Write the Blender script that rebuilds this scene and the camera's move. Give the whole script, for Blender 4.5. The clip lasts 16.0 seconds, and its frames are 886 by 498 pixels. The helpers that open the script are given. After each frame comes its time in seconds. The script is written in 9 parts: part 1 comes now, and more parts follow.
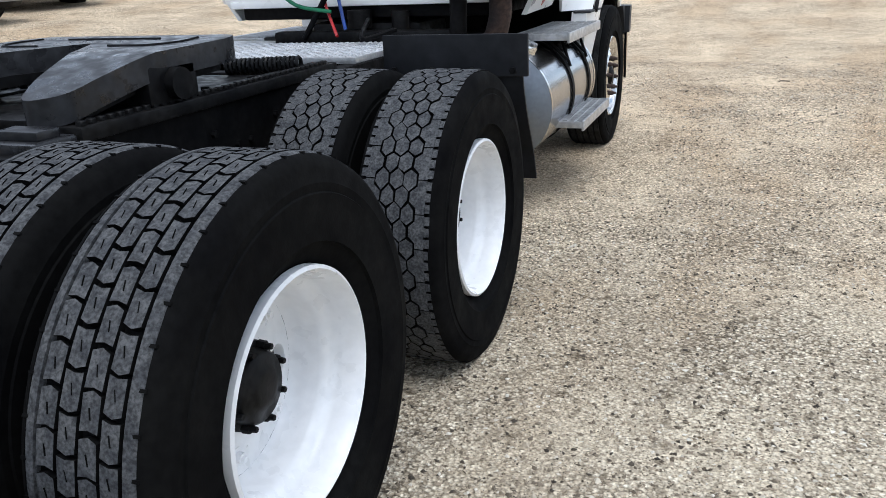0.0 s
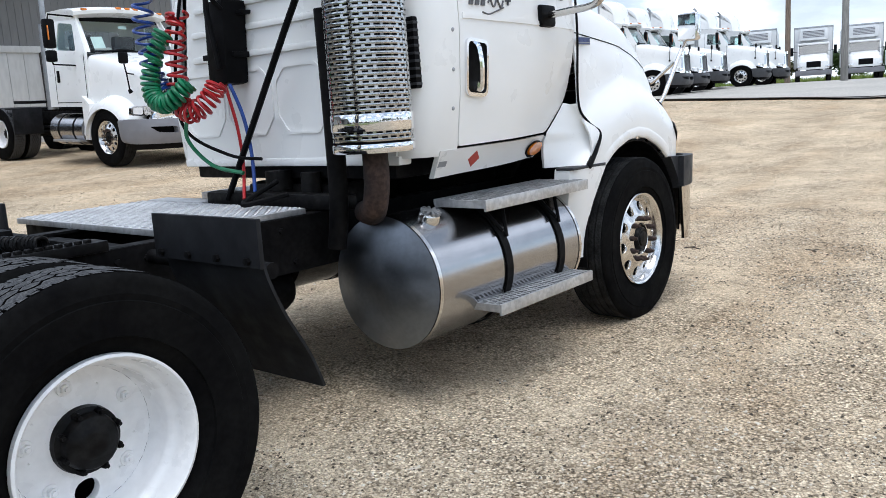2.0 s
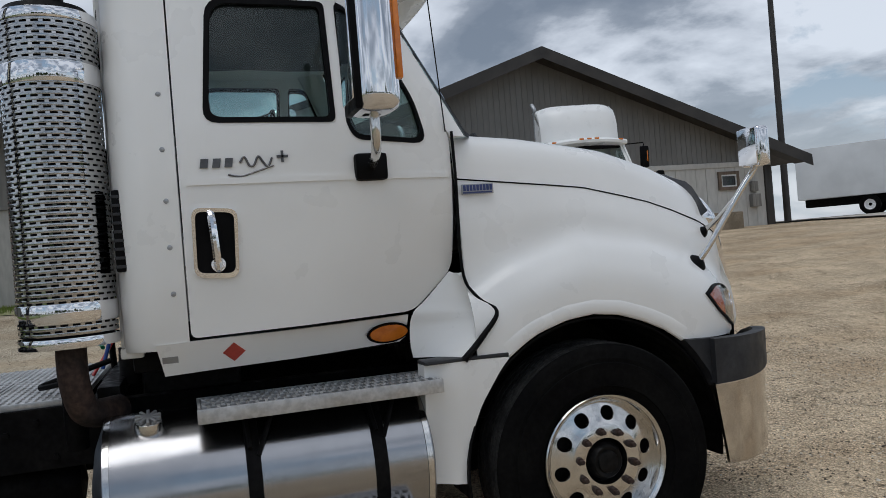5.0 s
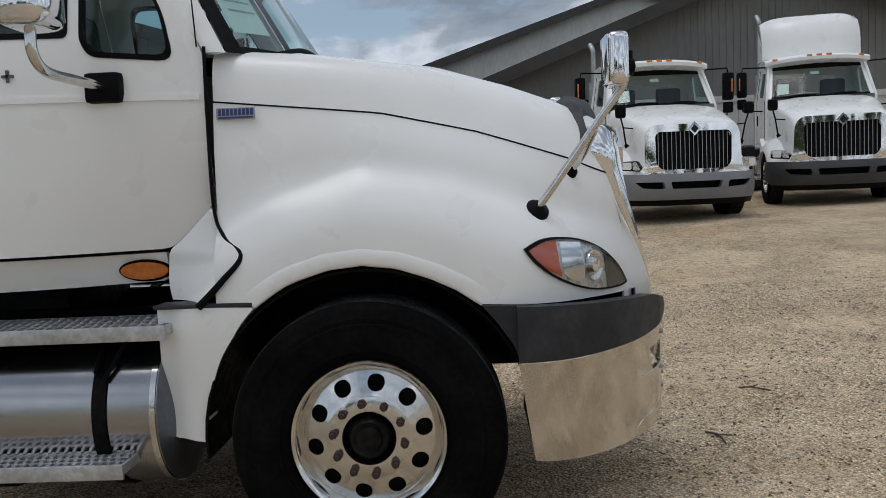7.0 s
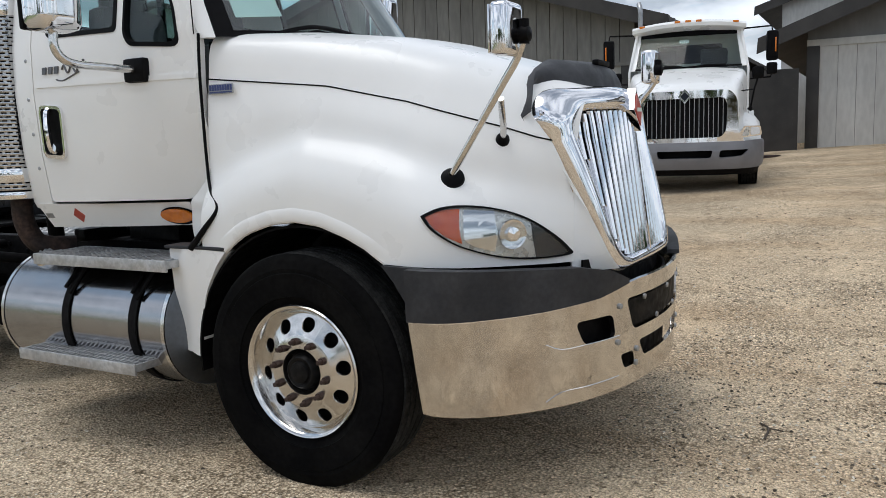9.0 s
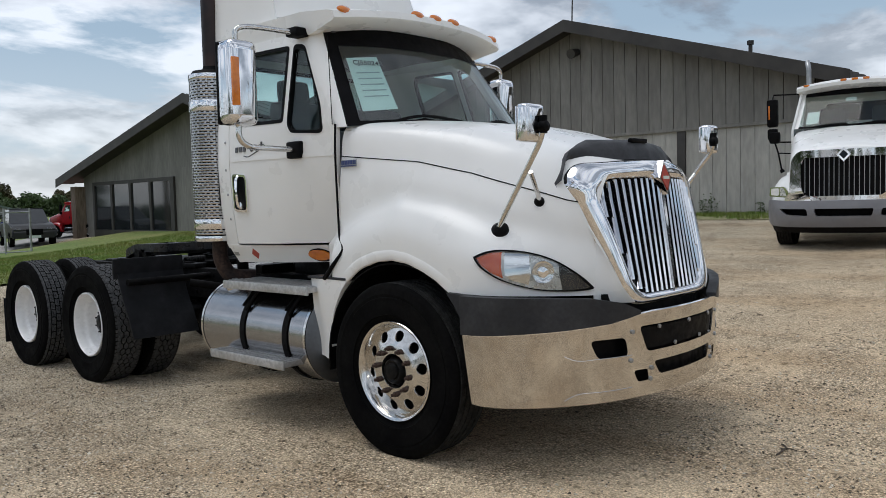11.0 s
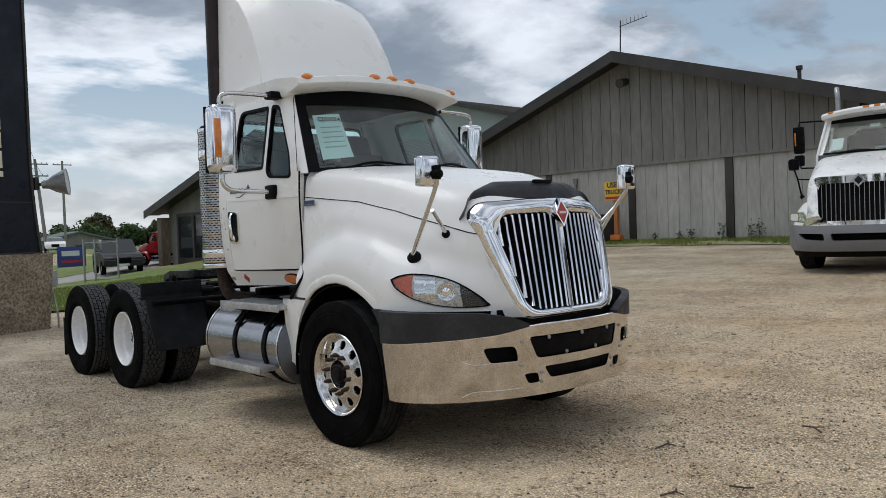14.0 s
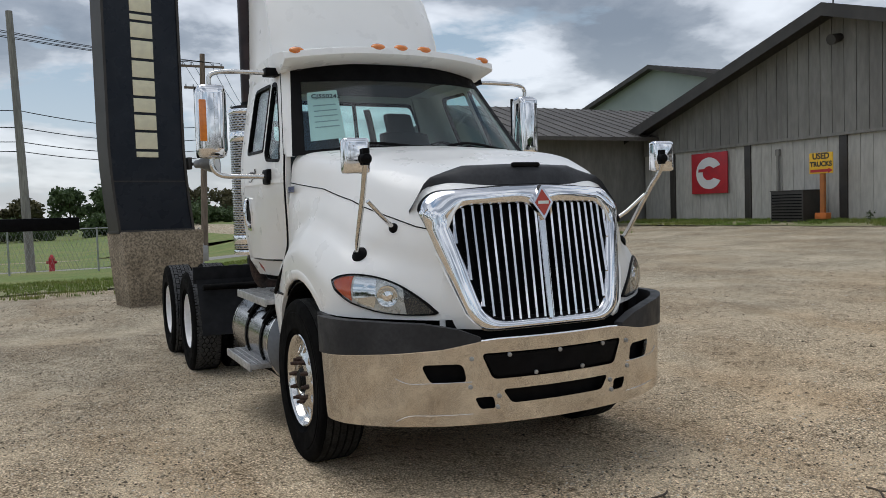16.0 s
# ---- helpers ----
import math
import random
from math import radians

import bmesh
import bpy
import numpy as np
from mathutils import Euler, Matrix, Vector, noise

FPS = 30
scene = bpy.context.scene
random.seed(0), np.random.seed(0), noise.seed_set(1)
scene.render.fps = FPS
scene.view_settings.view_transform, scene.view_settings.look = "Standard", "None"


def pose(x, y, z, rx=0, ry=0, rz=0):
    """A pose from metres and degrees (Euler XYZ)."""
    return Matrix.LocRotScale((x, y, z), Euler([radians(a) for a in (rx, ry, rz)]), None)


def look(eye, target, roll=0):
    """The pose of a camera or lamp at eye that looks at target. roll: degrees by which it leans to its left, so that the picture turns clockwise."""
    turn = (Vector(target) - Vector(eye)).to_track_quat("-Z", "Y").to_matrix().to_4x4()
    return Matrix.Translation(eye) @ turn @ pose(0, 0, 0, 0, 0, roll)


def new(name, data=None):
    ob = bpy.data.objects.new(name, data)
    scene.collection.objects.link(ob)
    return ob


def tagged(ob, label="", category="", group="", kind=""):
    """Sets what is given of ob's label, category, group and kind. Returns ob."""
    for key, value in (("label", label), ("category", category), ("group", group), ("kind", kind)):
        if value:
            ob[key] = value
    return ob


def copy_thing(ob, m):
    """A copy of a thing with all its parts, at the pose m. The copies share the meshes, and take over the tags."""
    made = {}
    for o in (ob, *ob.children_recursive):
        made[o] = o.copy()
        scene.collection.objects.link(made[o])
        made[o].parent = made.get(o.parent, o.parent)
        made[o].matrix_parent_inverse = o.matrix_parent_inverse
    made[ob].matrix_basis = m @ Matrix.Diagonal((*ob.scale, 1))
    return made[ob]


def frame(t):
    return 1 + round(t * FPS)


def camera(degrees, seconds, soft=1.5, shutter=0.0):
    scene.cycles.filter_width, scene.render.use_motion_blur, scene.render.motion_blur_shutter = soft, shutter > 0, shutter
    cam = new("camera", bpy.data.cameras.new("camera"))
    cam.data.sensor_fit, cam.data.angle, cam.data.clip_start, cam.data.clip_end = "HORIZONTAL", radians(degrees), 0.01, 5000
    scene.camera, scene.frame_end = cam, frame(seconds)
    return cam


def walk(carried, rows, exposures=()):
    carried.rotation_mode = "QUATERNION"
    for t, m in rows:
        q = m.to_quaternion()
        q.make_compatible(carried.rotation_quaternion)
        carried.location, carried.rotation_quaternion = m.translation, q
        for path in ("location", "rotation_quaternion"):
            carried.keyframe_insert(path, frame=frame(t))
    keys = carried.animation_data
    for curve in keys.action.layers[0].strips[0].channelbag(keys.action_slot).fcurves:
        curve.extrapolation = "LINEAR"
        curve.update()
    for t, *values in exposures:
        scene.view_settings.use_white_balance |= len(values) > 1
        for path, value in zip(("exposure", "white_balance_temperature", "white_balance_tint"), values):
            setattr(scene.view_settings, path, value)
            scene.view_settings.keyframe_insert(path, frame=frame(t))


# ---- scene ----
cam = camera(57.5, 16.0, soft=0.6)
PATH = [
    (0, (2.139, -6.385, 1.366), (1.451, -4.627, 0.706), -2.6),
    (0.5, (2.624, -6.122, 1.391), (1.72, -4.436, 0.807), -4.5),
    (1, (2.946, -5.704, 1.373), (1.902, -4.071, 0.878), -4.2),
    (1.5, (3.141, -5.245, 1.392), (1.994, -3.662, 0.972), -3.7),
    (2, (3.449, -4.787, 1.418), (2.178, -3.281, 1.078), -3.6),
    (2.5, (3.589, -4.324, 1.39), (2.229, -2.876, 1.155), -3.1),
    (3, (3.842, -3.801, 1.474), (2.34, -2.493, 1.294), -2.8),
    (3.5, (4.031, -3.302, 1.506), (2.408, -2.138, 1.4), -3.6),
    (3.7, (4.106, -3.058, 1.506), (2.423, -1.981, 1.427), -3.6),
    (5.8, (4.342, -0.905, 1.5), (2.373, -0.558, 1.458), -3.7),
    (6, (4.323, -0.683, 1.5), (2.343, -0.407, 1.432), -3.1),
    (6.5, (4.191, -0.133, 1.463), (2.196, -0.029, 1.359), -2.8),
    (7, (4.085, 0.411, 1.435), (2.091, 0.343, 1.292), -2.4),
    (7.5, (3.946, 0.89, 1.402), (1.969, 0.646, 1.224), -1.5),
    (8, (3.855, 1.379, 1.413), (1.92, 0.931, 1.18), -1.2),
    (8.5, (3.825, 1.82, 1.433), (1.961, 1.147, 1.165), -1.4),
    (9, (3.809, 2.21, 1.491), (2.07, 1.258, 1.229), -1.8),
    (9.5, (3.774, 2.515, 1.504), (2.193, 1.309, 1.286), -2.0),
    (9.7, (3.818, 2.623, 1.5), (2.284, 1.356, 1.3), -1.9),
    (11.8, (4.656, 4.016, 1.527), (3.193, 2.655, 1.43), -1.3),
    (12, (4.697, 4.166, 1.532), (3.239, 2.8, 1.443), -1.1),
    (12.5, (4.81, 4.374, 1.532), (3.352, 3.007, 1.457), -0.8),
    (13, (4.842, 4.518, 1.537), (3.398, 3.135, 1.471), -0.9),
    (13.5, (4.643, 4.653, 1.522), (3.246, 3.223, 1.465), -1.3),
    (14, (4.351, 4.839, 1.518), (3.022, 3.345, 1.472), -2.1),
    (14.5, (4.01, 4.936, 1.503), (2.762, 3.373, 1.469), -2.9),
    (15, (3.6, 5.062, 1.525), (2.469, 3.413, 1.484), -2.9),
    (15.5, (3.038, 5.129, 1.568), (2.04, 3.397, 1.499), -2.5),
    (16, (2.507, 5.105, 1.587), (1.639, 3.305, 1.491), -1.8),
]
EXPOSURE = [(0.0, -0.02, 5790, 10), (0.5, 0.02, 5790, 10), (1.0, 0.17, 5800, 10), (1.5, 0.14, 5820, 10), (2.0, -0.08, 5820, 10), (2.5, -0.23, 5860, 10), (3.7, -0.75, 5980, 10), (6.0, -1.26, 6100, 10), (6.5, -1.08, 6120, 10),
            (7.0, -1.05, 6170, 10), (8.0, -0.95, 6200, 10), (8.5, -0.72, 6170, 10), (9.0, -0.6, 6160, 10), (9.5, -0.62, 6120, 10), (12.0, -0.93, 6210, 10), (16.0, -0.92, 6230, 10)]
walk(cam, [(t, look(eye, target, roll)) for t, eye, target, roll in PATH], EXPOSURE)

# ---------- sky, sun ----------
world = bpy.data.worlds.new("sky")
scene.world = world
world.use_nodes = True
wn, wl = world.node_tree.nodes, world.node_tree.links
wn.clear()
w_out = wn.new("ShaderNodeOutputWorld")
w_bg = wn.new("ShaderNodeBackground")
w_sky = wn.new("ShaderNodeTexSky")
w_sky.sky_type = "NISHITA"
w_sky.sun_disc = False
SUN_EL, SUN_AZ = radians(70), radians(140)
w_sky.sun_elevation, w_sky.sun_rotation = SUN_EL, SUN_AZ
w_sky.air_density, w_sky.dust_density = 1.0, 1.5
w_co = wn.new("ShaderNodeTexCoord")
w_sep = wn.new("ShaderNodeSeparateXYZ")
wl.new(w_co.outputs["Generated"], w_sep.inputs[0])


def wmath(op, a, b=None, c=None):
    nd = wn.new("ShaderNodeMath")
    nd.operation = op
    for i, v in enumerate((a, b, c)):
        if v is None:
            continue
        if isinstance(v, (int, float)):
            nd.inputs[i].default_value = v
        else:
            wl.new(v, nd.inputs[i])
    return nd.outputs[0]


# clouds lie on a flat layer, so they crowd towards the horizon
up = wmath("ADD", wmath("MAXIMUM", w_sep.outputs[2], 0.0), 0.24)
w_comb = wn.new("ShaderNodeCombineXYZ")
wl.new(wmath("DIVIDE", w_sep.outputs[0], up), w_comb.inputs[0])
wl.new(wmath("DIVIDE", w_sep.outputs[1], up), w_comb.inputs[1])


def wnoise(scale, detail, rough, dist=0.0, off=0.0):
    nd = wn.new("ShaderNodeTexNoise")
    mp = wn.new("ShaderNodeMapping")
    mp.inputs["Location"].default_value = (off, off * 0.7, off * 0.3)
    wl.new(w_comb.outputs[0], mp.inputs[0])
    wl.new(mp.outputs[0], nd.inputs["Vector"])
    nd.inputs["Scale"].default_value, nd.inputs["Detail"].default_value = scale, detail
    nd.inputs["Roughness"].default_value, nd.inputs["Distortion"].default_value = rough, dist
    return nd.outputs["Fac"]


def wramp(fac, stops):
    nd = wn.new("ShaderNodeValToRGB")
    els = nd.color_ramp.elements
    while len(els) < len(stops):
        els.new(0.5)
    for e, (p, c) in zip(els, stops):
        e.position, e.color = p, (*c, 1)
    wl.new(fac, nd.inputs[0])
    return nd.outputs[0]


def wmix(fac, a, b):
    nd = wn.new("ShaderNodeMix")
    nd.data_type = "RGBA"
    wl.new(fac, nd.inputs[0])
    for sock, v in ((nd.inputs[6], a), (nd.inputs[7], b)):
        if isinstance(v, tuple):
            sock.default_value = (*v, 1)
        else:
            wl.new(v, sock)
    return nd.outputs[2]


w_scale = wn.new("ShaderNodeVectorMath")
w_scale.operation = "SCALE"
w_scale.inputs["Scale"].default_value = 0.06
wl.new(w_sky.outputs[0], w_scale.inputs[0])
cover = wramp(wnoise(1.25, 10, 0.58, 0.25, 3.1), [(0.4, (0, 0, 0)), (0.465, (1, 1, 1))])
body_n = wnoise(1.7, 10, 0.56, 0.2, 7.7)
shade = wramp(body_n, [(0.4, (1.84, 1.87, 1.9)), (0.48, (1.38, 1.41, 1.45)), (0.55, (0.69, 0.73, 0.78)), (0.64, (0.44, 0.485, 0.54))])
blue = wmix(wmath("MULTIPLY", w_sep.outputs[2], 1.0), (0.78, 0.97, 1.1), (0.34, 0.53, 0.78))
clouds = wmix(cover, blue, shade)
haze = wramp(w_sep.outputs[2], [(0.0, (1, 1, 1)), (0.2, (0, 0, 0))])
sky_col = wmix(wmath("MULTIPLY", haze, 0.62), clouds, (1.55, 1.59, 1.62))
w_add = wn.new("ShaderNodeVectorMath")
w_add.operation = "ADD"
wl.new(w_scale.outputs[0], w_add.inputs[0])
wl.new(sky_col, w_add.inputs[1])
wl.new(w_add.outputs[0], w_bg.inputs[0])
w_bg.inputs[1].default_value = 0.8
wl.new(w_bg.outputs[0], w_out.inputs[0])

sun = new("sun", bpy.data.lights.new("sun", "SUN"))
sun.data.energy, sun.data.angle, sun.data.color = 1.95, radians(40), (1.0, 0.95, 0.88)
sun_dir = Vector((math.sin(SUN_AZ) * math.cos(SUN_EL), math.cos(SUN_AZ) * math.cos(SUN_EL), math.sin(SUN_EL)))
sun.matrix_world = look(sun_dir * 60, (0, 0, 0))

# ---------- materials ----------
MATS = {}


def mat(name, color, rough=0.5, metal=0.0, vary=None, scale=3.0, fine=0.0, fine_scale=60.0, bump=0.0, bump_scale=80.0,
        rough_var=0.0, coat=0.0, stretch=(1, 1, 1), emit=None, rand=0.0, spec=0.5):
    """Principled material: base colour wandering to `vary` over patches of 1/scale m, speckled by `fine`, bumped."""
    m = bpy.data.materials.new(name)
    m.use_nodes = True
    nd, ln = m.node_tree.nodes, m.node_tree.links
    p = nd["Principled BSDF"]
    p.inputs["Metallic"].default_value = metal
    p.inputs["Roughness"].default_value = rough
    p.inputs["Specular IOR Level"].default_value = spec
    if coat:
        p.inputs["Coat Weight"].default_value, p.inputs["Coat Roughness"].default_value = coat, 0.06
    co = nd.new("ShaderNodeTexCoord")
    mp = nd.new("ShaderNodeMapping")
    mp.inputs["Scale"].default_value = stretch
    ln.new(co.outputs["Object"], mp.inputs[0])

    def noise_at(s, detail=5.0):
        t = nd.new("ShaderNodeTexNoise")
        t.inputs["Scale"].default_value, t.inputs["Detail"].default_value = s, detail
        ln.new(mp.outputs[0], t.inputs["Vector"])
        return t.outputs["Fac"]

    def mixed(fac, a, b, blend="MIX"):
        x = nd.new("ShaderNodeMix")
        x.data_type, x.blend_type = "RGBA", blend
        if isinstance(fac, float):
            x.inputs[0].default_value = fac
        else:
            ln.new(fac, x.inputs[0])
        for sock, v in ((x.inputs[6], a), (x.inputs[7], b)):
            if isinstance(v, tuple):
                sock.default_value = (*v, 1)
            else:
                ln.new(v, sock)
        return x.outputs[2]

    def ramped(fac, lo, hi):
        r = nd.new("ShaderNodeMapRange")
        r.inputs[1].default_value, r.inputs[2].default_value = 0.36, 0.64
        r.inputs[3].default_value, r.inputs[4].default_value = lo, hi
        ln.new(fac, r.inputs[0])
        return r.outputs[0]

    col = color
    big = noise_at(scale)
    if vary:
        col = mixed(ramped(big, 0, 1), color, vary)
    if fine:
        g = ramped(noise_at(fine_scale, 3), 1 - fine, 1 + fine)
        gc = nd.new("ShaderNodeCombineColor")
        for i in range(3):
            ln.new(g, gc.inputs[i])
        col = mixed(1.0, col, gc.outputs[0], "MULTIPLY")
    if rand:
        oi = nd.new("ShaderNodeObjectInfo")
        r = nd.new("ShaderNodeMapRange")
        r.inputs[3].default_value, r.inputs[4].default_value = 1 - rand, 1 + rand
        ln.new(oi.outputs["Random"], r.inputs[0])
        gc = nd.new("ShaderNodeCombineColor")
        for i in range(3):
            ln.new(r.outputs[0], gc.inputs[i])
        col = mixed(1.0, col, gc.outputs[0], "MULTIPLY")
    if isinstance(col, tuple):
        p.inputs["Base Color"].default_value = (*col, 1)
    else:
        ln.new(col, p.inputs["Base Color"])
    if rough_var:
        ln.new(ramped(noise_at(scale * 2.3), max(0.02, rough - rough_var), min(1, rough + rough_var)), p.inputs["Roughness"])
    if bump:
        b = nd.new("ShaderNodeBump")
        b.inputs["Strength"].default_value, b.inputs["Distance"].default_value = bump, 0.01
        ln.new(noise_at(bump_scale, 4), b.inputs["Height"])
        ln.new(b.outputs[0], p.inputs["Normal"])
    if emit:
        p.inputs["Emission Color"].default_value, p.inputs["Emission Strength"].default_value = (*emit[:3], 1), emit[3]
    MATS[name] = m
    return m


WHITE = mat("white_paint", (0.9, 0.9, 0.88), 0.32, vary=(0.86, 0.86, 0.84), scale=1.7, rough_var=0.06, coat=0.28, bump=0.008, bump_scale=160)
WHITE_RIM = mat("white_wheel_paint", (0.86, 0.86, 0.86), 0.32, vary=(0.83, 0.828, 0.82), scale=6, fine=0.03, fine_scale=30, rough_var=0.08, bump=0.03, bump_scale=40)
BLACK = mat("black_frame_paint", (0.003, 0.003, 0.0034), 0.6, spec=0.08, vary=(0.008, 0.0075, 0.0075), scale=7, fine=0.3, fine_scale=40, rough_var=0.12, bump=0.06, bump_scale=60)
WORN_PLATE = mat("worn_greasy_plate", (0.01, 0.0105, 0.012), 0.36, spec=0.4, vary=(0.024, 0.024, 0.026), scale=7, fine=0.35, fine_scale=35, rough_var=0.18, bump=0.15, bump_scale=30)
GREASE = mat("greasy_black_steel", (0.0033, 0.0033, 0.0038), 0.45, spec=0.12, vary=(0.01, 0.0096, 0.0092), scale=9, fine=0.4, fine_scale=35, rough_var=0.15, bump=0.15, bump_scale=30)
RUBBER = mat("tyre_rubber", (0.0032, 0.0032, 0.0035), 0.85, spec=0.04, vary=(0.007, 0.007, 0.0067), scale=5, fine=0.18, fine_scale=50, rough_var=0.12, bump=0.08, bump_scale=120)
RIB_RUBBER = mat("dusty_rib_rubber", (0.012, 0.012, 0.0122), 0.9, spec=0.15, vary=(0.03, 0.03, 0.029), scale=14, fine=0.3, fine_scale=90, bump=0.1)
TREAD = mat("worn_tread_rubber", (0.045, 0.0465, 0.05), 0.9, spec=0.2, vary=(0.085, 0.086, 0.087), scale=40, fine=0.4, fine_scale=150, bump=0.3, bump_scale=140)
FLAP = mat("mudflap_rubber", (0.006, 0.0065, 0.008), 0.6, spec=0.2, vary=(0.02, 0.021, 0.024), scale=4, fine=0.12, fine_scale=30, rough_var=0.12, bump=0.05)
PLASTIC = mat("grey_black_plastic", (0.024, 0.025, 0.028), 0.55, spec=0.3, vary=(0.045, 0.046, 0.05), scale=4, fine=0.1, fine_scale=50, rough_var=0.1, bump=0.06, bump_scale=200)
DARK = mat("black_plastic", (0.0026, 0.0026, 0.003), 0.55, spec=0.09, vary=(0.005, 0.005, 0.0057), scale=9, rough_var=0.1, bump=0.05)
CHROME = mat("chrome", (0.86, 0.86, 0.87), 0.06, 1.0, vary=(0.78, 0.78, 0.8), scale=5, rough_var=0.03)
# chrome with darker colour, in place of the dark surroundings it would reflect
SHIELD_CHROME = mat("darkened_chrome_sheet", (0.5, 0.5, 0.5), 0.1, 1.0, vary=(0.4, 0.4, 0.4), scale=6, rough_var=0.04)
STAINLESS = mat("stainless_bumper", (0.72, 0.69, 0.65), 0.13, 1.0, vary=(0.62, 0.59, 0.55), scale=3, fine=0.06, fine_scale=30, rough_var=0.07, bump=0.012, bump_scale=9)
ALU_WHEEL = mat("polished_aluminium", (0.72, 0.71, 0.69), 0.16, 1.0, vary=(0.66, 0.645, 0.62), scale=8, fine=0.05, fine_scale=50, rough_var=0.05)
TANK = mat("brushed_aluminium", (0.42, 0.42, 0.43), 0.2, 1.0, vary=(0.38, 0.38, 0.388), scale=2, fine=0.02, fine_scale=12, rough_var=0.03, bump=0.004, bump_scale=90)
TANK_END = mat("dull_aluminium", (0.24, 0.26, 0.29), 0.45, 1.0, vary=(0.21, 0.23, 0.26), scale=3, fine=0.05, fine_scale=40, rough_var=0.1, bump=0.05)
DIAMOND = mat("aluminium_tread_plate", (0.56, 0.565, 0.57), 0.42, 0.65, vary=(0.44, 0.44, 0.44), scale=5, fine=0.15, fine_scale=40, rough_var=0.12)
RUST = mat("rusty_exhaust", (0.07, 0.042, 0.032), 0.75, 0.3, vary=(0.025, 0.018, 0.016), scale=9, fine=0.35, fine_scale=45, bump=0.2)
STACK = mat("dark_exhaust_pipe", (0.05, 0.032, 0.03), 0.4, 0.6, vary=(0.02, 0.018, 0.02), scale=4, rough_var=0.1, bump=0.05)
AMBER = mat("amber_lens", (0.75, 0.22, 0.015), 0.2, vary=(0.6, 0.16, 0.01), scale=25, coat=0.6)
RED_LENS = mat("red_lens", (0.55, 0.05, 0.02), 0.2, vary=(0.4, 0.03, 0.02), scale=25, coat=0.6)
HOSE_BLUE = mat("blue_air_hose", (0.012, 0.06, 0.3), 0.35, vary=(0.01, 0.04, 0.2), scale=20)
HOSE_RED = mat("red_air_hose", (0.5, 0.018, 0.02), 0.35, vary=(0.35, 0.012, 0.016), scale=20)
HOSE_GREEN = mat("green_power_cable", (0.01, 0.2, 0.08), 0.35, vary=(0.01, 0.14, 0.06), scale=20)
INTERIOR = mat("grey_interior", (0.12, 0.122, 0.124), 0.8, vary=(0.1, 0.102, 0.106), scale=6, bump=0.1)
SEAT = mat("grey_seat_cloth", (0.06, 0.062, 0.066), 0.9, vary=(0.09, 0.09, 0.094), scale=9, bump=0.2, bump_scale=200)
PAPER = mat("white_paper", (0.72, 0.8, 0.76), 0.8, vary=(0.66, 0.74, 0.7), scale=9)
INK = mat("black_ink", (0.02, 0.025, 0.03), 0.7, vary=(0.03, 0.035, 0.04), scale=9)
INK_GREY = mat("grey_print", (0.35, 0.4, 0.4), 0.7, vary=(0.3, 0.35, 0.35), scale=9)
BADGE = mat("dark_chrome_badge", (0.16, 0.16, 0.165), 0.3, 0.6, vary=(0.1, 0.1, 0.105), scale=30)
DECAL_BLUE = mat("blue_badge", (0.03, 0.05, 0.16), 0.3, vary=(0.04, 0.06, 0.19), scale=30)
DECAL_RED = mat("orange_red_badge", (0.5, 0.06, 0.035), 0.3, vary=(0.4, 0.05, 0.03), scale=30)
YELLOW = mat("yellow_sign_paint", (0.8, 0.48, 0.02), 0.5, vary=(0.7, 0.42, 0.03), scale=8)
SIGN_RED = mat("red_sign_paint", (0.45, 0.02, 0.03), 0.45, vary=(0.36, 0.02, 0.03), scale=4)
CREAM = mat("cream_lettering", (0.8, 0.76, 0.55), 0.5, vary=(0.72, 0.68, 0.5), scale=8)
NAVY = mat("dark_navy_panel", (0.009, 0.013, 0.021), 0.32, spec=0.22, vary=(0.018, 0.022, 0.03), scale=1.6, rough_var=0.12, bump=0.03, bump_scale=6)
CONCRETE = mat("weathered_concrete", (0.28, 0.23, 0.165), 0.9, vary=(0.18, 0.145, 0.1), scale=2.2, fine=0.45, fine_scale=26, bump=0.5, bump_scale=34)
SIDING = mat("painted_wood_siding", (0.225, 0.218, 0.2), 0.75, vary=(0.175, 0.168, 0.154), scale=1.3, fine=0.1, fine_scale=9, bump=0.15, bump_scale=25, stretch=(1, 1, 0.25), rand=0.05)
METAL_SIDING = mat("grey_metal_siding", (0.19, 0.185, 0.173), 0.5, vary=(0.16, 0.156, 0.146), scale=0.8, fine=0.06, fine_scale=9, rough_var=0.1, stretch=(1, 1, 0.3))
PANEL_LIGHT = mat("pale_metal_panel", (0.6, 0.588, 0.55), 0.55, vary=(0.52, 0.51, 0.477), scale=0.9, fine=0.06, fine_scale=9, rough_var=0.1, stretch=(1, 1, 0.3))
ROOF = mat("dark_brown_roof", (0.07, 0.063, 0.057), 0.6, vary=(0.1, 0.09, 0.08), scale=0.7, fine=0.15, fine_scale=9, bump=0.1)
TRIM = mat("dark_roof_trim", (0.028, 0.025, 0.022), 0.55, vary=(0.045, 0.04, 0.035), scale=2, bump=0.05)
WOOD_POST = mat("weathered_pole_wood", (0.2, 0.15, 0.11), 0.85, vary=(0.13, 0.1, 0.075), scale=3, fine=0.25, fine_scale=20, bump=0.3, stretch=(1, 1, 0.12))
GREY_POLE = mat("grey_pole", (0.26, 0.25, 0.23), 0.8, vary=(0.18, 0.175, 0.16), scale=3, fine=0.2, fine_scale=20, bump=0.2, stretch=(1, 1, 0.12))
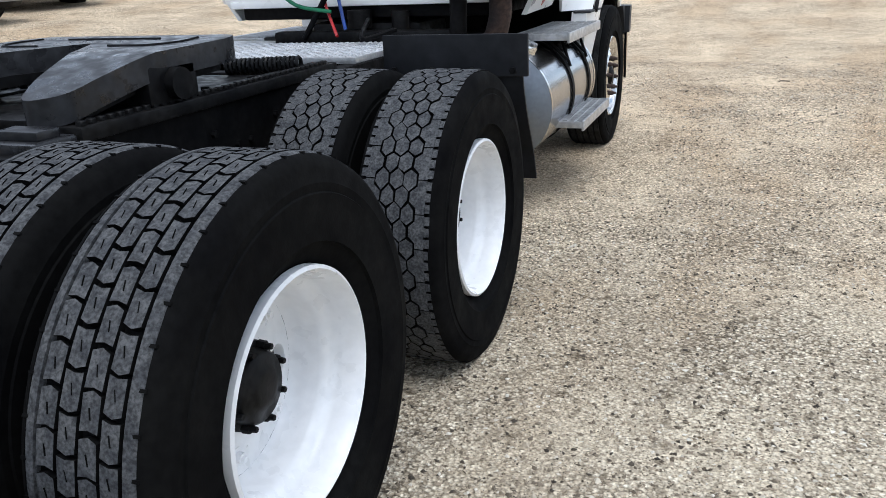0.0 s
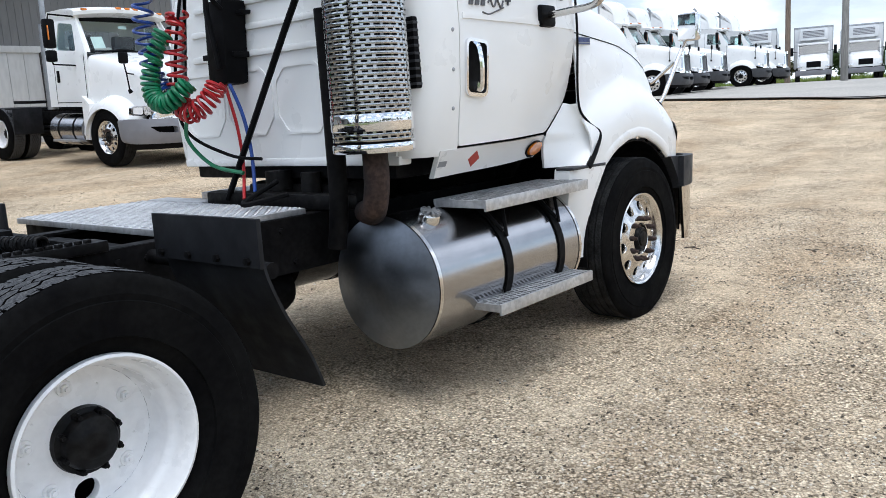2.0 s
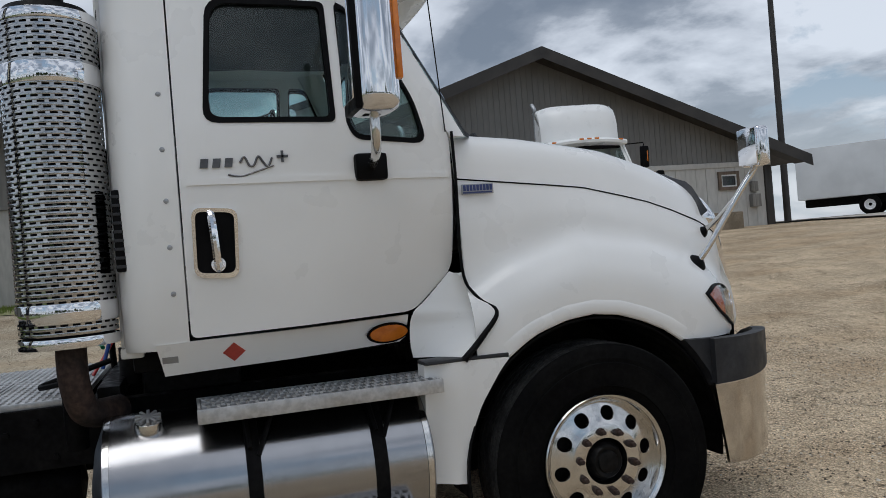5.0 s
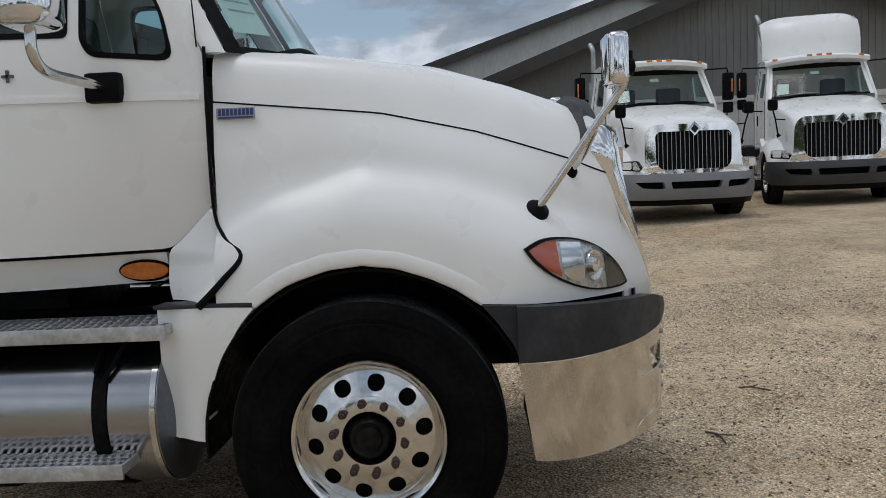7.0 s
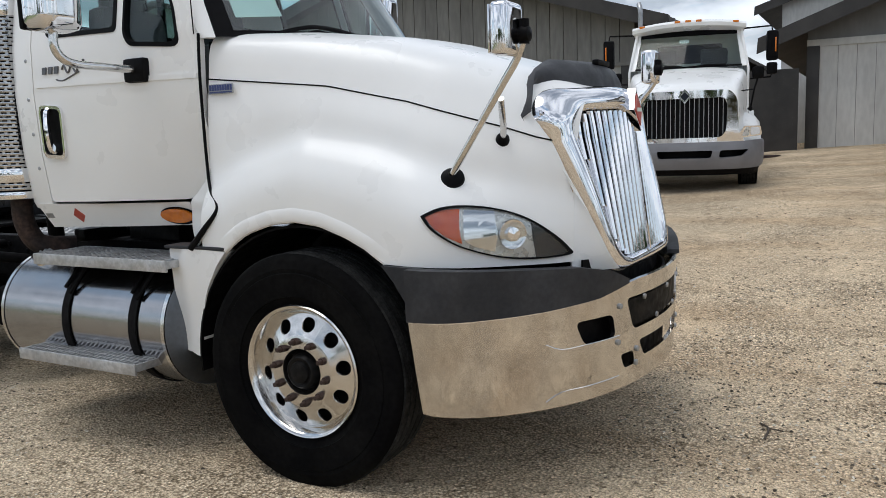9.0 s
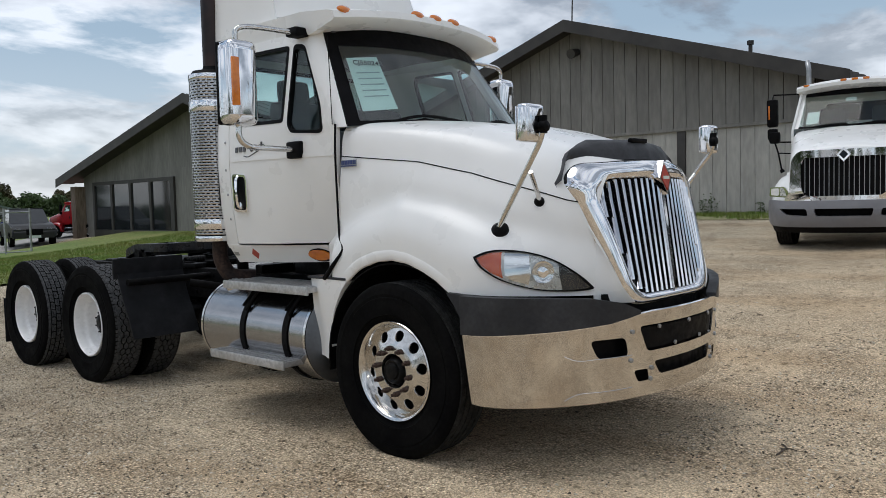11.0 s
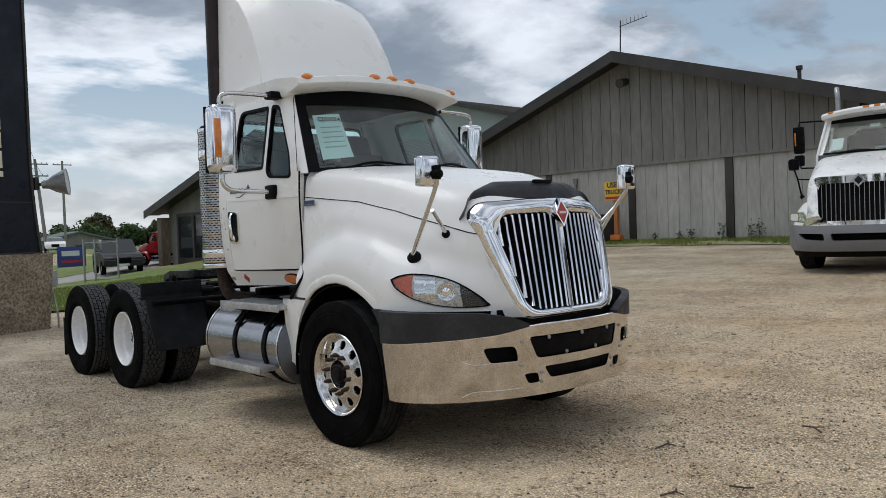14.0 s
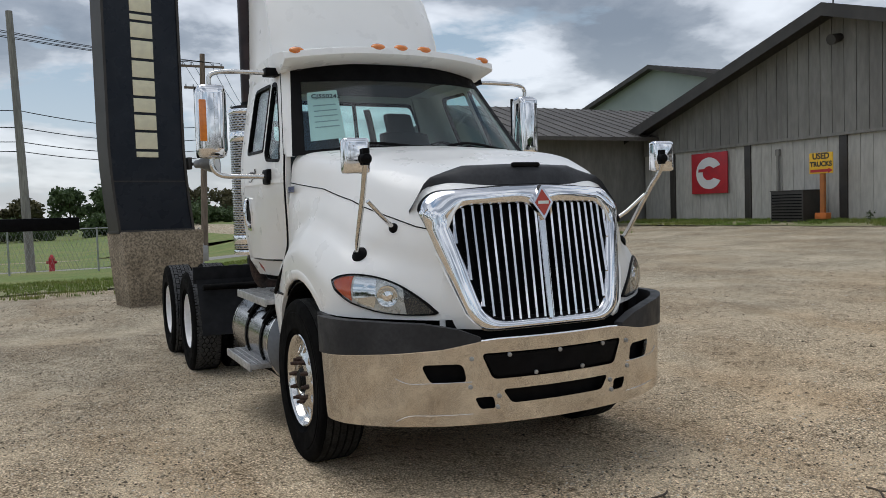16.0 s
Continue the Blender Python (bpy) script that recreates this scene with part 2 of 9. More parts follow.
GALV = mat("galvanised_steel", (0.42, 0.43, 0.44), 0.45, 0.8, vary=(0.33, 0.34, 0.35), scale=9, rough_var=0.1)
ASPHALT = mat("road_asphalt", (0.38, 0.365, 0.335), 0.9, vary=(0.3, 0.29, 0.27), scale=0.3, fine=0.15, fine_scale=20, bump=0.2)
RED_CAR = mat("red_truck_paint", (0.42, 0.015, 0.02), 0.25, vary=(0.35, 0.012, 0.016), scale=3, coat=0.6)
BLACK_CAR = mat("black_car_paint", (0.004, 0.004, 0.005), 0.35, vary=(0.007, 0.007, 0.009), scale=3, coat=0.0)
WHITE_FAR = mat("white_box_panel", (0.72, 0.73, 0.73), 0.45, vary=(0.64, 0.65, 0.65), scale=0.9, rough_var=0.1)
BARK = mat("bark", (0.09, 0.07, 0.05), 0.95, vary=(0.05, 0.04, 0.03), scale=4, bump=0.4, bump_scale=20)
LEAF = mat("foliage", (0.07, 0.11, 0.035), 0.75, vary=(0.045, 0.075, 0.025), scale=0.35, fine=0.3, fine_scale=3)
LEAF_DRY = mat("brown_foliage", (0.1, 0.085, 0.035), 0.8, vary=(0.06, 0.06, 0.025), scale=0.35, fine=0.3, fine_scale=3)
GRASS_BLADE = mat("grass_blades", (0.13, 0.21, 0.03), 0.8, vary=(0.2, 0.22, 0.05), scale=0.6, fine=0.25, fine_scale=9)
WEED = mat("weeds", (0.05, 0.09, 0.025), 0.8, vary=(0.08, 0.1, 0.03), scale=4, fine=0.2)
TWIG = mat("dry_twig", (0.06, 0.045, 0.035), 0.9, vary=(0.1, 0.08, 0.06), scale=30)


def glass(name, tint, rough=0.0, mix=0.9):
    """Thin pane: mostly clear, with a Fresnel sheen."""
    m = bpy.data.materials.new(name)
    m.use_nodes = True
    nd, ln = m.node_tree.nodes, m.node_tree.links
    nd.clear()
    out = nd.new("ShaderNodeOutputMaterial")
    tr = nd.new("ShaderNodeBsdfTransparent")
    tr.inputs[0].default_value = (*tint, 1)
    gl = nd.new("ShaderNodeBsdfGlossy")
    gl.inputs["Roughness"].default_value = rough
    lw = nd.new("ShaderNodeLayerWeight")
    lw.inputs[0].default_value = 0.5
    up5 = nd.new("ShaderNodeMath")
    up5.operation, up5.inputs[1].default_value = "POWER", 5.0
    ln.new(lw.outputs["Facing"], up5.inputs[0])
    fr = nd.new("ShaderNodeMath")
    r0 = ((mix - 1) / (mix + 1)) ** 2
    fr.operation, fr.inputs[1].default_value, fr.inputs[2].default_value = "MULTIPLY_ADD", 1 - r0, r0
    ln.new(up5.outputs[0], fr.inputs[0])
    sh = nd.new("ShaderNodeMixShader")
    ln.new(fr.outputs[0], sh.inputs[0])
    ln.new(tr.outputs[0], sh.inputs[1])
    ln.new(gl.outputs[0], sh.inputs[2])
    ln.new(sh.outputs[0], out.inputs[0])
    return m


GLASS = glass("tinted_cab_glass", (0.8, 0.885, 0.875), 0.0, 1.5)
SCREEN_GLASS = glass("teal_windscreen_glass", (0.74, 0.9, 0.89), 0.0, 1.9)
CLEAR = glass("clear_lens", (0.93, 0.94, 0.94), 0.02, 1.45)
WINDOW = glass("shop_window_glass", (0.35, 0.38, 0.4), 0.01, 1.8)
BOWL = mat("silver_grey_bowl", (0.72, 0.72, 0.7), 0.3, 0.5, vary=(0.55, 0.55, 0.54), scale=12, rough_var=0.1)

# ---------- mesh helpers ----------
def thing(name, label, category, group="", kind="", at=(0, 0, 0), rz=0.0):
    e = new(name)
    e.empty_display_size = 0.2
    e.matrix_world = pose(*at, 0, 0, rz)
    return tagged(e, label, category, group, kind)


def mesh_of(name, bm, material, smooth=40):
    me = bpy.data.meshes.new(name)
    bmesh.ops.recalc_face_normals(bm, faces=bm.faces)
    if smooth:
        lim = radians(smooth)
        for f in bm.faces:
            f.smooth = True
        for e in bm.edges:
            if len(e.link_faces) != 2 or e.calc_face_angle(0) > lim:
                e.smooth = False
    bm.to_mesh(me)
    bm.free()
    for m in material if isinstance(material, (list, tuple)) else [material]:
        me.materials.append(m)
    return me


def part(name, bm, material, parent=None, label="", smooth=40):
    ob = new(name, mesh_of(name, bm, material, smooth))
    if parent is not None:
        ob.parent = parent
    return tagged(ob, label)


def again(name, me, parent, m=None, label=""):
    """One more object on a mesh that exists."""
    ob = new(name, me)
    ob.parent = parent
    if m is not None:
        ob.matrix_local = m
    return tagged(ob, label)


def flip(bm):
    """The mirror image across the truck's long plane, as a new bmesh."""
    b = bm.copy()
    for v in b.verts:
        v.co.x = -v.co.x
    bmesh.ops.reverse_faces(b, faces=b.faces)
    return b


def pair(name, bm, material, parent, label="", smooth=40):
    l = flip(bm)
    a = part(name, bm, material, parent, label, smooth)
    b = part(name, l, material, parent, label, smooth)
    return a, b


def B(*items):
    """A bmesh with each item (function, args...) added."""
    bm = bmesh.new()
    for fn, *args in items:
        fn(bm, *args)
    return bm


def box(bm, x0, x1, y0, y1, z0, z1, bev=0.0, seg=2):
    vs = [bm.verts.new((x, y, z)) for x in (x0, x1) for y in (y0, y1) for z in (z0, z1)]
    fs = [bm.faces.new([vs[i] for i in q]) for q in ((0, 1, 3, 2), (4, 6, 7, 5), (0, 4, 5, 1), (2, 3, 7, 6), (0, 2, 6, 4), (1, 5, 7, 3))]
    if bev:
        es = list({e for f in fs for e in f.edges})
        bmesh.ops.bevel(bm, geom=es, offset=bev, segments=seg, affect="EDGES", profile=0.6)
    return bm


def rings(bm, rows, closed=True, cap0=False, cap1=False):
    """Skins a list of rings of points, each of the same length."""
    vv = [[bm.verts.new(p) for p in row] for row in rows]
    n = len(vv[0])
    for a, b in zip(vv, vv[1:]):
        for i in range(n if closed else n - 1):
            j = (i + 1) % n
            q = [a[i], a[j], b[j], b[i]]
            try:
                bm.faces.new(q)
            except ValueError:
                pass
    if cap0:
        bm.faces.new(list(reversed(vv[0])))
    if cap1:
        bm.faces.new(vv[-1])
    return vv


def frame_of(d):
    d = Vector(d).normalized()
    s = d.cross((0, 0, 1)) if abs(d.z) < 0.95 else d.cross((0, 1, 0))
    s.normalize()
    return d, s, s.cross(d)


def cyl(bm, p0, p1, r0, r1=None, seg=16, caps=True):
    r1 = r0 if r1 is None else r1
    p0, p1 = Vector(p0), Vector(p1)
    d, s, u = frame_of(p1 - p0)
    ring = [(math.cos(2 * math.pi * i / seg), math.sin(2 * math.pi * i / seg)) for i in range(seg)]
    rings(bm, [[p + s * (r * c) + u * (r * k) for c, k in ring] for p, r in ((p0, r0), (p1, r1))], True, caps, caps)


def lathe(bm, profile, origin, axis, seg=48, cap0=False, cap1=False):
    """Turns (radius, offset along axis) round the axis."""
    o = Vector(origin)
    d, s, u = frame_of(axis)
    rows = []
    for r, a in profile:
        rows.append([o + d * a + (s * math.cos(2 * math.pi * i / seg) + u * math.sin(2 * math.pi * i / seg)) * r for i in range(seg)])
    return rings(bm, rows, True, cap0, cap1)


def smooth_pts(pts, n=8):
    """Catmull-Rom through the points."""
    pts = [Vector(p) for p in pts]
    out = []
    for i in range(len(pts) - 1):
        p0, p1, p2, p3 = pts[max(i - 1, 0)], pts[i], pts[i + 1], pts[min(i + 2, len(pts) - 1)]
        for k in range(n):
            t = k / n
            out.append(0.5 * ((2 * p1) + (p2 - p0) * t + (2 * p0 - 5 * p1 + 4 * p2 - p3) * t * t + (3 * p1 - p0 - 3 * p2 + p3) * t ** 3))
    out.append(pts[-1])
    return out


def tube(bm, pts, r, seg=8, caps=True):
    pts = [Vector(p) for p in pts]
    d0 = (pts[1] - pts[0]).normalized()
    _, s, u = frame_of(d0)
    rows = []
    for i, p in enumerate(pts):
        d = (pts[min(i + 1, len(pts) - 1)] - pts[max(i - 1, 0)]).normalized()
        q = d0.rotation_difference(d)
        s, u = q @ s, q @ u
        d0 = d
        rr = r[i] if isinstance(r, (list, tuple)) else r
        rows.append([p + (s * math.cos(2 * math.pi * k / seg) + u * math.sin(2 * math.pi * k / seg)) * rr for k in range(seg)])
    rings(bm, rows, True, caps, caps)


def prism(bm, outline, put, a0, a1):
    """Extrudes an outline of (u, v); put(u, v, a) gives the place."""
    lo = [bm.verts.new(put(u, v, a0)) for u, v in outline]
    hi = [bm.verts.new(put(u, v, a1)) for u, v in outline]
    n = len(outline)
    for i in range(n):
        bm.faces.new((lo[i], lo[(i + 1) % n], hi[(i + 1) % n], hi[i]))
    bm.faces.new(list(reversed(lo)))
    bm.faces.new(hi)


def plate(bm, outline, holes, put, a0, a1, cut_u=(), cut_v=()):
    """A plate with holes: outline and holes are loops of (u, v); put(u, v, a) gives the place at depth a. The cuts let it bend."""
    tmp = bmesh.new()
    edges = []
    for loop in [outline, *holes]:
        vs = [tmp.verts.new((u, v, 0)) for u, v in loop]
        for i in range(len(vs)):
            edges.append(tmp.edges.new((vs[i], vs[(i + 1) % len(vs)])))
    bmesh.ops.triangle_fill(tmp, use_beauty=True, use_dissolve=False, edges=edges, normal=(0, 0, 1))
    for cuts, nor in ((cut_u, (1, 0, 0)), (cut_v, (0, 1, 0))):
        for c in cuts:
            bmesh.ops.bisect_plane(tmp, geom=tmp.verts[:] + tmp.edges[:] + tmp.faces[:], dist=1e-5, plane_co=(c * nor[0], c * nor[1], 0), plane_no=nor)
    tmp.verts.index_update()
    lo = [bm.verts.new(put(v.co.x, v.co.y, a0)) for v in tmp.verts]
    hi = [bm.verts.new(put(v.co.x, v.co.y, a1)) for v in tmp.verts]
    for f in tmp.faces:
        ix = [v.index for v in f.verts]
        bm.faces.new([lo[i] for i in ix])
        bm.faces.new([hi[i] for i in reversed(ix)])
    for e in tmp.edges:
        if len(e.link_faces) == 1:
            p, q = e.verts[0].index, e.verts[1].index
            bm.faces.new((lo[p], hi[p], hi[q], lo[q]))
    tmp.free()


def rounded(loop, r, n=4):
    """Rounds the corners of a loop of (u, v); r: one radius or one for each corner."""
    out = []
    k = len(loop)
    for i in range(k):
        rad = r[i] if isinstance(r, (list, tuple)) else r
        p, a, b = Vector(loop[i]), Vector(loop[i - 1]), Vector(loop[(i + 1) % k])
        da, db = (a - p), (b - p)
        t = min(rad, da.length * 0.48, db.length * 0.48)
        if t < 1e-4:
            out.append(tuple(p))
            continue
        p0, p1 = p + da.normalized() * t, p + db.normalized() * t
        for j in range(n + 1):
            s = j / n
            q = p0 * (1 - s) ** 2 + p * 2 * s * (1 - s) + p1 * s * s
            out.append((q.x, q.y))
    return out


def interp(x, xs, ys):
    return float(np.interp(x, xs, ys))


def text_part(name, words, size, m, material, parent, label="", extrude=0.003, spacing=1.0, bold=0.0):
    cu = bpy.data.curves.new(name, "FONT")
    cu.body, cu.size, cu.extrude, cu.align_x, cu.align_y = words, size, extrude, "CENTER", "CENTER"
    cu.space_character, cu.offset = spacing, bold
    tmp = bpy.data.objects.new(name, cu)
    me = bpy.data.meshes.new_from_object(tmp)
    bpy.data.objects.remove(tmp)
    me.materials.clear()
    me.materials.append(material)
    ob = new(name, me)
    if parent is not None:
        ob.parent = parent
    ob.matrix_local = m
    return tagged(ob, label)

# ---------- ground ----------
def smoothstep(a, b, v):
    t = max(0.0, min(1.0, (v - a) / (b - a)))
    return t * t * (3 - 2 * t)


def gz(x, y):
    """Height of the yard: flat by the truck, rising towards the sheds."""
    side = 1 - 0.8 * smoothstep(8.0, 28.0, y)
    z = side * (min(0.052 * max(0.0, -0.9 - x) * smoothstep(-0.9, -4.0, x), 0.98) + 0.04 * max(0.0, min(6.0, y + 1.0)) * smoothstep(-2.0, -10.0, x))
    z += interp(y, [6.0, 8.0, 11.0, 14.0, 20.0, 24.0, 34.0, 45.0, 80.0], [0.0, 0.05, 0.24, 0.5, 0.98, 1.2, 1.45, 1.5, 1.6])
    if y < -13:
        z -= 0.022 * min(45.0, -13 - y) * smoothstep(-16, -6, x)
    return z - 0.3 * smoothstep(-30.5, -36.0, y)


def axis(lo, hi, step, far):
    a = list(np.arange(lo, hi + 1e-6, step))
    left, right, s = [lo], [hi], step
    while left[-1] > -far:
        s *= 1.35
        left.append(left[-1] - s)
    s = step
    while right[-1] < far:
        s *= 1.35
        right.append(right[-1] + s)
    return [float(v) for v in left[:0:-1]] + [float(v) for v in a] + [float(v) for v in right[1:]]


bm = bmesh.new()
gx, gy = axis(-20, 8, 0.2, 900), axis(-14, 14, 0.2, 900)
rows = []
for y in gy:
    row = []
    for x in gx:
        near = 1.0 if (-21 < x < 9 and -15 < y < 15) else 0.0
        dz = near * (0.012 * noise.noise(Vector((x * 0.7, y * 0.7, 0))) + 0.006 * noise.noise(Vector((x * 2.6, y * 2.6, 4))))
        row.append((x, y, gz(x, y) + dz - (0.02 if near == 0 else 0.0)))
    rows.append(row)
rings(bm, rows, False)


def ground_material():
    m = bpy.data.materials.new("gravel_yard")
    m.use_nodes = True
    nd, ln = m.node_tree.nodes, m.node_tree.links
    p = nd["Principled BSDF"]
    p.inputs["Roughness"].default_value = 0.95
    p.inputs["Specular IOR Level"].default_value = 0.2
    co = nd.new("ShaderNodeTexCoord")

    def tex(kind, scale, detail=4.0, dist=0.0):
        t = nd.new("ShaderNodeTexNoise" if kind == "n" else "ShaderNodeTexVoronoi")
        t.inputs["Scale"].default_value = scale
        if kind == "n":
            t.inputs["Detail"].default_value, t.inputs["Distortion"].default_value = detail, dist
        ln.new(co.outputs["Object"], t.inputs["Vector"])
        return t

    def ramp(fac, stops):
        r = nd.new("ShaderNodeValToRGB")
        els = r.color_ramp.elements
        while len(els) < len(stops):
            els.new(0.5)
        for e, (q, c) in zip(els, stops):
            e.position, e.color = q, (*c, 1)
        ln.new(fac, r.inputs[0])
        return r.outputs[0]

    def mixc(fac, a, b, blend="MIX"):
        x = nd.new("ShaderNodeMix")
        x.data_type, x.blend_type = "RGBA", blend
        if isinstance(fac, float):
            x.inputs[0].default_value = fac
        else:
            ln.new(fac, x.inputs[0])
        ln.new(a, x.inputs[6])
        ln.new(b, x.inputs[7])
        return x.outputs[2]

    dirt = ramp(tex("n", 0.35, 6, 0.4).outputs["Fac"], [(0.3, (0.515, 0.44, 0.345)), (0.5, (0.555, 0.49, 0.395)), (0.7, (0.48, 0.4, 0.305))])
    pebble = tex("v", 70.0)
    stones = ramp(pebble.outputs["Color"], [(0.0, (0.12, 0.105, 0.088)), (0.3, (0.5, 0.445, 0.37)), (0.6, (0.36, 0.305, 0.24)), (0.8, (0.62, 0.565, 0.48)), (1.0, (0.84, 0.8, 0.72))])
    sparse = ramp(tex("n", 1.1, 5, 0.3).outputs["Fac"], [(0.36, (0.4, 0.4, 0.4)), (0.62, (0.95, 0.95, 0.95))])
    col = mixc(sparse, dirt, stones)
    grain = ramp(tex("n", 130.0, 3).outputs["Fac"], [(0.32, (0.45, 0.44, 0.42)), (0.47, (1, 1, 1)), (0.7, (1.3, 1.3, 1.28))])
    col = mixc(1.0, col, grain, "MULTIPLY")
    # shade between the pebbles, painted into the colour; then coarser lone dark chips
    crevice_shade = ramp(pebble.outputs["Distance"], [(0.3, (1.08, 1.08, 1.08)), (0.5, (0.86, 0.85, 0.83)), (0.68, (0.32, 0.3, 0.27))])
    col = mixc(sparse, col, mixc(1.0, col, crevice_shade, "MULTIPLY"))
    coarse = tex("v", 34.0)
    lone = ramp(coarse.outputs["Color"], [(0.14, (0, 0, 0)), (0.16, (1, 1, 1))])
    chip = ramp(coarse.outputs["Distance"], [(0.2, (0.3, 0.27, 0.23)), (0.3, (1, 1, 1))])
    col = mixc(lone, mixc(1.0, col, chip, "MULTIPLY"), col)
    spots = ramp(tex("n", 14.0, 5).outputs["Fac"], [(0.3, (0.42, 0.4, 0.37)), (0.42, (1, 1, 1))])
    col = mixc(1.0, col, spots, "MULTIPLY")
    mottle = ramp(tex("n", 5.0, 9, 0.5).outputs["Fac"], [(0.34, (0.9, 0.895, 0.885)), (0.5, (1, 1, 1)), (0.66, (1.07, 1.07, 1.065))])
    col = mixc(1.0, col, mottle, "MULTIPLY")
    # tyre lanes: stretched, redder and darker where the fines lie bare
    mp = nd.new("ShaderNodeMapping")
    mp.inputs["Rotation"].default_value, mp.inputs["Scale"].default_value = (0, 0, 0.45), (0.8, 0.3, 1)
    ln.new(co.outputs["Object"], mp.inputs[0])
    lane = nd.new("ShaderNodeTexNoise")
    lane.inputs["Scale"].default_value, lane.inputs["Detail"].default_value = 1.3, 2
    ln.new(mp.outputs[0], lane.inputs["Vector"])
    col = mixc(1.0, col, ramp(lane.outputs["Fac"], [(0.36, (1.0, 0.92, 0.8)), (0.5, (1.1, 1.06, 0.97)), (0.64, (1.22, 1.19, 1.1))]), "MULTIPLY")
    sep = nd.new("ShaderNodeSeparateXYZ")
    ln.new(co.outputs["Object"], sep.inputs[0])
    wob = nd.new("ShaderNodeMath")
    wob.operation = "MULTIPLY_ADD"
    ln.new(tex("n", 0.45, 4).outputs["Fac"], wob.inputs[0])
    wob.inputs[1].default_value = 4.0
    ln.new(sep.outputs[1], wob.inputs[2])
    zone = nd.new("ShaderNodeMapRange")
    zone.inputs[1].default_value, zone.inputs[2].default_value = -2.0, 3.0
    ln.new(wob.outputs[0], zone.inputs[0])
    col = mixc(1.0, col, ramp(zone.outputs[0], [(0.0, (1.05, 1.06, 1.06)), (1.0, (1.27, 1.19, 1.1))]), "MULTIPLY")
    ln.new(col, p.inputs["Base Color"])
    b = nd.new("ShaderNodeBump")
    b.inputs["Strength"].default_value, b.inputs["Distance"].default_value = 0.8, 0.012
    ln.new(pebble.outputs["Distance"], b.inputs["Height"])
    b2 = nd.new("ShaderNodeBump")
    b2.inputs["Strength"].default_value, b2.inputs["Distance"].default_value = 0.5, 0.03
    ln.new(tex("n", 9.0, 6).outputs["Fac"], b2.inputs["Height"])
    ln.new(b.outputs[0], b2.inputs["Normal"])
    ln.new(b2.outputs[0], p.inputs["Normal"])
    return m


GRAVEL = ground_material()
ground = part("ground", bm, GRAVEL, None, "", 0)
tagged(ground, "pale tan gravel yard, sloping up to the sheds", "ground", "", "structure")


# ---------- loose stones ----------
def stone_material():
    m = bpy.data.materials.new("loose_stones")
    m.use_nodes = True
    nd, ln = m.node_tree.nodes, m.node_tree.links
    p = nd["Principled BSDF"]
    p.inputs["Roughness"].default_value = 0.95
    p.inputs["Specular IOR Level"].default_value = 0.2
    g = nd.new("ShaderNodeNewGeometry")
    r = nd.new("ShaderNodeValToRGB")
    els = r.color_ramp.elements
    stops = [(0.0, (0.05, 0.042, 0.034)), (0.25, (0.175, 0.142, 0.103)), (0.5, (0.37, 0.303, 0.22)), (0.85, (0.51, 0.44, 0.335)), (1.0, (0.73, 0.68, 0.58))]
    while len(els) < len(stops):
        els.new(0.5)
    for e, (q, c) in zip(els, stops):
        e.position, e.color = q, (*c, 1)
    ln.new(g.outputs["Random Per Island"], r.inputs[0])
    n = nd.new("ShaderNodeTexNoise")
    n.inputs["Scale"].default_value = 180
    mr = nd.new("ShaderNodeMapRange")
    mr.inputs[3].default_value, mr.inputs[4].default_value = 0.65, 1.35
    ln.new(n.outputs["Fac"], mr.inputs[0])
    x = nd.new("ShaderNodeVectorMath")
    x.operation = "SCALE"
    ln.new(r.outputs[0], x.inputs[0])
    ln.new(mr.outputs[0], x.inputs["Scale"])
    ln.new(x.outputs[0], p.inputs["Base Color"])
    return m


def stones_in(regions, seed, label):
    """Squashed eight-faced stones strewn over rectangles (x0, x1, y0, y1, count, smallest, largest)."""
    rng = np.random.default_rng(seed)
    verts, faces = [], []
    base = np.array([(1, 0, 0), (0, 1, 0), (-1, 0, 0), (0, -1, 0), (0, 0, 1), (0, 0, -1)], float)
    tris = np.array([(0, 1, 4), (1, 2, 4), (2, 3, 4), (3, 0, 4), (1, 0, 5), (2, 1, 5), (3, 2, 5), (0, 3, 5)])
    count = 0
    for x0, x1, y0, y1, n, s0, s1 in regions:
        xs, ys = rng.uniform(x0, x1, n), rng.uniform(y0, y1, n)
        size = s0 + (s1 - s0) * rng.random(n) ** 3
        turn = rng.uniform(0, 6.28, n)
        for x, y, s, a in zip(xs, ys, size, turn):
            if noise.noise(Vector((x * 0.8, y * 0.8, 9))) + 0.5 * noise.noise(Vector((x * 3, y * 3, 2))) < rng.uniform(-0.7, 0.2):
                continue
            z = gz(x, y) + 0.012 * noise.noise(Vector((x * 0.7, y * 0.7, 0))) + 0.006 * noise.noise(Vector((x * 2.6, y * 2.6, 4)))
            v = base * (s * rng.uniform(0.7, 1.3, (6, 3))) * (1, 0.8, 0.55) + rng.normal(0, s * 0.14, (6, 3))
            c, k = math.cos(a), math.sin(a)
            verts += [(x + c * p - k * q, y + k * p + c * q, z + r + s * 0.12) for p, q, r in v]
            faces += (tris + 6 * count).tolist()
            count += 1
    me = bpy.data.meshes.new("loose_stones")
    me.from_pydata(verts, [], faces)
    me.materials.append(stone_material())
    return tagged(new("loose_stones", me), label, "gravel", "", "stuff")


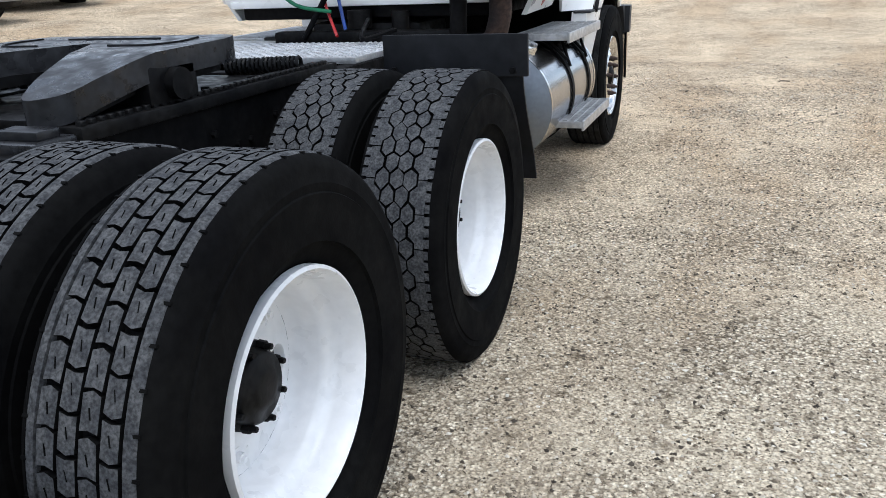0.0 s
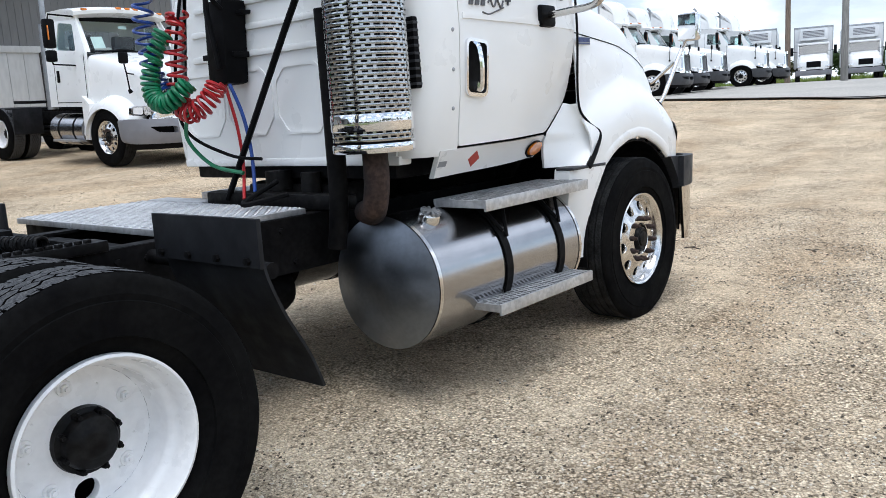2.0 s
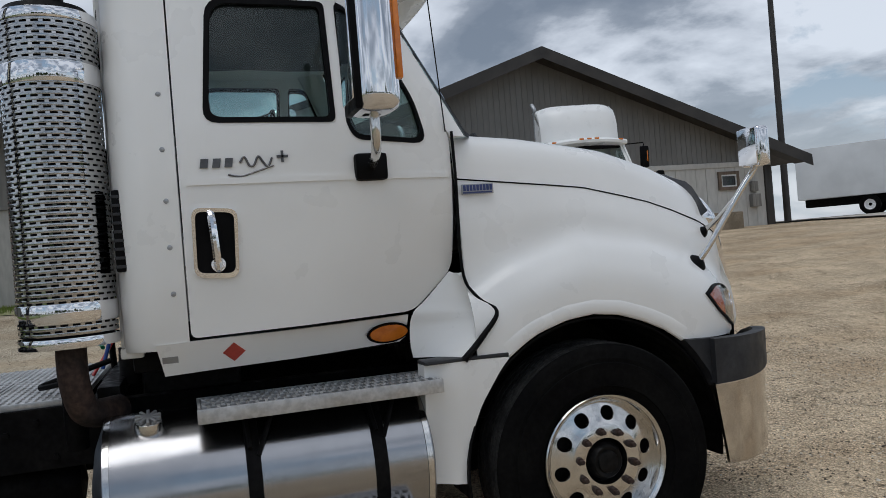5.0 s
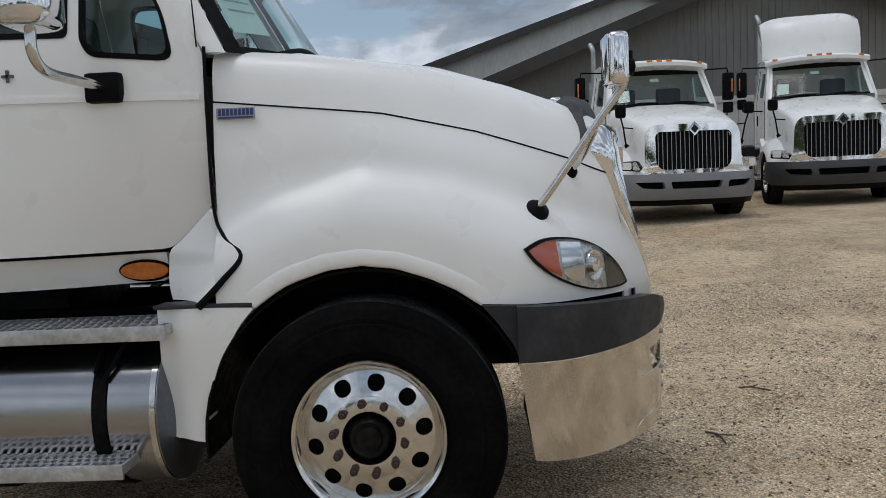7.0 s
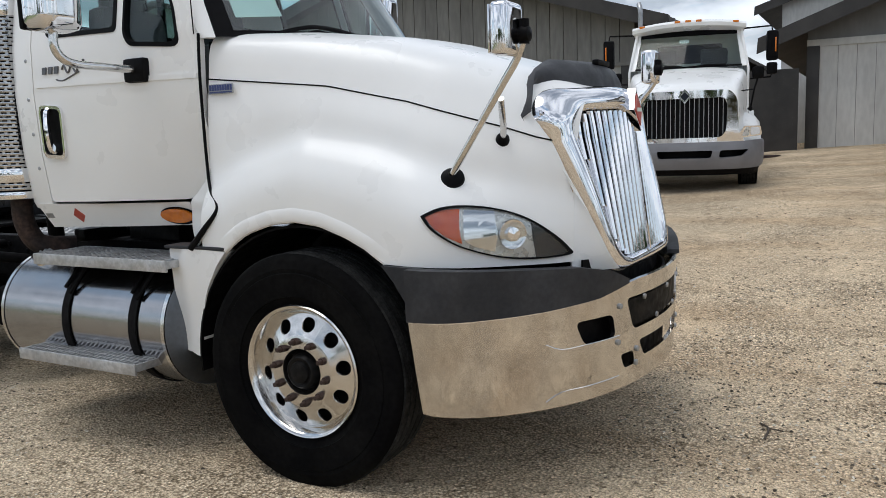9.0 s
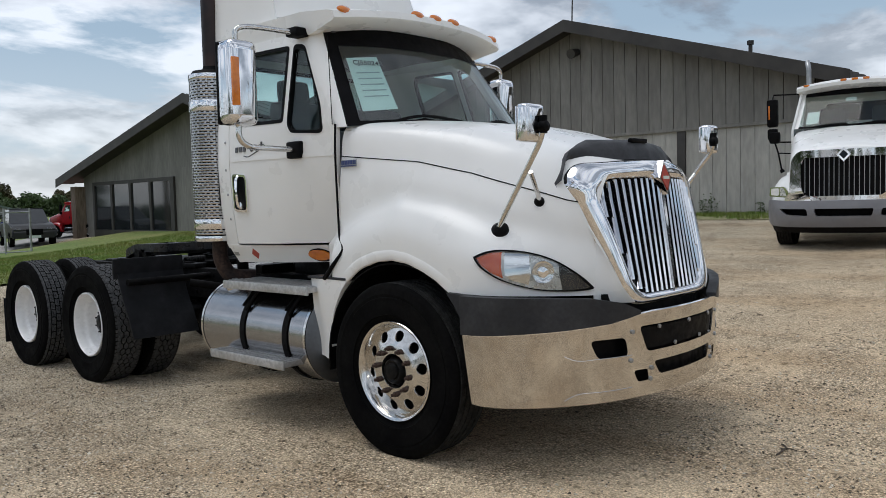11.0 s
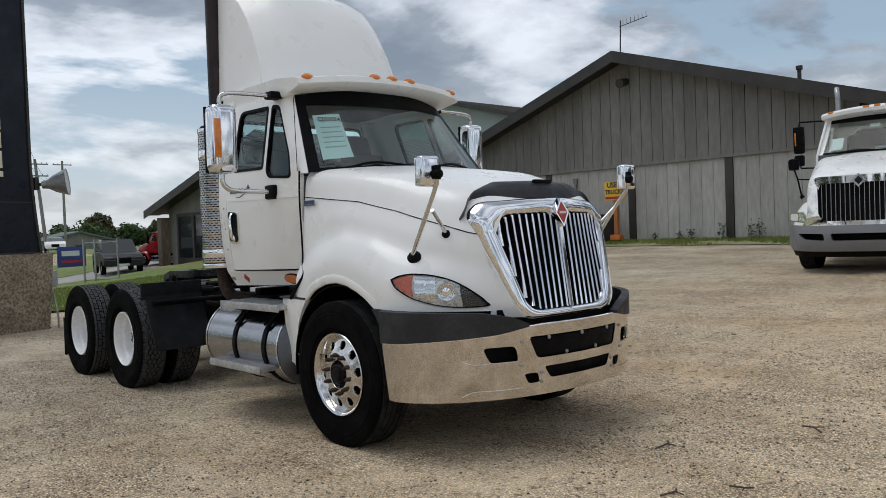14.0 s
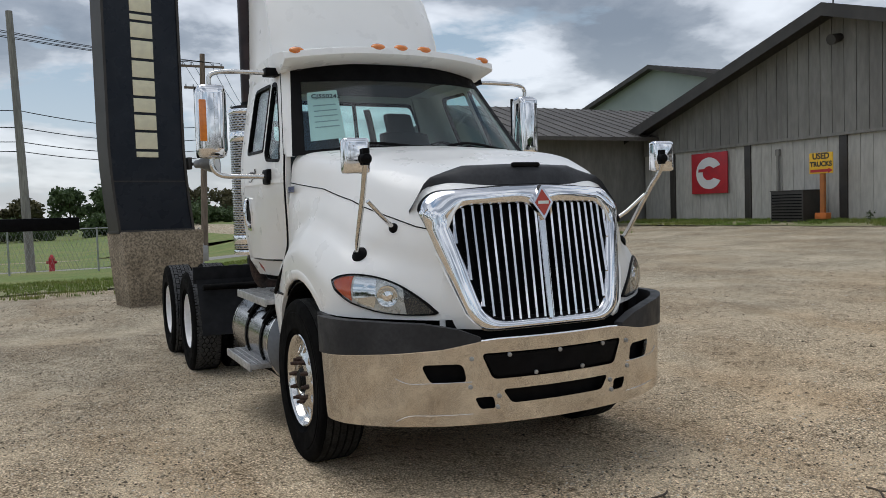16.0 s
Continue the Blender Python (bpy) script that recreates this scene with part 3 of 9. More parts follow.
stones_in([(0.6, 4.2, -6.6, -1.5, 80000, 0.003, 0.011), (1.6, 4.6, -1.5, 3.2, 30000, 0.003, 0.012), (-5.0, 5.0, 1.0, 5.2, 60000, 0.003, 0.013),
           (-11.0, -1.4, -6.0, 6.0, 12000, 0.006, 0.016), (-8.0, 6.0, -9.5, 9.5, 22000, 0.005, 0.016), (-2.5, 4.5, -12.5, -8.0, 6000, 0.007, 0.022)], 5, "loose tan and grey stones on the yard")

# ---------- wheels ----------
TYRE_R, TYRE_W = 0.528, 0.285


def tyre_bm(seg=72):
    w = TYRE_W / 2
    prof = [(0.268, -w + 0.06), (0.285, -w + 0.05), (0.297, -w + 0.034), (0.318, -w + 0.022), (0.336, -w + 0.012), (0.338, -w + 0.002), (0.38, -w + 0.0), (0.44, -w - 0.003),
            (0.443, -w + 0.001), (0.462, -w - 0.001), (0.466, -w + 0.001), (0.49, -w + 0.003), (0.505, -w + 0.008), (0.516, -w + 0.017), (0.522, -w + 0.029), (0.518, -w + 0.034), (0.512, -w + 0.04)]
    prof += [(r, -a) for r, a in reversed(prof)]
    return B((lathe, prof, (0, 0, 0), (1, 0, 0), seg))


def block(bm, cells, r0, r1):
    """A tread block: an outline of (angle, offset) pushed out from radius r0 to r1."""
    n = len(cells)
    mid_t, mid_a = sum(c[0] for c in cells) / n, sum(c[1] for c in cells) / n

    def at(t, a, r):
        return (a, r * math.cos(t), r * math.sin(t))
    lo = [bm.verts.new(at(t, a, r0)) for t, a in cells]
    hi = [bm.verts.new(at(mid_t + (t - mid_t) * 0.97, mid_a + (a - mid_a) * 0.97, r1 + random.uniform(-0.0008, 0.0008))) for t, a in cells]
    for i in range(n):
        bm.faces.new((lo[i], lo[(i + 1) % n], hi[(i + 1) % n], hi[i])).material_index = 1
    bm.faces.new(hi)


def tread_bm(kind):
    bm = bmesh.new()
    w = TYRE_W / 2 - 0.03
    if kind == "rib":  # steer tyre: five ribs round, notched at the shoulder
        edges = np.linspace(-w, w, 6)
        for k in range(5):
            a0, a1 = edges[k] + 0.004, edges[k + 1] - 0.004
            n = 120
            prof = [(TYRE_R - 0.017, a0), (TYRE_R - 0.001, a0 + 0.002), (TYRE_R if k in (1, 2, 3) else TYRE_R - 0.004, (a0 + a1) / 2), (TYRE_R - 0.001, a1 - 0.002), (TYRE_R - 0.017, a1)]
            lathe(bm, prof, (0, 0, 0), (1, 0, 0), n)
    elif kind == "block":  # four staggered columns of blocks between plain shoulder ribs
        n = 46
        edges = [-0.086, -0.043, 0.0, 0.043, 0.086]
        for k in range(4):
            a0, a1 = edges[k] + 0.003, edges[k + 1] - 0.003
            for i in range(n):
                th = 2 * math.pi * (i + (0.5 if k % 2 else 0.0)) / n + random.uniform(-0.004, 0.004)
                h = math.pi / n * 0.92
                sk = 0.01 if k % 2 else -0.01
                block(bm, [(th - h, a0), (th + h * 0.9, a0), (th + h + sk, (a0 + a1) / 2), (th + h, a1), (th - h * 0.9, a1), (th - h + sk, (a0 + a1) / 2)], TYRE_R - 0.018, TYRE_R)
                # the fine cut in each block
                block(bm, [(th - h * 0.3, (a0 + a1) / 2 - 0.003), (th - h * 0.3, (a0 + a1) / 2 - 0.0018), (th + h * 0.3, (a0 + a1) / 2 + 0.003), (th + h * 0.3, (a0 + a1) / 2 + 0.0018)], TYRE_R - 0.002, TYRE_R + 0.0014)
                bm.faces.ensure_lookup_table()
                bm.faces[-1].material_index = 1
        for s in (-1, 1):
            lathe(bm, [(TYRE_R - 0.018, s * 0.089), (TYRE_R - 0.001, s * 0.09), (TYRE_R - 0.001, s * 0.101), (TYRE_R - 0.004, s * (w - 0.004)), (TYRE_R - 0.012, s * (w + 0.004))], (0, 0, 0), (1, 0, 0), 120)
            for i in range(n):
                th = 2 * math.pi * (i + 0.3) / n
                block(bm, [(th - 0.006, s * (w - 0.012)), (th + 0.006, s * (w - 0.012)), (th + 0.006, s * (w + 0.006)), (th - 0.006, s * (w + 0.006))], TYRE_R - 0.02, TYRE_R - 0.003)
                bm.faces.ensure_lookup_table()
                bm.faces[-1].material_index = 1
    else:  # "lug": long interlocking hexagons between shoulder ribs
        n = 31
        half = math.pi / n
        h, f, b = half * 0.64, half * 0.28, 0.0205
        for k, c in enumerate((-0.046, -0.023, 0.0, 0.023, 0.046)):
            for i in range(n):
                th = 2 * math.pi * (i + (0.5 if k % 2 else 0)) / n
                block(bm, [(p + random.uniform(-0.008, 0.008), q + random.uniform(-0.0022, 0.0022)) for p, q in ((th - h, c), (th - f, c + b), (th + f, c + b), (th + h, c), (th + f, c - b), (th - f, c - b))], TYRE_R - 0.018, TYRE_R - 0.001 * random.random())
        for s in (-1, 1):
            for i in range(n):
                th = 2 * math.pi * (i + 0.5) / n
                j = random.uniform(-0.002, 0.002)
                block(bm, [(th - half, s * (w - 0.012)), (th - half, s * 0.071), (th - h, s * 0.071), (th - f, s * (0.049 + j)), (th + f, s * (0.049 + j)), (th + h, s * 0.071), (th + half, s * 0.071), (th + half, s * (w - 0.012))], TYRE_R - 0.018, TYRE_R - 0.002)
                for q in (-0.5, 0.0, 0.5):  # worn notches of the shoulder
                    block(bm, [(th + q * half * 1.3 - half * 0.27, s * (w - 0.013)), (th + q * half * 1.3 + half * 0.27, s * (w - 0.013)), (th + q * half * 1.3 + half * 0.25, s * (w + 0.003 + j)), (th + q * half * 1.3 - half * 0.25, s * (w + 0.003 + j))], TYRE_R - 0.018, TYRE_R - 0.0045)
    return bm


def holed_ring(bm, r0, r1, count, rh, hole_r, surf, turn=0.0, n=16, only=None):
    """A ring of sectors with a round hole in each, on the surface x = surf(r)."""
    for k in range(count):
        c = turn + 2 * math.pi * k / count
        hole = hole_r if only is None or k in only else 0.0004
        half = math.pi / count
        cols = []
        for i in range(n):
            ph = 2 * math.pi * i / n + math.pi / 4
            u, v = math.cos(ph), math.sin(ph)
            q = max(abs(u), abs(v))
            ru = rh + (r1 - rh) * u / q if u > 0 else rh + (rh - r0) * u / q
            tu = c + half * v / q
            outer = (ru, tu)
            hx, hy = rh + hole * u, hole * v
            inner = (math.hypot(hx, hy), c + math.atan2(hy, hx))
            cols.append((inner, outer))

        def ring_at(f, dx=0.0):
            out = []
            for (ri, ti), (ro, to) in cols:
                r, t = ri + (ro - ri) * f, ti + (to - ti) * f
                out.append((surf(r) + dx, r * math.cos(t), r * math.sin(t)))
            return out
        rings(bm, [ring_at(0, -0.03), ring_at(0, -0.004), ring_at(0.06), ring_at(0.35), ring_at(0.7), ring_at(1.0)], True)


def wheel_meshes():
    """The shared meshes of the wheels, lying on the x axis with the outside towards +x."""
    me = {"tyre": mesh_of("tyre", tyre_bm(), RUBBER, 30)}
    for k in ("rib", "block", "lug"):
        me[k] = mesh_of("tread_" + k, tread_bm(k), [RIB_RUBBER, RUBBER] if k == "rib" else [TREAD, RUBBER], 30)

    # polished front rim with ten hand holes, standing proud
    def surf(r):
        return interp(r, [0.1, 0.165, 0.175, 0.2, 0.24, 0.262, 0.275], [0.088, 0.088, 0.083, 0.072, 0.058, 0.05, 0.05])
    bm = bmesh.new()
    holed_ring(bm, 0.17, 0.262, 10, 0.217, 0.032, surf)
    lathe(bm, [(0.262, 0.05), (0.268, 0.046), (0.276, 0.06), (0.284, 0.085), (0.293, 0.095), (0.303, 0.1), (0.309, 0.094), (0.309, 0.08)], (0, 0, 0), (1, 0, 0), 64)
    lathe(bm, [(0.17, 0.0855), (0.164, 0.0885), (0.106, 0.0885), (0.1, 0.08), (0.1, 0.02)], (0, 0, 0), (1, 0, 0), 64)
    for v in bm.verts:
        v.co = Vector((v.co.x + 0.03, v.co.y * 0.975, v.co.z * 0.975))
    me["alu"] = mesh_of("rim", bm, ALU_WHEEL, 35)

    me["drum"] = mesh_of("brake_drum", B((lathe, [(0.08, 0.045), (0.255, 0.04), (0.262, 0.02), (0.262, -0.12)], (0, 0, 0), (1, 0, 0), 40)), BLACK)

    # white dished rear rim: deep barrel, disc with five hand holes
    def surf2(r):
        return interp(r, [0.09, 0.13, 0.2, 0.228, 0.24], [-0.045, -0.05, -0.062, -0.06, -0.052])
    bm = bmesh.new()
    holed_ring(bm, 0.122, 0.232, 9, 0.176, 0.041, surf2, 0.0, only=(0,))
    prof = [(0.232, surf2(0.232)), (0.24, -0.048), (0.246, -0.03), (0.249, 0.015), (0.253, 0.028), (0.262, 0.036), (0.271, 0.044), (0.275, 0.06), (0.276, 0.088), (0.281, 0.1), (0.284, 0.116), (0.291, 0.124), (0.3, 0.12), (0.301, 0.1)]
    lathe(bm, prof, (0, 0, 0), (1, 0, 0), 64)
    lathe(bm, [(0.122, surf2(0.122)), (0.09, -0.045)], (0, 0, 0), (1, 0, 0), 64)
    for v in bm.verts:
        v.co.y, v.co.z = v.co.y * 0.95, v.co.z * 0.95
    me["white"] = mesh_of("rim", bm, WHITE_RIM, 35)
    me["inner"] = mesh_of("rim", B((lathe, [(0.06, 0.05), (0.2, 0.05), (0.26, 0.06), (0.28, 0.1), (0.3, 0.11)], (0, 0, 0), (1, 0, 0), 32)), BLACK)

    # hubs and nuts
    me["hub_f"] = mesh_of("hub", B((lathe, [(0.1, 0.04), (0.097, 0.075), (0.085, 0.085), (0.08, 0.1), (0.074, 0.125), (0.066, 0.132), (0.05, 0.128), (0.046, 0.138), (0.03, 0.141)], (0, 0, 0), (1, 0, 0), 32, False, True)), GREASE)
    me["hub_r"] = mesh_of("hub", B((lathe, [(0.106, -0.05), (0.103, -0.025), (0.088, -0.02), (0.083, 0.004), (0.077, 0.01), (0.055, 0.012), (0.046, 0.02), (0.03, 0.022)], (0, 0, 0), (1, 0, 0), 32, False, True)), GREASE)
    bm = B((cyl, (0, 0, 0), (0.024, 0, 0), 0.018, 0.017, 6), (cyl, (0.024, 0, 0), (0.045, 0, 0), 0.011, 0.01, 8))
    me["nut"] = mesh_of("nut", bm, RUST)
    bm = B((cyl, (0, 0, 0), (0.02, 0, 0), 0.013, 0.012, 6), (cyl, (0.02, 0, 0), (0.035, 0, 0), 0.008, 0.007, 6))
    me["rim_nut"] = mesh_of("rim_nut", B((cyl, (-0.004, 0, 0), (0.004, 0, 0), 0.026, 0.024, 14), (cyl, (0.004, 0, 0), (0.018, 0, 0), 0.016, 0.015, 6), (cyl, (0.018, 0, 0), (0.026, 0, 0), 0.008, 0.007, 8)), WHITE_RIM)
    me["stud"] = mesh_of("nut", bm, BLACK)
    return me


WM = wheel_meshes()


def add_wheel(parent, x, y, z, side, tread, rim, label, spin=0.0, detail=True):
    """side: +1 the truck's right, -1 its left; the wheel's outside looks that way."""
    ob = again("wheel", WM["tyre"], parent, pose(x, y, z, spin, 0, 0 if side > 0 else 180), label)
    again("tread", WM[tread], ob)
    again("rim", WM[rim], ob, None, {"alu": "polished aluminium rim with round hand holes", "white": "white painted dished steel rim", "inner": "black steel rim"}[rim])
    if rim == "inner" or not detail:
        return ob
    again("hub", WM["hub_f" if rim == "alu" else "hub_r"], ob, None, "greasy black hub")
    if rim == "alu":
        again("brake_drum", WM["drum"], ob, None, "black brake drum behind the hand holes")
    for i in range(10 if rim == "alu" else 8):
        t = 2 * math.pi * (i + 0.5) / (10 if rim == "alu" else 8)
        if rim == "alu":
            m = pose(0.114, 0.137 * math.cos(t), 0.137 * math.sin(t))
        else:
            m = pose(-0.022, 0.092 * math.cos(t), 0.092 * math.sin(t))
        again("nut", WM["nut" if rim == "alu" else "stud"], ob, m)
    if rim == "white":
        for t in (0.9, 2.2, 3.4, 4.6, 5.6):
            again("rim_nut", WM["rim_nut"], ob, pose(-0.056, 0.172 * math.cos(t), 0.172 * math.sin(t)), "white painted nut")
    return ob


# ---------- the white day-cab tractor ----------
truck = thing("semi_truck", "white day cab semi truck parked on gravel, chrome grille, steel bumper", "truck")
truck.matrix_world = Matrix.Translation((-0.03, 0, 0)) @ Matrix.Diagonal((1.028, 1, 1, 1))
DRIVE_Y, REAR_Y = -3.73, -5.05
for s in (1, -1):
    add_wheel(truck, 0.978 * s, 0.0, 0.513, s, "rib", "alu", "black steer tyre on a polished aluminium wheel", 9)
    for yy, tr in ((DRIVE_Y, "lug"), (REAR_Y, "block")):
        add_wheel(truck, (1.135 if yy > -4 else 1.162) * s, yy, 0.502, s, tr, "white", "worn black dual tyre on a white steel wheel", -93 if yy > -4 else -8)
        add_wheel(truck, 0.785 * s, yy, 0.502, s, tr, "inner", "inner dual tyre, black", 20)


def cab_x(y, z):
    """Half width of the cab's side."""
    return interp(z, [1.1, 1.23, 1.5, 1.8, 2.05, 2.75], [0.92, 0.995, 1.03, 1.045, 1.038, 0.93]) - interp(z, [1.25, 1.7], [0.15, 0.055]) * max(0.0, min(1.0, (y + 1.25) / 0.7)) ** interp(z, [1.25, 1.7], [1.05, 1.5])


def side_put(y, z, a):
    return (cab_x(y, z) - a, y, z)


CUT_Y = [-1.6, -1.4, -1.25, -1.1, -1.0, -0.9, -0.8, -0.7]
CUT_Z = [1.3, 1.4, 1.5, 1.65, 1.8, 1.92, 2.05, 2.2, 2.4, 2.55]
WIN_A = rounded([(-1.605, 2.085), (-1.085, 2.075), (-1.085, 2.59), (-1.56, 2.6)], [0.06, 0.03, 0.03, 0.08])
WIN_B = rounded([(-1.035, 2.06), (-1.0, 2.0), (-0.69, 1.975), (-0.73, 2.16), (-0.93, 2.58), (-1.035, 2.59)], [0.05, 0.05, 0.06, 0.05, 0.04, 0.03])
DOOR = rounded([(-1.715, 1.238), (-0.775, 1.252), (-0.592, 1.42), (-0.582, 2.0), (-0.63, 2.1), (-0.99, 2.67), (-1.715, 2.67)], [0.03, 0.05, 0.06, 0.04, 0.03, 0.05, 0.06])
doors = pair("door", B((plate, DOOR, [WIN_A, WIN_B], side_put, 0.0, 0.035, CUT_Y, CUT_Z)), WHITE, truck, "white cab door, closed", 25)
for dr, sg in zip(doors, (1, -1)):
    # raised belt line
    def belt(y, z, a):
        return (sg * (cab_x(y, z) + a), y, z)
    bm = B((plate, [(-1.69, 1.835), (-0.6, 1.822), (-0.6, 1.845), (-1.69, 1.86)], [], belt, -0.004, 0.006, CUT_Y, ()))
    part("trim", bm, WHITE, dr)
    # chrome pull handle in its cup
    hx = sg * (cab_x(-1.6, 1.6))
    bm = bmesh.new()
    plate(bm, rounded([(-1.685, 1.475), (-1.515, 1.463), (-1.505, 1.735), (-1.68, 1.748)], 0.04), [rounded([(-1.672, 1.492), (-1.528, 1.482), (-1.519, 1.72), (-1.667, 1.732)], 0.03)],
          lambda y, z, a: (sg * (cab_x(y, z) + a), y, z), -0.004, 0.014)
    part("handle_plate", bm, CHROME, dr, "chrome door handle surround")
    bm = bmesh.new()
    plate(bm, rounded([(-1.672, 1.492), (-1.528, 1.482), (-1.519, 1.72), (-1.667, 1.732)], 0.03), [], lambda y, z, a: (sg * (cab_x(y, z) + a), y, z), -0.004, 0.003)
    part("handle_cup", bm, DARK, dr)
    bm = bmesh.new()
    tube(bm, smooth_pts([(hx + sg * 0.01, -1.612, 1.725), (hx + sg * 0.028, -1.606, 1.7), (hx + sg * 0.036, -1.6, 1.62), (hx + sg * 0.028, -1.595, 1.53), (hx + sg * 0.01, -1.592, 1.5)], 5), 0.016, 8)
    cyl(bm, (hx, -1.592, 1.52), (hx + sg * 0.022, -1.592, 1.52), 0.03, 0.028, 14)
    part("door_handle", bm, CHROME, dr, "chrome door pull handle")
    # window seals and glass
    for loop, nm in ((WIN_A, "door_window"), (WIN_B, "vent_window")):
        c = Vector((sum(p[0] for p in loop) / len(loop), sum(p[1] for p in loop) / len(loop)))
        inner = [tuple(c + (Vector(p) - c) * 0.93) for p in loop]
        big = [tuple(c + (Vector(p) - c) * 1.02) for p in loop]

        def wput(y, z, a):
            return (sg * (cab_x(y, z) + a), y, z)
        w = part(nm, B((plate, big, [inner], wput, -0.03, 0.004, CUT_Y, (2.2, 2.4))), DARK, dr, "black rubber window seal")
        g = part("pane", B((plate, inner, [], wput, -0.02, -0.014, CUT_Y, (2.2, 2.4))), GLASS, w, "tinted glass")
        g.visible_shadow = False
    if sg > 0:
        # model badge, drawn as plain strokes
        y0, bx = -1.5, cab_x(-1.5, 1.915) + 0.003
        for k in range(3):
            yy = y0 - 0.135 + 0.047 * k
            part("badge_stroke", B((prism, [(yy, 1.9), (yy + 0.03, 1.9), (yy + 0.036, 1.936), (yy + 0.006, 1.936)], lambda y, z, a: (a, y, z), bx - 0.004, bx + 0.004)), BADGE, dr, "chrome model badge")
        wave = [(bx, y0 + 0.02 + 0.018 * k, 1.917 + 0.022 * math.sin(k * 1.9)) for k in range(8)]
        part("badge_stroke", B((tube, smooth_pts(wave, 5), 0.005, 6)), BADGE, dr)
        part("badge_stroke", B((tube, smooth_pts([(bx, y0 - 0.03, 1.87), (bx, y0 + 0.02, 1.862), (bx, y0 + 0.08, 1.878), (bx, y0 + 0.15, 1.9)], 5), 0.004, 6)), BADGE, dr)
        part("badge_stroke", B((box, bx - 0.004, bx + 0.004, y0 + 0.165, y0 + 0.21, 1.93, 1.94), (box, bx - 0.004, bx + 0.004, y0 + 0.182, y0 + 0.192, 1.912, 1.958)), BADGE, dr)

# hood and fenders
HY = [-0.56, -0.45, -0.36, -0.27, -0.18, -0.09, 0.0, 0.09, 0.18, 0.27, 0.36, 0.45, 0.55, 0.65, 0.74, 0.82, 0.89, 0.95, 1.0, 1.04, 1.075]
H_TOP = ([-0.55, -0.2, 0.29, 0.6, 0.8, 0.95, 1.08], [2.075, 2.055, 1.99, 1.9, 1.83, 1.77, 1.7])
H_SEAM_X = ([-0.55, -0.1, 0.3, 0.6, 0.8, 0.95, 1.08], [0.965, 0.945, 0.905, 0.845, 0.77, 0.68, 0.55])
H_SEAM_Z = ([-0.56, 0.08, 0.45, 0.82, 0.95, 1.08], [1.815, 1.748, 1.665, 1.55, 1.5, 1.46])
H_BOT_Z = ([-0.64, -0.55, -0.42, -0.36, -0.31, -0.26, -0.13, 0.0, 0.13, 0.26, 0.36, 0.45, 0.6, 0.9, 1.08], [1.04, 1.04, 1.028, 1.07, 1.102, 1.125, 1.165, 1.178, 1.162, 1.118, 1.07, 1.008, 1.0, 0.985, 0.975])
H_BOT_X = ([-0.55, -0.3, 0.0, 0.4, 0.55, 0.65, 0.75, 0.85, 0.95, 1.02, 1.08], [1.075, 1.09, 1.095, 1.092, 1.08, 1.057, 0.998, 0.9, 0.782, 0.69, 0.595])
H_MID_X = ([-0.55, -0.3, 0.0, 0.3, 0.55, 0.7, 0.85, 0.95, 1.08], [0.985, 0.98, 0.975, 0.965, 0.93, 0.88, 0.785, 0.705, 0.55])


def hood_section(y):
    zt, sx, sz = interp(y, *H_TOP), interp(y, *H_SEAM_X), interp(y, *H_SEAM_Z)
    bx, bz, mx = interp(y, *H_BOT_X), interp(y, *H_BOT_Z), interp(y, *H_MID_X)
    crest = interp(y, [-0.55, -0.35, 0.0, 0.35, 0.7, 1.08], [1.3, 1.4, 1.49, 1.43, 1.3, 1.2])  # shoulder of the wheel bulge
    top = smooth_pts([(0, 0, zt), (0.3, 0, zt - 0.008), (sx * 0.7, 0, zt - 0.03), (sx * interp(y, [-0.55, 0.2, 1.0], [0.95, 0.92, 0.87]), 0, sz + (zt - sz) * interp(y, [-0.55, 0.2, 1.0], [0.72, 0.66, 0.58])), (sx, 0, sz)], 5)
    low = smooth_pts([(sx, 0, sz), ((sx + mx) / 2 + 0.012, 0, sz * 0.62 + crest * 0.38), (mx + 0.012, 0, crest + 0.06), (mx + (bx - mx) * 0.62, 0, crest - 0.03), (bx - 0.004, 0, crest * 0.55 + bz * 0.45), (bx, 0, bz)], 5)
    return [Vector((p.x, y, p.z)) for p in top + low[1:]]


def dense(ys, n=2):
    out = []
    for a, b in zip(ys, ys[1:]):
        out += [a + (b - a) * k / n for k in range(n)]
    return out + [ys[-1]]


secs = [hood_section(y) for y in dense(HY, 2)]
full = [[Vector((-p.x, p.y, p.z)) for p in reversed(s[1:])] + s for s in secs]
bm = bmesh.new()
rows_h = rings(bm, full, False)
hood = part("hood", bm, WHITE, truck, "white sloped hood with bulging fenders", 50)
sol = hood.modifiers.new("thickness", "SOLIDIFY")
sol.thickness, sol.offset = 0.012, -1
# panel seam along the hood's side, and the arch lips
for s in (1, -1):
    line = [Vector((s * (interp(y, *H_SEAM_X) + 0.001), y, interp(y, *H_SEAM_Z))) for y in dense(HY, 2)]
    part("hood_seam", B((tube, line, 0.0035, 6)), DARK, hood)
    lip = [Vector((s * (interp(y, *H_BOT_X) - 0.012), y, interp(y, *H_BOT_Z) + 0.004)) for y in np.linspace(-0.42, 0.45, 30)]
    part("arch_lip", B((tube, lip, 0.014, 8)), WHITE, hood)
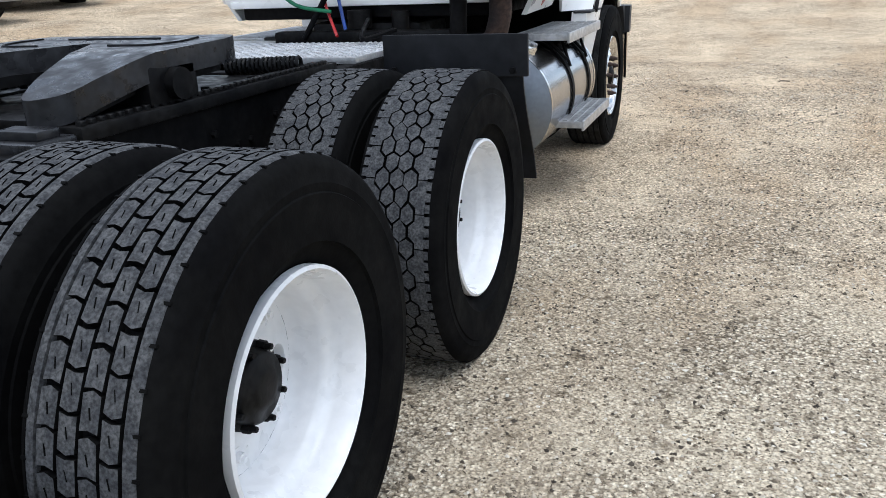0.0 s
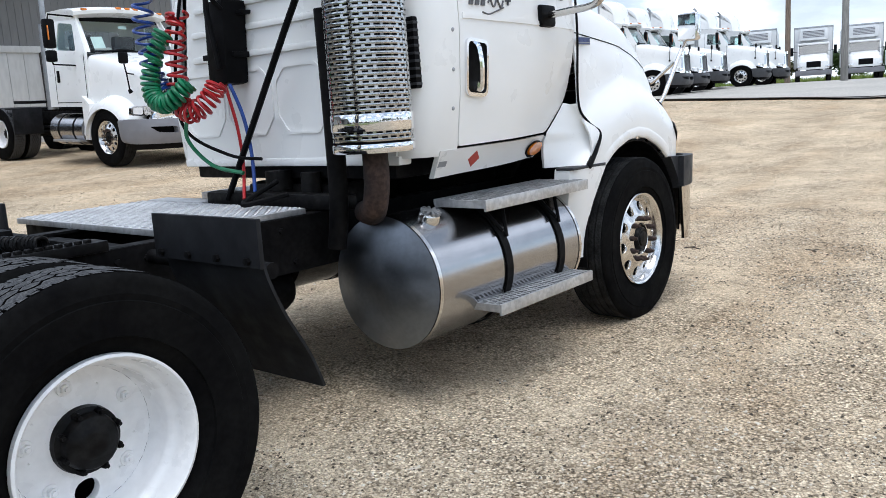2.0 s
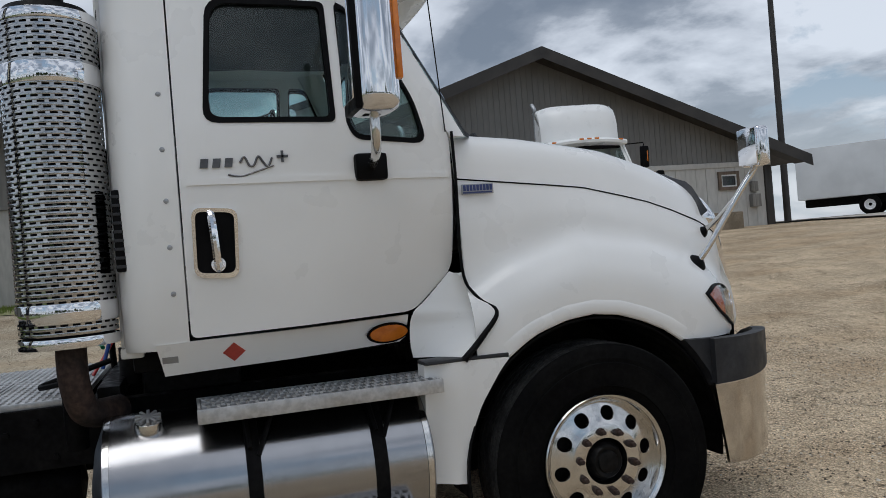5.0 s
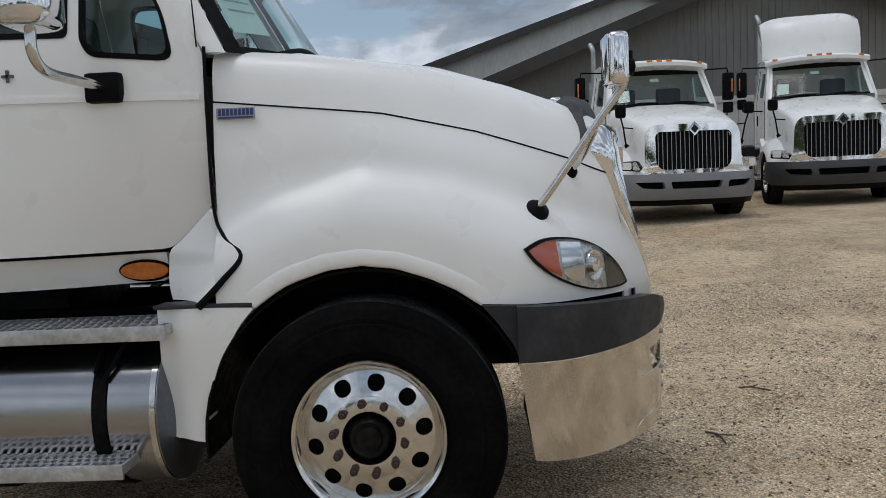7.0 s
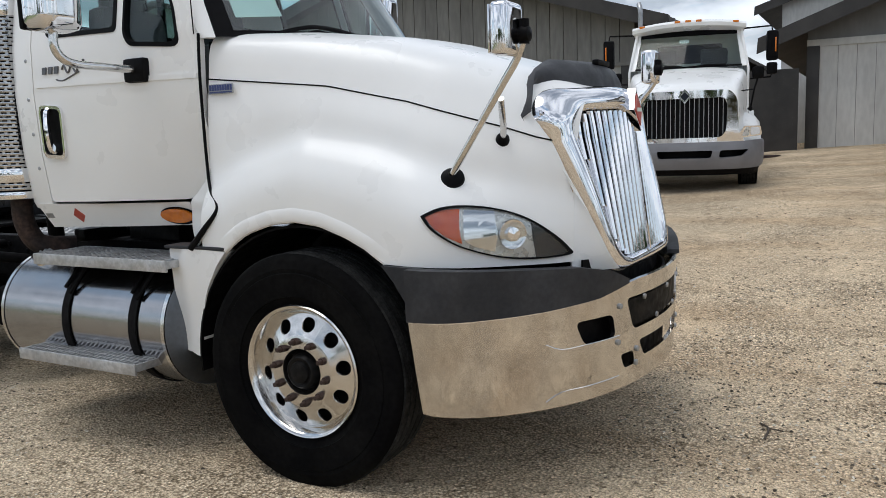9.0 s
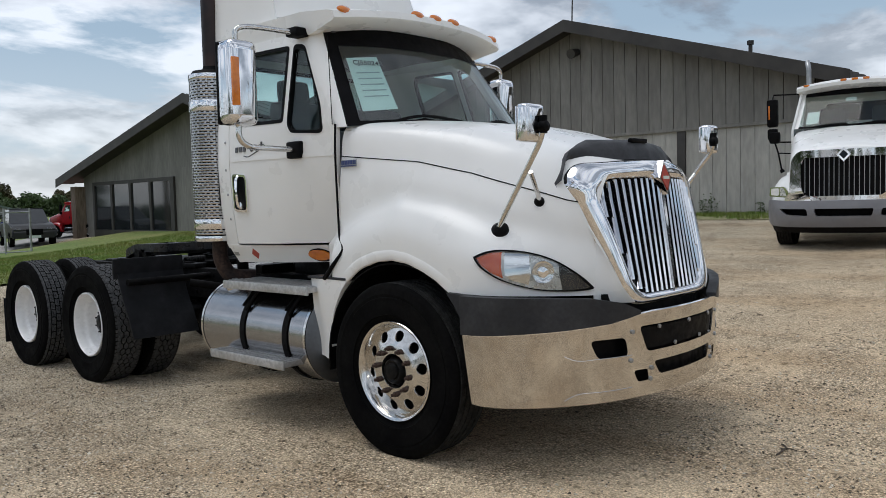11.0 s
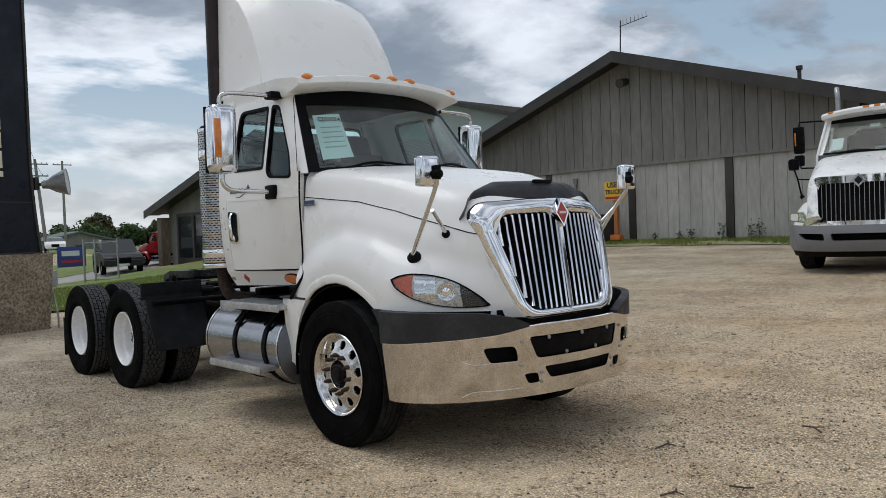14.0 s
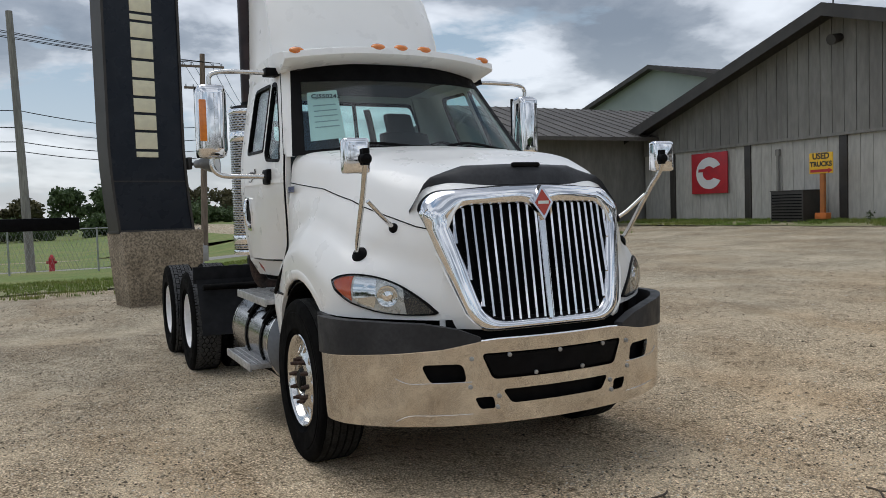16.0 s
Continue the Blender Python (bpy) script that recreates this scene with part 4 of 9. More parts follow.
# black gap between cab and hood
gap = [(1.0, -0.572, 2.02), (1.008, -0.572, 1.8), (1.0, -0.572, 1.42), (1.03, -0.53, 1.3), (1.07, -0.455, 1.225), (1.085, -0.53, 1.13), (1.085, -0.625, 1.035)]
gap = smooth_pts(gap, 6)
pair("gap_seal", B((tube, gap, [interp(k / (len(gap) - 1), [0.0, 0.45, 0.7, 1.0], [0.007, 0.007, 0.01, 0.016]) for k in range(len(gap))], 8)), DARK, truck)
# painted panel between the door and the fender, with its scooped flank
hind = smooth_pts([(0, -0.6, 1.405), (0, -0.665, 1.345), (0, -0.735, 1.28), (0, -0.787, 1.232), (0, -0.8, 1.12), (0, -0.79, 1.046)], 4)
fore = smooth_pts([(0.992, -0.58, 1.4), (0.996, -0.55, 1.34), (1.012, -0.515, 1.285), (1.045, -0.47, 1.222), (1.06, -0.53, 1.128), (1.062, -0.622, 1.04)], 4)
bm = bmesh.new()
rows = []
for a, b in zip(hind, fore):
    a = Vector((cab_x(a.y, max(a.z, 1.2)) + 0.004, a.y, a.z))
    row = []
    for k in range(9):
        t = k / 8
        q = a.lerp(b, t)
        q.x = a.x + (b.x - a.x) * (0.25 * t + 0.75 * t * t) + 0.012 * math.sin(math.pi * t) * (1 - t)
        row.append(q)
    rows.append(row)
rings(bm, rows, False)
for o in pair("cowl_side", bm, WHITE, truck, "white lower cowl panel", 60):
    so = o.modifiers.new("thickness", "SOLIDIFY")
    so.thickness, so.offset = 0.02, 0
pair("cowl_groove", B((tube, [Vector((cab_x(q.y, q.z) + 0.003, q.y, q.z)) for q in hind[:13]], 0.006, 6)), DARK, truck)
# fender skirt behind the front wheel
sk = rounded([(-0.795, 1.04), (-0.415, 1.026), (-0.47, 0.965), (-0.56, 0.83), (-0.615, 0.68), (-0.635, 0.5), (-0.775, 0.515), (-0.8, 0.7)], [0.02, 0.01, 0.02, 0.05, 0.05, 0.01, 0.02, 0.05])
pair("fender_skirt", B((plate, sk, [], lambda y, z, a: (a + (0.0 if y > -0.7 else -0.025) - 0.045 * smoothstep(1.0, 0.5, z), y, z), 0.985, 1.083, (-0.74, -0.68, -0.62, -0.55), ())), WHITE, truck, "white fender skirt panel")
pair("fender_skirt_lip", B((box, 0.97, 1.086, -0.8, -0.42, 1.03, 1.046, 0.006)), PLASTIC, truck)
# inner wheel housings
bm = bmesh.new()
arc = [(0.64 * math.cos(t), 0.515 + 0.64 * math.sin(t)) for t in np.linspace(-0.12, math.pi + 0.12, 28)]
rings(bm, [[(0.45, y, z) for y, z in arc], [(1.06, y, z) for y, z in arc]], False)
hs = pair("wheel_housing", bm, DARK, truck, "black inner wheel housing")
for o in hs:
    so = o.modifiers.new("thickness", "SOLIDIFY")
    so.thickness = 0.01
part("engine_block", B((box, -0.42, 0.42, -0.6, 0.85, 0.62, 1.5, 0.05)), GREASE, truck)
part("axle", B((cyl, (-0.9, 0, 0.5), (0.9, 0, 0.5), 0.055)), GREASE, truck)

# cab shell
rear = [(1.0, -1.722), (1.0, -1.85), (0.97, -1.92), (0.9, -1.965), (0.8, -1.98)]
bm = bmesh.new()
rowsz = []
for z in (1.2, 1.235, 1.5, 1.8, 2.05, 2.4, 2.66, 2.72):
    k = cab_x(-1.74, z)
    rowsz.append([Vector((k * fx / 1.0, y, z)) for fx, y in rear])
rings(bm, rowsz, False)
for o in pair("cab_corner", bm, WHITE, truck, "white cab rear corner", 60):
    so = o.modifiers.new("thickness", "SOLIDIFY")
    so.thickness, so.offset = 0.02, -1
# rivets on the strip behind the door
rv = mesh_of("rivet", B((lathe, [(0.011, 0), (0.009, 0.004), (0.0, 0.006)], (0, 0, 0), (1, 0, 0), 10)), GALV)
for z in (1.42, 1.6, 1.78, 1.98, 2.2):
    again("rivet", rv, truck, pose(cab_x(-1.79, z) - 0.001, -1.768, z))
# back wall with window and pressed ribs
back_win = [rounded([(-0.82, 2.2), (0.74, 2.2), (0.74, 2.6), (-0.78, 2.6)], 0.06)]
wall_o = rounded([(-0.84, 1.2), (0.84, 1.2), (0.8, 2.72), (-0.8, 2.72)], 0.03)
back = part("back_wall", B((plate, wall_o, back_win, lambda x, z, a: (x, -1.985 + a, z), 0.0, 0.03)), WHITE, truck, "white cab back wall with pressed ribs")
for zz in (2.05, 1.92, 1.78):
    part("rib", B((box, -0.66, 0.66, -2.0, -1.984, zz - 0.018, zz + 0.018, 0.01)), WHITE, back)
for xx in (-0.62, -0.2, 0.22, 0.64):
    hexa = rounded([(xx - 0.2, 1.62), (xx - 0.12, 1.7), (xx + 0.12, 1.7), (xx + 0.2, 1.62), (xx + 0.2, 1.44), (xx + 0.12, 1.34), (xx - 0.12, 1.34), (xx - 0.2, 1.44)], 0.02)
    inn = [(xx + (u - xx) * 0.92, 1.52 + (v - 1.52) * 0.92) for u, v in hexa]
    part("rib", B((plate, hexa, [inn], lambda x, z, a: (x, -1.985 - a, z), -0.004, 0.007)), WHITE, back)
w = part("rear_window", B((plate, rounded([(-0.84, 2.18), (0.76, 2.18), (0.76, 2.62), (-0.8, 2.62)], 0.07), [rounded([(-0.79, 2.23), (0.71, 2.23), (0.71, 2.57), (-0.75, 2.57)], 0.05)], lambda x, z, a: (x, -1.992 + a, z), 0.0, 0.03)), DARK, truck, "black rear window seal")
g = part("pane", B((plate, rounded([(-0.79, 2.23), (0.71, 2.23), (0.71, 2.57), (-0.75, 2.57)], 0.05), [], lambda x, z, a: (x, -1.98 + a, z), 0.0, 0.006)), GLASS, w, "tinted glass")
g.visible_shadow = False
part("sill", B((box, -0.86, 0.86, -1.99, -1.9, 1.17, 1.215, 0.012)), WHITE, truck)
# belly of the cab, skirts below the doors
part("cab_floor", B((box, -0.8, 0.8, -1.95, -0.5, 1.1, 1.2, 0.02)), BLACK, truck)
bm = bmesh.new()
prism(bm, [(-1.85, 1.225)] + [(-1.6 + 0.16 * k, 1.228 + 0.002 * k) for k in range(5)] + [(-0.805, 1.238), (-0.81, 1.14), (-0.84, 1.118)] + [(-1.0 - 0.16 * k, 1.114 - 0.004 * k) for k in range(5)] + [(-1.825, 1.092)], lambda y, z, a: (cab_x(y, z) + 0.004 - a, y, z), 0.0, 0.03)
skirts = pair("side_skirt", bm, WHITE, truck, "white sill panel below the door")
pair("marker_bezel", B((plate, [(-0.897 + 0.1 * math.cos(a), 1.166 + 0.047 * math.sin(a)) for a in np.linspace(0, 2 * math.pi, 24, endpoint=False)], [], lambda y, z, a: (cab_x(y, z) + a, y, z), 0.0, 0.008)), DARK, truck)
pair("marker_light", B((plate, [(-0.897 + 0.088 * math.cos(a), 1.166 + 0.037 * math.sin(a)) for a in np.linspace(0, 2 * math.pi, 24, endpoint=False)], [], lambda y, z, a: (cab_x(y, z) + a, y, z), 0.0, 0.024)), AMBER, truck, "amber side marker light")
for o in skirts[:1]:
    xx = cab_x(-1.62, 1.16) + 0.005
    part("hazard_label", B((prism, [(-1.6, 1.165), (-1.555, 1.125), (-1.51, 1.165), (-1.555, 1.205)], lambda y, z, a: (cab_x(y, z) + a, y, z), 0.0045, 0.007)), DECAL_RED, o, "red and black diamond label")
    part("data_plate", B((prism, [(-1.83, 1.145), (-1.77, 1.145), (-1.77, 1.172), (-1.83, 1.172)], lambda y, z, a: (cab_x(y, z) + a, y, z), 0.0045, 0.007)), GALV, o)

# windscreen, pillars, roof
def screen_pt(u, v):
    """u from -1 (left) to 1 (right), v from 0 (base) to 1 (top)."""
    half = 0.965 + (0.86 - 0.965) * v
    y_side, y_mid = -0.5 - 0.35 * v, -0.25 - 0.4 * v
    return Vector((u * half, y_mid + (y_side - y_mid) * abs(u) ** 2.4, 2.0 + 0.7 * v + 0.03 * (1 - u * u) * (1 - v)))


def screen(bm, u0, u1, v0, v1, off, n=16, m=5):
    rings(bm, [[screen_pt(u, v) + Vector((0, off, off * 0.4)) for u in np.linspace(u0, u1, n)] for v in np.linspace(v0, v1, m)], False)


ws = part("windscreen", B((screen, -0.93, 0.93, 0.03, 0.97, 0.0)), SCREEN_GLASS, truck, "tinted curved windscreen")
ws.visible_shadow = False
# seal strips; the deep top one is the visor's shadow as a black band
for a, b, c, d in ((-1, -0.92, 0, 1), (0.92, 1, 0, 1), (-0.92, 0.92, 0, 0.045), (-0.92, 0.92, 0.8, 1)):
    part("windscreen_seal", B((screen, a, b, c, d, 0.004)), DARK, ws, "black windscreen seal, its top band standing in for visor shade")
bm = bmesh.new()
for s in (1, -1):
    rows = []
    for v in np.linspace(0, 1, 7):
        p = screen_pt(s, v)
        y2 = interp(p.z, [2.0, 2.1, 2.68], [-0.575, -0.63, -1.0])
        q = Vector((s * cab_x(y2, p.z), y2, p.z))
        rows.append([p, p + (q - p) * 0.5 + Vector((s * 0.012, 0.006, 0)), q, q - Vector((s * 0.05, 0, 0)), p - Vector((s * 0.03, 0.04, 0))])
    part("pillar", B((rings, rows, True, True, True)), WHITE, truck, "white windscreen pillar", 60)
# the hood's back edge up to the glass
part("cowl", B((box, -0.9, 0.9, -0.62, -0.42, 1.93, 2.0, 0.02)), DARK, truck)
# roof with peaked visor
bm = bmesh.new()
rows = []
for v in np.linspace(-1, 1, 25):
    hx = 0.965 * v
    yf = -0.47 - 0.12 * abs(v) ** 2.6
    zc = 2.812 - 0.05 * abs(v) ** 2.2
    xs = hx
    rows.append([Vector((xs, yf - 0.02, zc - 0.075)), Vector((xs, yf, zc - 0.06)), Vector((xs, yf - 0.012, zc - 0.015)), Vector((xs, yf - 0.07, zc)), Vector((xs * 0.99, yf - 0.35, zc + 0.035)),
                 Vector((xs * 0.985, -1.45, zc + 0.04)), Vector((xs * 0.96, -1.93, zc + 0.0)), Vector((xs * 0.94, -1.985, zc - 0.06)), Vector((xs * 0.94, -1.97, zc - 0.12)), Vector((xs * 0.96, -1.3, zc - 0.13)), Vector((xs * 0.97, yf - 0.28, zc - 0.12))])
rings(bm, rows, True, True, True)
roof = part("roof", bm, WHITE, truck, "white cab roof with a peaked visor", 50)
for xx, v in ((0.877, 0.91), (0.302, 0.2), (0.125, 0.0), (-0.06, 0.22), (-0.585, 0.88)):
    yf, zc = -0.47 - 0.12 * v ** 2.6, 2.812 - 0.05 * v ** 2.2
    me = mesh_of("roof_light", B((lathe, [(0.055, 0.0), (0.052, 0.016), (0.036, 0.028), (0.0, 0.032)], (0, 0, 0), (0, 0, 1), 18)), AMBER)
    again("roof_light", me, roof, pose(xx, yf - 0.035, zc - 0.012, -42) @ Matrix.Diagonal((1.0, 0.62, 0.8, 1)), "amber roof clearance light")
# tall air deflector on the roof
bm = bmesh.new()
rows = []
for y, z in ((-1.12, 2.84), (-1.16, 3.06), (-1.24, 3.28), (-1.36, 3.5), (-1.52, 3.68), (-1.7, 3.79), (-1.9, 3.84), (-2.02, 3.85)):
    t_ = (z - 2.84) / 1.01
    half = 0.87 - 0.03 * t_
    rows.append([Vector((half * u * (1.0 if u > 0 else 0.93), y - 0.2 * abs(u) ** 4, z - 0.07 * abs(u) ** 6 * min(1.0, t_ * 2))) for u in np.linspace(-1, 1, 25)])
rings(bm, rows, False)
for s in (0, -1):
    vs = [bm.verts.new(r[s]) for r in rows] + [bm.verts.new((rows[-1][s].x, -2.12, 3.76)), bm.verts.new((rows[0][s].x, -2.12, 2.78)), bm.verts.new((rows[0][s].x, -1.34, 2.78))]
    bm.faces.new(vs)
fair = part("roof_fairing", bm, WHITE, truck, "tall white roof air deflector", 50)
so = fair.modifiers.new("thickness", "SOLIDIFY")
so.thickness = 0.012

# inside of the cab
part("dashboard", B((box, -0.85, 0.85, -0.95, -0.58, 1.6, 2.0, 0.05)), INTERIOR, truck, "grey dashboard")
part("headliner", B((box, -0.76, 0.82, -1.95, -0.78, 2.655, 2.672, 0.006)), SEAT, truck, "dark grey cab headliner")
part("cab_lining", B((box, -0.8, 0.8, -1.96, -1.94, 1.25, 2.18, 0.004)), INTERIOR, truck)
for sx in (0.45, -0.45):
    bm = B((box, sx - 0.25, sx + 0.25, -1.55, -1.05, 1.5, 1.68, 0.06), (box, sx - 0.24, sx + 0.24, -1.72, -1.56, 1.62, 2.3, 0.07), (box, sx - 0.14, sx + 0.14, -1.73, -1.62, 2.24, 2.47, 0.05))
    part("seat", bm, SEAT, truck, "dark grey cab seat")
bm = bmesh.new()
lathe(bm, [(0.215, -0.015), (0.23, 0.0), (0.215, 0.015), (0.2, 0.0), (0.215, -0.015)], (-0.45, -1.05, 1.98), (0, -0.75, 0.66), 28)
cyl(bm, (-0.45, -1.03, 1.96), (-0.45, -0.8, 1.8), 0.04)
box(bm, -0.65, -0.25, -1.06, -1.04, 1.965, 1.99, 0.005)
part("steering_wheel", bm, DARK, truck, "black steering wheel")
# stock sheet behind the windscreen
def sheet_pt(u, v, a):
    return screen_pt(u, v) + Vector((0, -0.02 + a, 0))
pap = part("stock_sheet", B((plate, [(0.62, 0.16), (0.87, 0.14), (0.87, 0.68), (0.62, 0.7)], [], sheet_pt, 0.0, 0.0015, (0.7, 0.8), (0.3, 0.5))), PAPER, truck, "white paper stock sheet with printed lines")
num_at = screen_pt(0.745, 0.63) + Vector((0.004, -0.004, 0))
text_part("print", "CJ550242", 0.05, Matrix.Translation(num_at) @ Euler((radians(60), 0, radians(158))).to_matrix().to_4x4(), INK, pap, "", 0.001, 1.05, 0.001)
for k in range(5):
    part("print", B((plate, [(0.65, 0.53 - 0.06 * k), (0.83, 0.52 - 0.06 * k), (0.83, 0.532 - 0.06 * k), (0.65, 0.542 - 0.06 * k)], [], sheet_pt, 0.003, 0.004, (0.75,), ())), INK_GREY, pap)
# wipers
for u0 in (0.75, -0.1):
    pts = [screen_pt(u0, 0.02) + Vector((0, 0.03, 0.0)), screen_pt(u0 - 0.25, 0.05) + Vector((0, 0.03, 0.02)), screen_pt(u0 - 0.6, 0.035) + Vector((0, 0.03, 0.0))]
    part("wiper", B((tube, smooth_pts(pts, 6), 0.011, 6), (tube, [p + Vector((0, 0.005, -0.02)) for p in pts], 0.007, 6)), DARK, truck, "black wiper")
part("radio_aerial", B((tube, [(1.0, -0.6, 2.02), (0.99, -0.63, 2.6)], 0.003, 5)), DARK, truck)

# grille
def gr_y(x, z):
    return 1.235 - 0.134 * (z - 0.93) - interp(z, [0.95, 1.5], [0.1, 0.33]) * x * x - 1.1 * max(0.0, z - 1.58) * x * x


def gr_put(x, z, a):
    return (x, gr_y(x, z) + a, z)


OUT_G = rounded([(-0.475, 0.9), (0.475, 0.9), (0.562, 1.2), (0.665, 1.6), (0.58, 1.7), (0.12, 1.72), (-0.12, 1.72), (-0.58, 1.7), (-0.665, 1.6), (-0.562, 1.2)], [0.13, 0.13, 0.3, 0.1, 0.12, 0.05, 0.05, 0.12, 0.1, 0.3], 8)
IN_G = rounded([(-0.385, 0.965), (0.385, 0.965), (0.45, 1.22), (0.53, 1.54), (0.44, 1.605), (0.1, 1.612), (0.0, 1.56), (-0.1, 1.612), (-0.44, 1.605), (-0.53, 1.54), (-0.45, 1.22)], [0.13, 0.13, 0.1, 0.07, 0.06, 0.04, 0.03, 0.04, 0.06, 0.07, 0.1], 6)
CX = [round(-0.6 + 0.1 * k, 2) for k in range(13)]
def on_ray(loop, a, cx=0.0, cz=1.3):
    """Where the ray at angle a from the grille's middle leaves the outline."""
    d = Vector((math.cos(a), math.sin(a)))
    best = 0.1
    for p, q in zip(loop, loop[1:] + loop[:1]):
        e = Vector((q[0] - p[0], q[1] - p[1]))
        w = Vector((p[0] - cx, p[1] - cz))
        den = d.x * e.y - d.y * e.x
        if abs(den) > 1e-9:
            t, k = (w.x * e.y - w.y * e.x) / den, (w.x * d.y - w.y * d.x) / den
            if t > 0 and -1e-6 <= k <= 1.000001:
                best = max(best, t)
    return Vector((cx, cz)) + d * best


bm = bmesh.new()
bands = []
for i in range(180):
    po, pi = on_ray(OUT_G, 2 * math.pi * i / 180), on_ray(IN_G, 2 * math.pi * i / 180)
    row = []
    for t, dep in ((-0.06, -0.11), (-0.03, -0.06), (0.0, -0.028), (0.1, -0.006), (0.25, 0.008), (0.45, 0.014), (0.65, 0.012), (0.82, 0.004), (0.94, -0.01), (1.0, -0.03), (1.0, -0.09)):
        q = po + (pi - po) * t
        row.append(gr_put(q.x, q.y, dep))
    bands.append(row)
rings(bm, bands + bands[:1], False)
bmesh.ops.remove_doubles(bm, verts=bm.verts[:], dist=1e-5)
grille = part("grille", bm, CHROME, truck, "chrome grille surround", 60)
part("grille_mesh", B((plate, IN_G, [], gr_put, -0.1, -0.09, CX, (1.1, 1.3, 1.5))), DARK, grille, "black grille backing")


def in_g(x, top):
    """Lower or upper end of the grille's opening at x."""
    k = abs(x)
    if top:
        return interp(k, [0.0, 0.1, 0.42, 0.48, 0.53], [1.57, 1.612, 1.605, 1.58, 1.53])
    return interp(k, [0.0, 0.28, 0.36, 0.41, 0.46, 0.53], [0.965, 0.965, 1.0, 1.07, 1.24, 1.52])


for i in range(20):
    x = -0.5 + 1.0 * i / 19
    z0, z1 = in_g(x, False), in_g(x, True)
    bm = bmesh.new()
    n = 8
    rows = []
    for k in range(n + 1):
        z = z0 + (z1 - z0) * k / n
        y = gr_y(x, z)
        rows.append([Vector((x - 0.008, y - 0.05, z)), Vector((x - 0.011, y - 0.02, z)), Vector((x - 0.009, y - 0.005, z)), Vector((x, y + 0.003, z)), Vector((x + 0.009, y - 0.005, z)), Vector((x + 0.011, y - 0.02, z)), Vector((x + 0.008, y - 0.05, z))])
    rings(bm, rows, True, True, True)
    part("grille_bar", bm, CHROME, grille, "vertical chrome grille bar", 30)
part("grille_divider", B((plate, [(-0.012, 0.96), (0.012, 0.96), (0.016, 1.56), (-0.016, 1.56)], [], gr_put, -0.05, 0.012)), CHROME, grille)
emb = part("emblem", B((plate, [(0.0, 1.515), (0.068, 1.615), (0.0, 1.715), (-0.068, 1.615)], [], lambda x, z, a: (x, gr_y(x, z) + a, z), 0.0, 0.04)), CHROME, grille, "chrome diamond badge")
part("emblem_face", B((plate, [(0.0, 1.54), (0.05, 1.615), (0.0, 1.69), (-0.05, 1.615)], [], lambda x, z, a: (x, gr_y(x, z) + a, z), 0.036, 0.043)), DECAL_RED, emb, "red and black diamond face")
part("emblem_bar", B((box, -0.034, 0.034, gr_y(0, 1.61) + 0.04, gr_y(0, 1.61) + 0.045, 1.606, 1.624)), PAPER, emb)
# bug deflector on the hood's nose
bm = bmesh.new()
rows = []
for u in np.linspace(-1, 1, 33):
    x = 0.69 * u
    yb = gr_y(x, 1.68) - 0.075
    drop = max(0.0, abs(u) - 0.82) / 0.18
    zf = interp(abs(u), [0, 0.5, 0.86, 1.0], [1.728, 1.722, 1.68, 1.52])
    zt = interp(abs(u), [0, 0.5, 0.85, 1.0], [1.85, 1.84, 1.765, 1.6])
    yt = interp(abs(u), [0, 0.6, 1.0], [0.9, 0.86, 0.93])
    rows.append([Vector((x, yb, zf)), Vector((x, yb - 0.015, zf + 0.05 * (1 - drop))), Vector((x, yb * 0.72 + yt * 0.28, zf + (zt - zf) * 0.82)), Vector((x, yb * 0.35 + yt * 0.65, zt)), Vector((x, yt, zt + 0.005)),
                 Vector((x, yt - 0.04, zt - 0.02)), Vector((x, yt - 0.02, zt - 0.06)), Vector((x, yb - 0.04, zf - 0.02))])
rings(bm, rows, True, True, True)
bug = part("bug_deflector", bm, PLASTIC, truck, "matt black hood nose guard", 60)
part("guard_slot", B((box, -0.09, 0.09, 0.985, 1.02, 1.828, 1.856, 0.012)), DARK, bug)

# painted nose panels between the hood's flank and the grille
def grille_side(z):
    return interp(z, [0.9, 0.95, 1.0, 1.2, 1.5, 1.6], [0.38, 0.44, 0.49, 0.556, 0.634, 0.645])


bm = bmesh.new()
end_sec = hood_section(HY[-1])[20:]
rows = []
for z in np.linspace(0.93, 1.4, 12):
    xh = interp(max(z, end_sec[-1].z), [p.z for p in end_sec][::-1], [p.x for p in end_sec][::-1])
    xg = grille_side(z)
    a, b = Vector((xh + 0.0005, HY[-1] - 0.012, z)), Vector((xg + 0.014, gr_y(xg, z) - interp(z, [0.93, 1.0, 1.2, 1.4], [0.0, 0.0, 0.015, 0.06]), z))
    row = []
    for k in range(7):
        t = k / 6
        q = a.lerp(b, t)
        row.append(q)
    rows.append(row)
rings(bm, rows, False)
for o in pair("nose_panel", bm, WHITE, hood, "", 60):
    so = o.modifiers.new("thickness", "SOLIDIFY")
    so.thickness, so.offset = 0.012, 0


# headlights
def flank(y, z):
    """The point of the hood's flank at (y, z)."""
    sec = hood_section(y)
    low = sec[20:]
    zs = [p.z for p in low][::-1]
    xs = [p.x for p in low][::-1]
    return interp(z, zs, xs)


def head_put(s):
    # s runs forward round the corner; z up
    def f(u, v, a):
        y = u
        x = flank(y, v)
        n = Vector((flank(y - 0.02, v) - flank(y + 0.02, v), 0, 0)).x / 0.04
        nx, ny = 1.0 / math.hypot(1, n), n / math.hypot(1, n)
        return (s * (x + nx * a), y + ny * a, v)
    return f


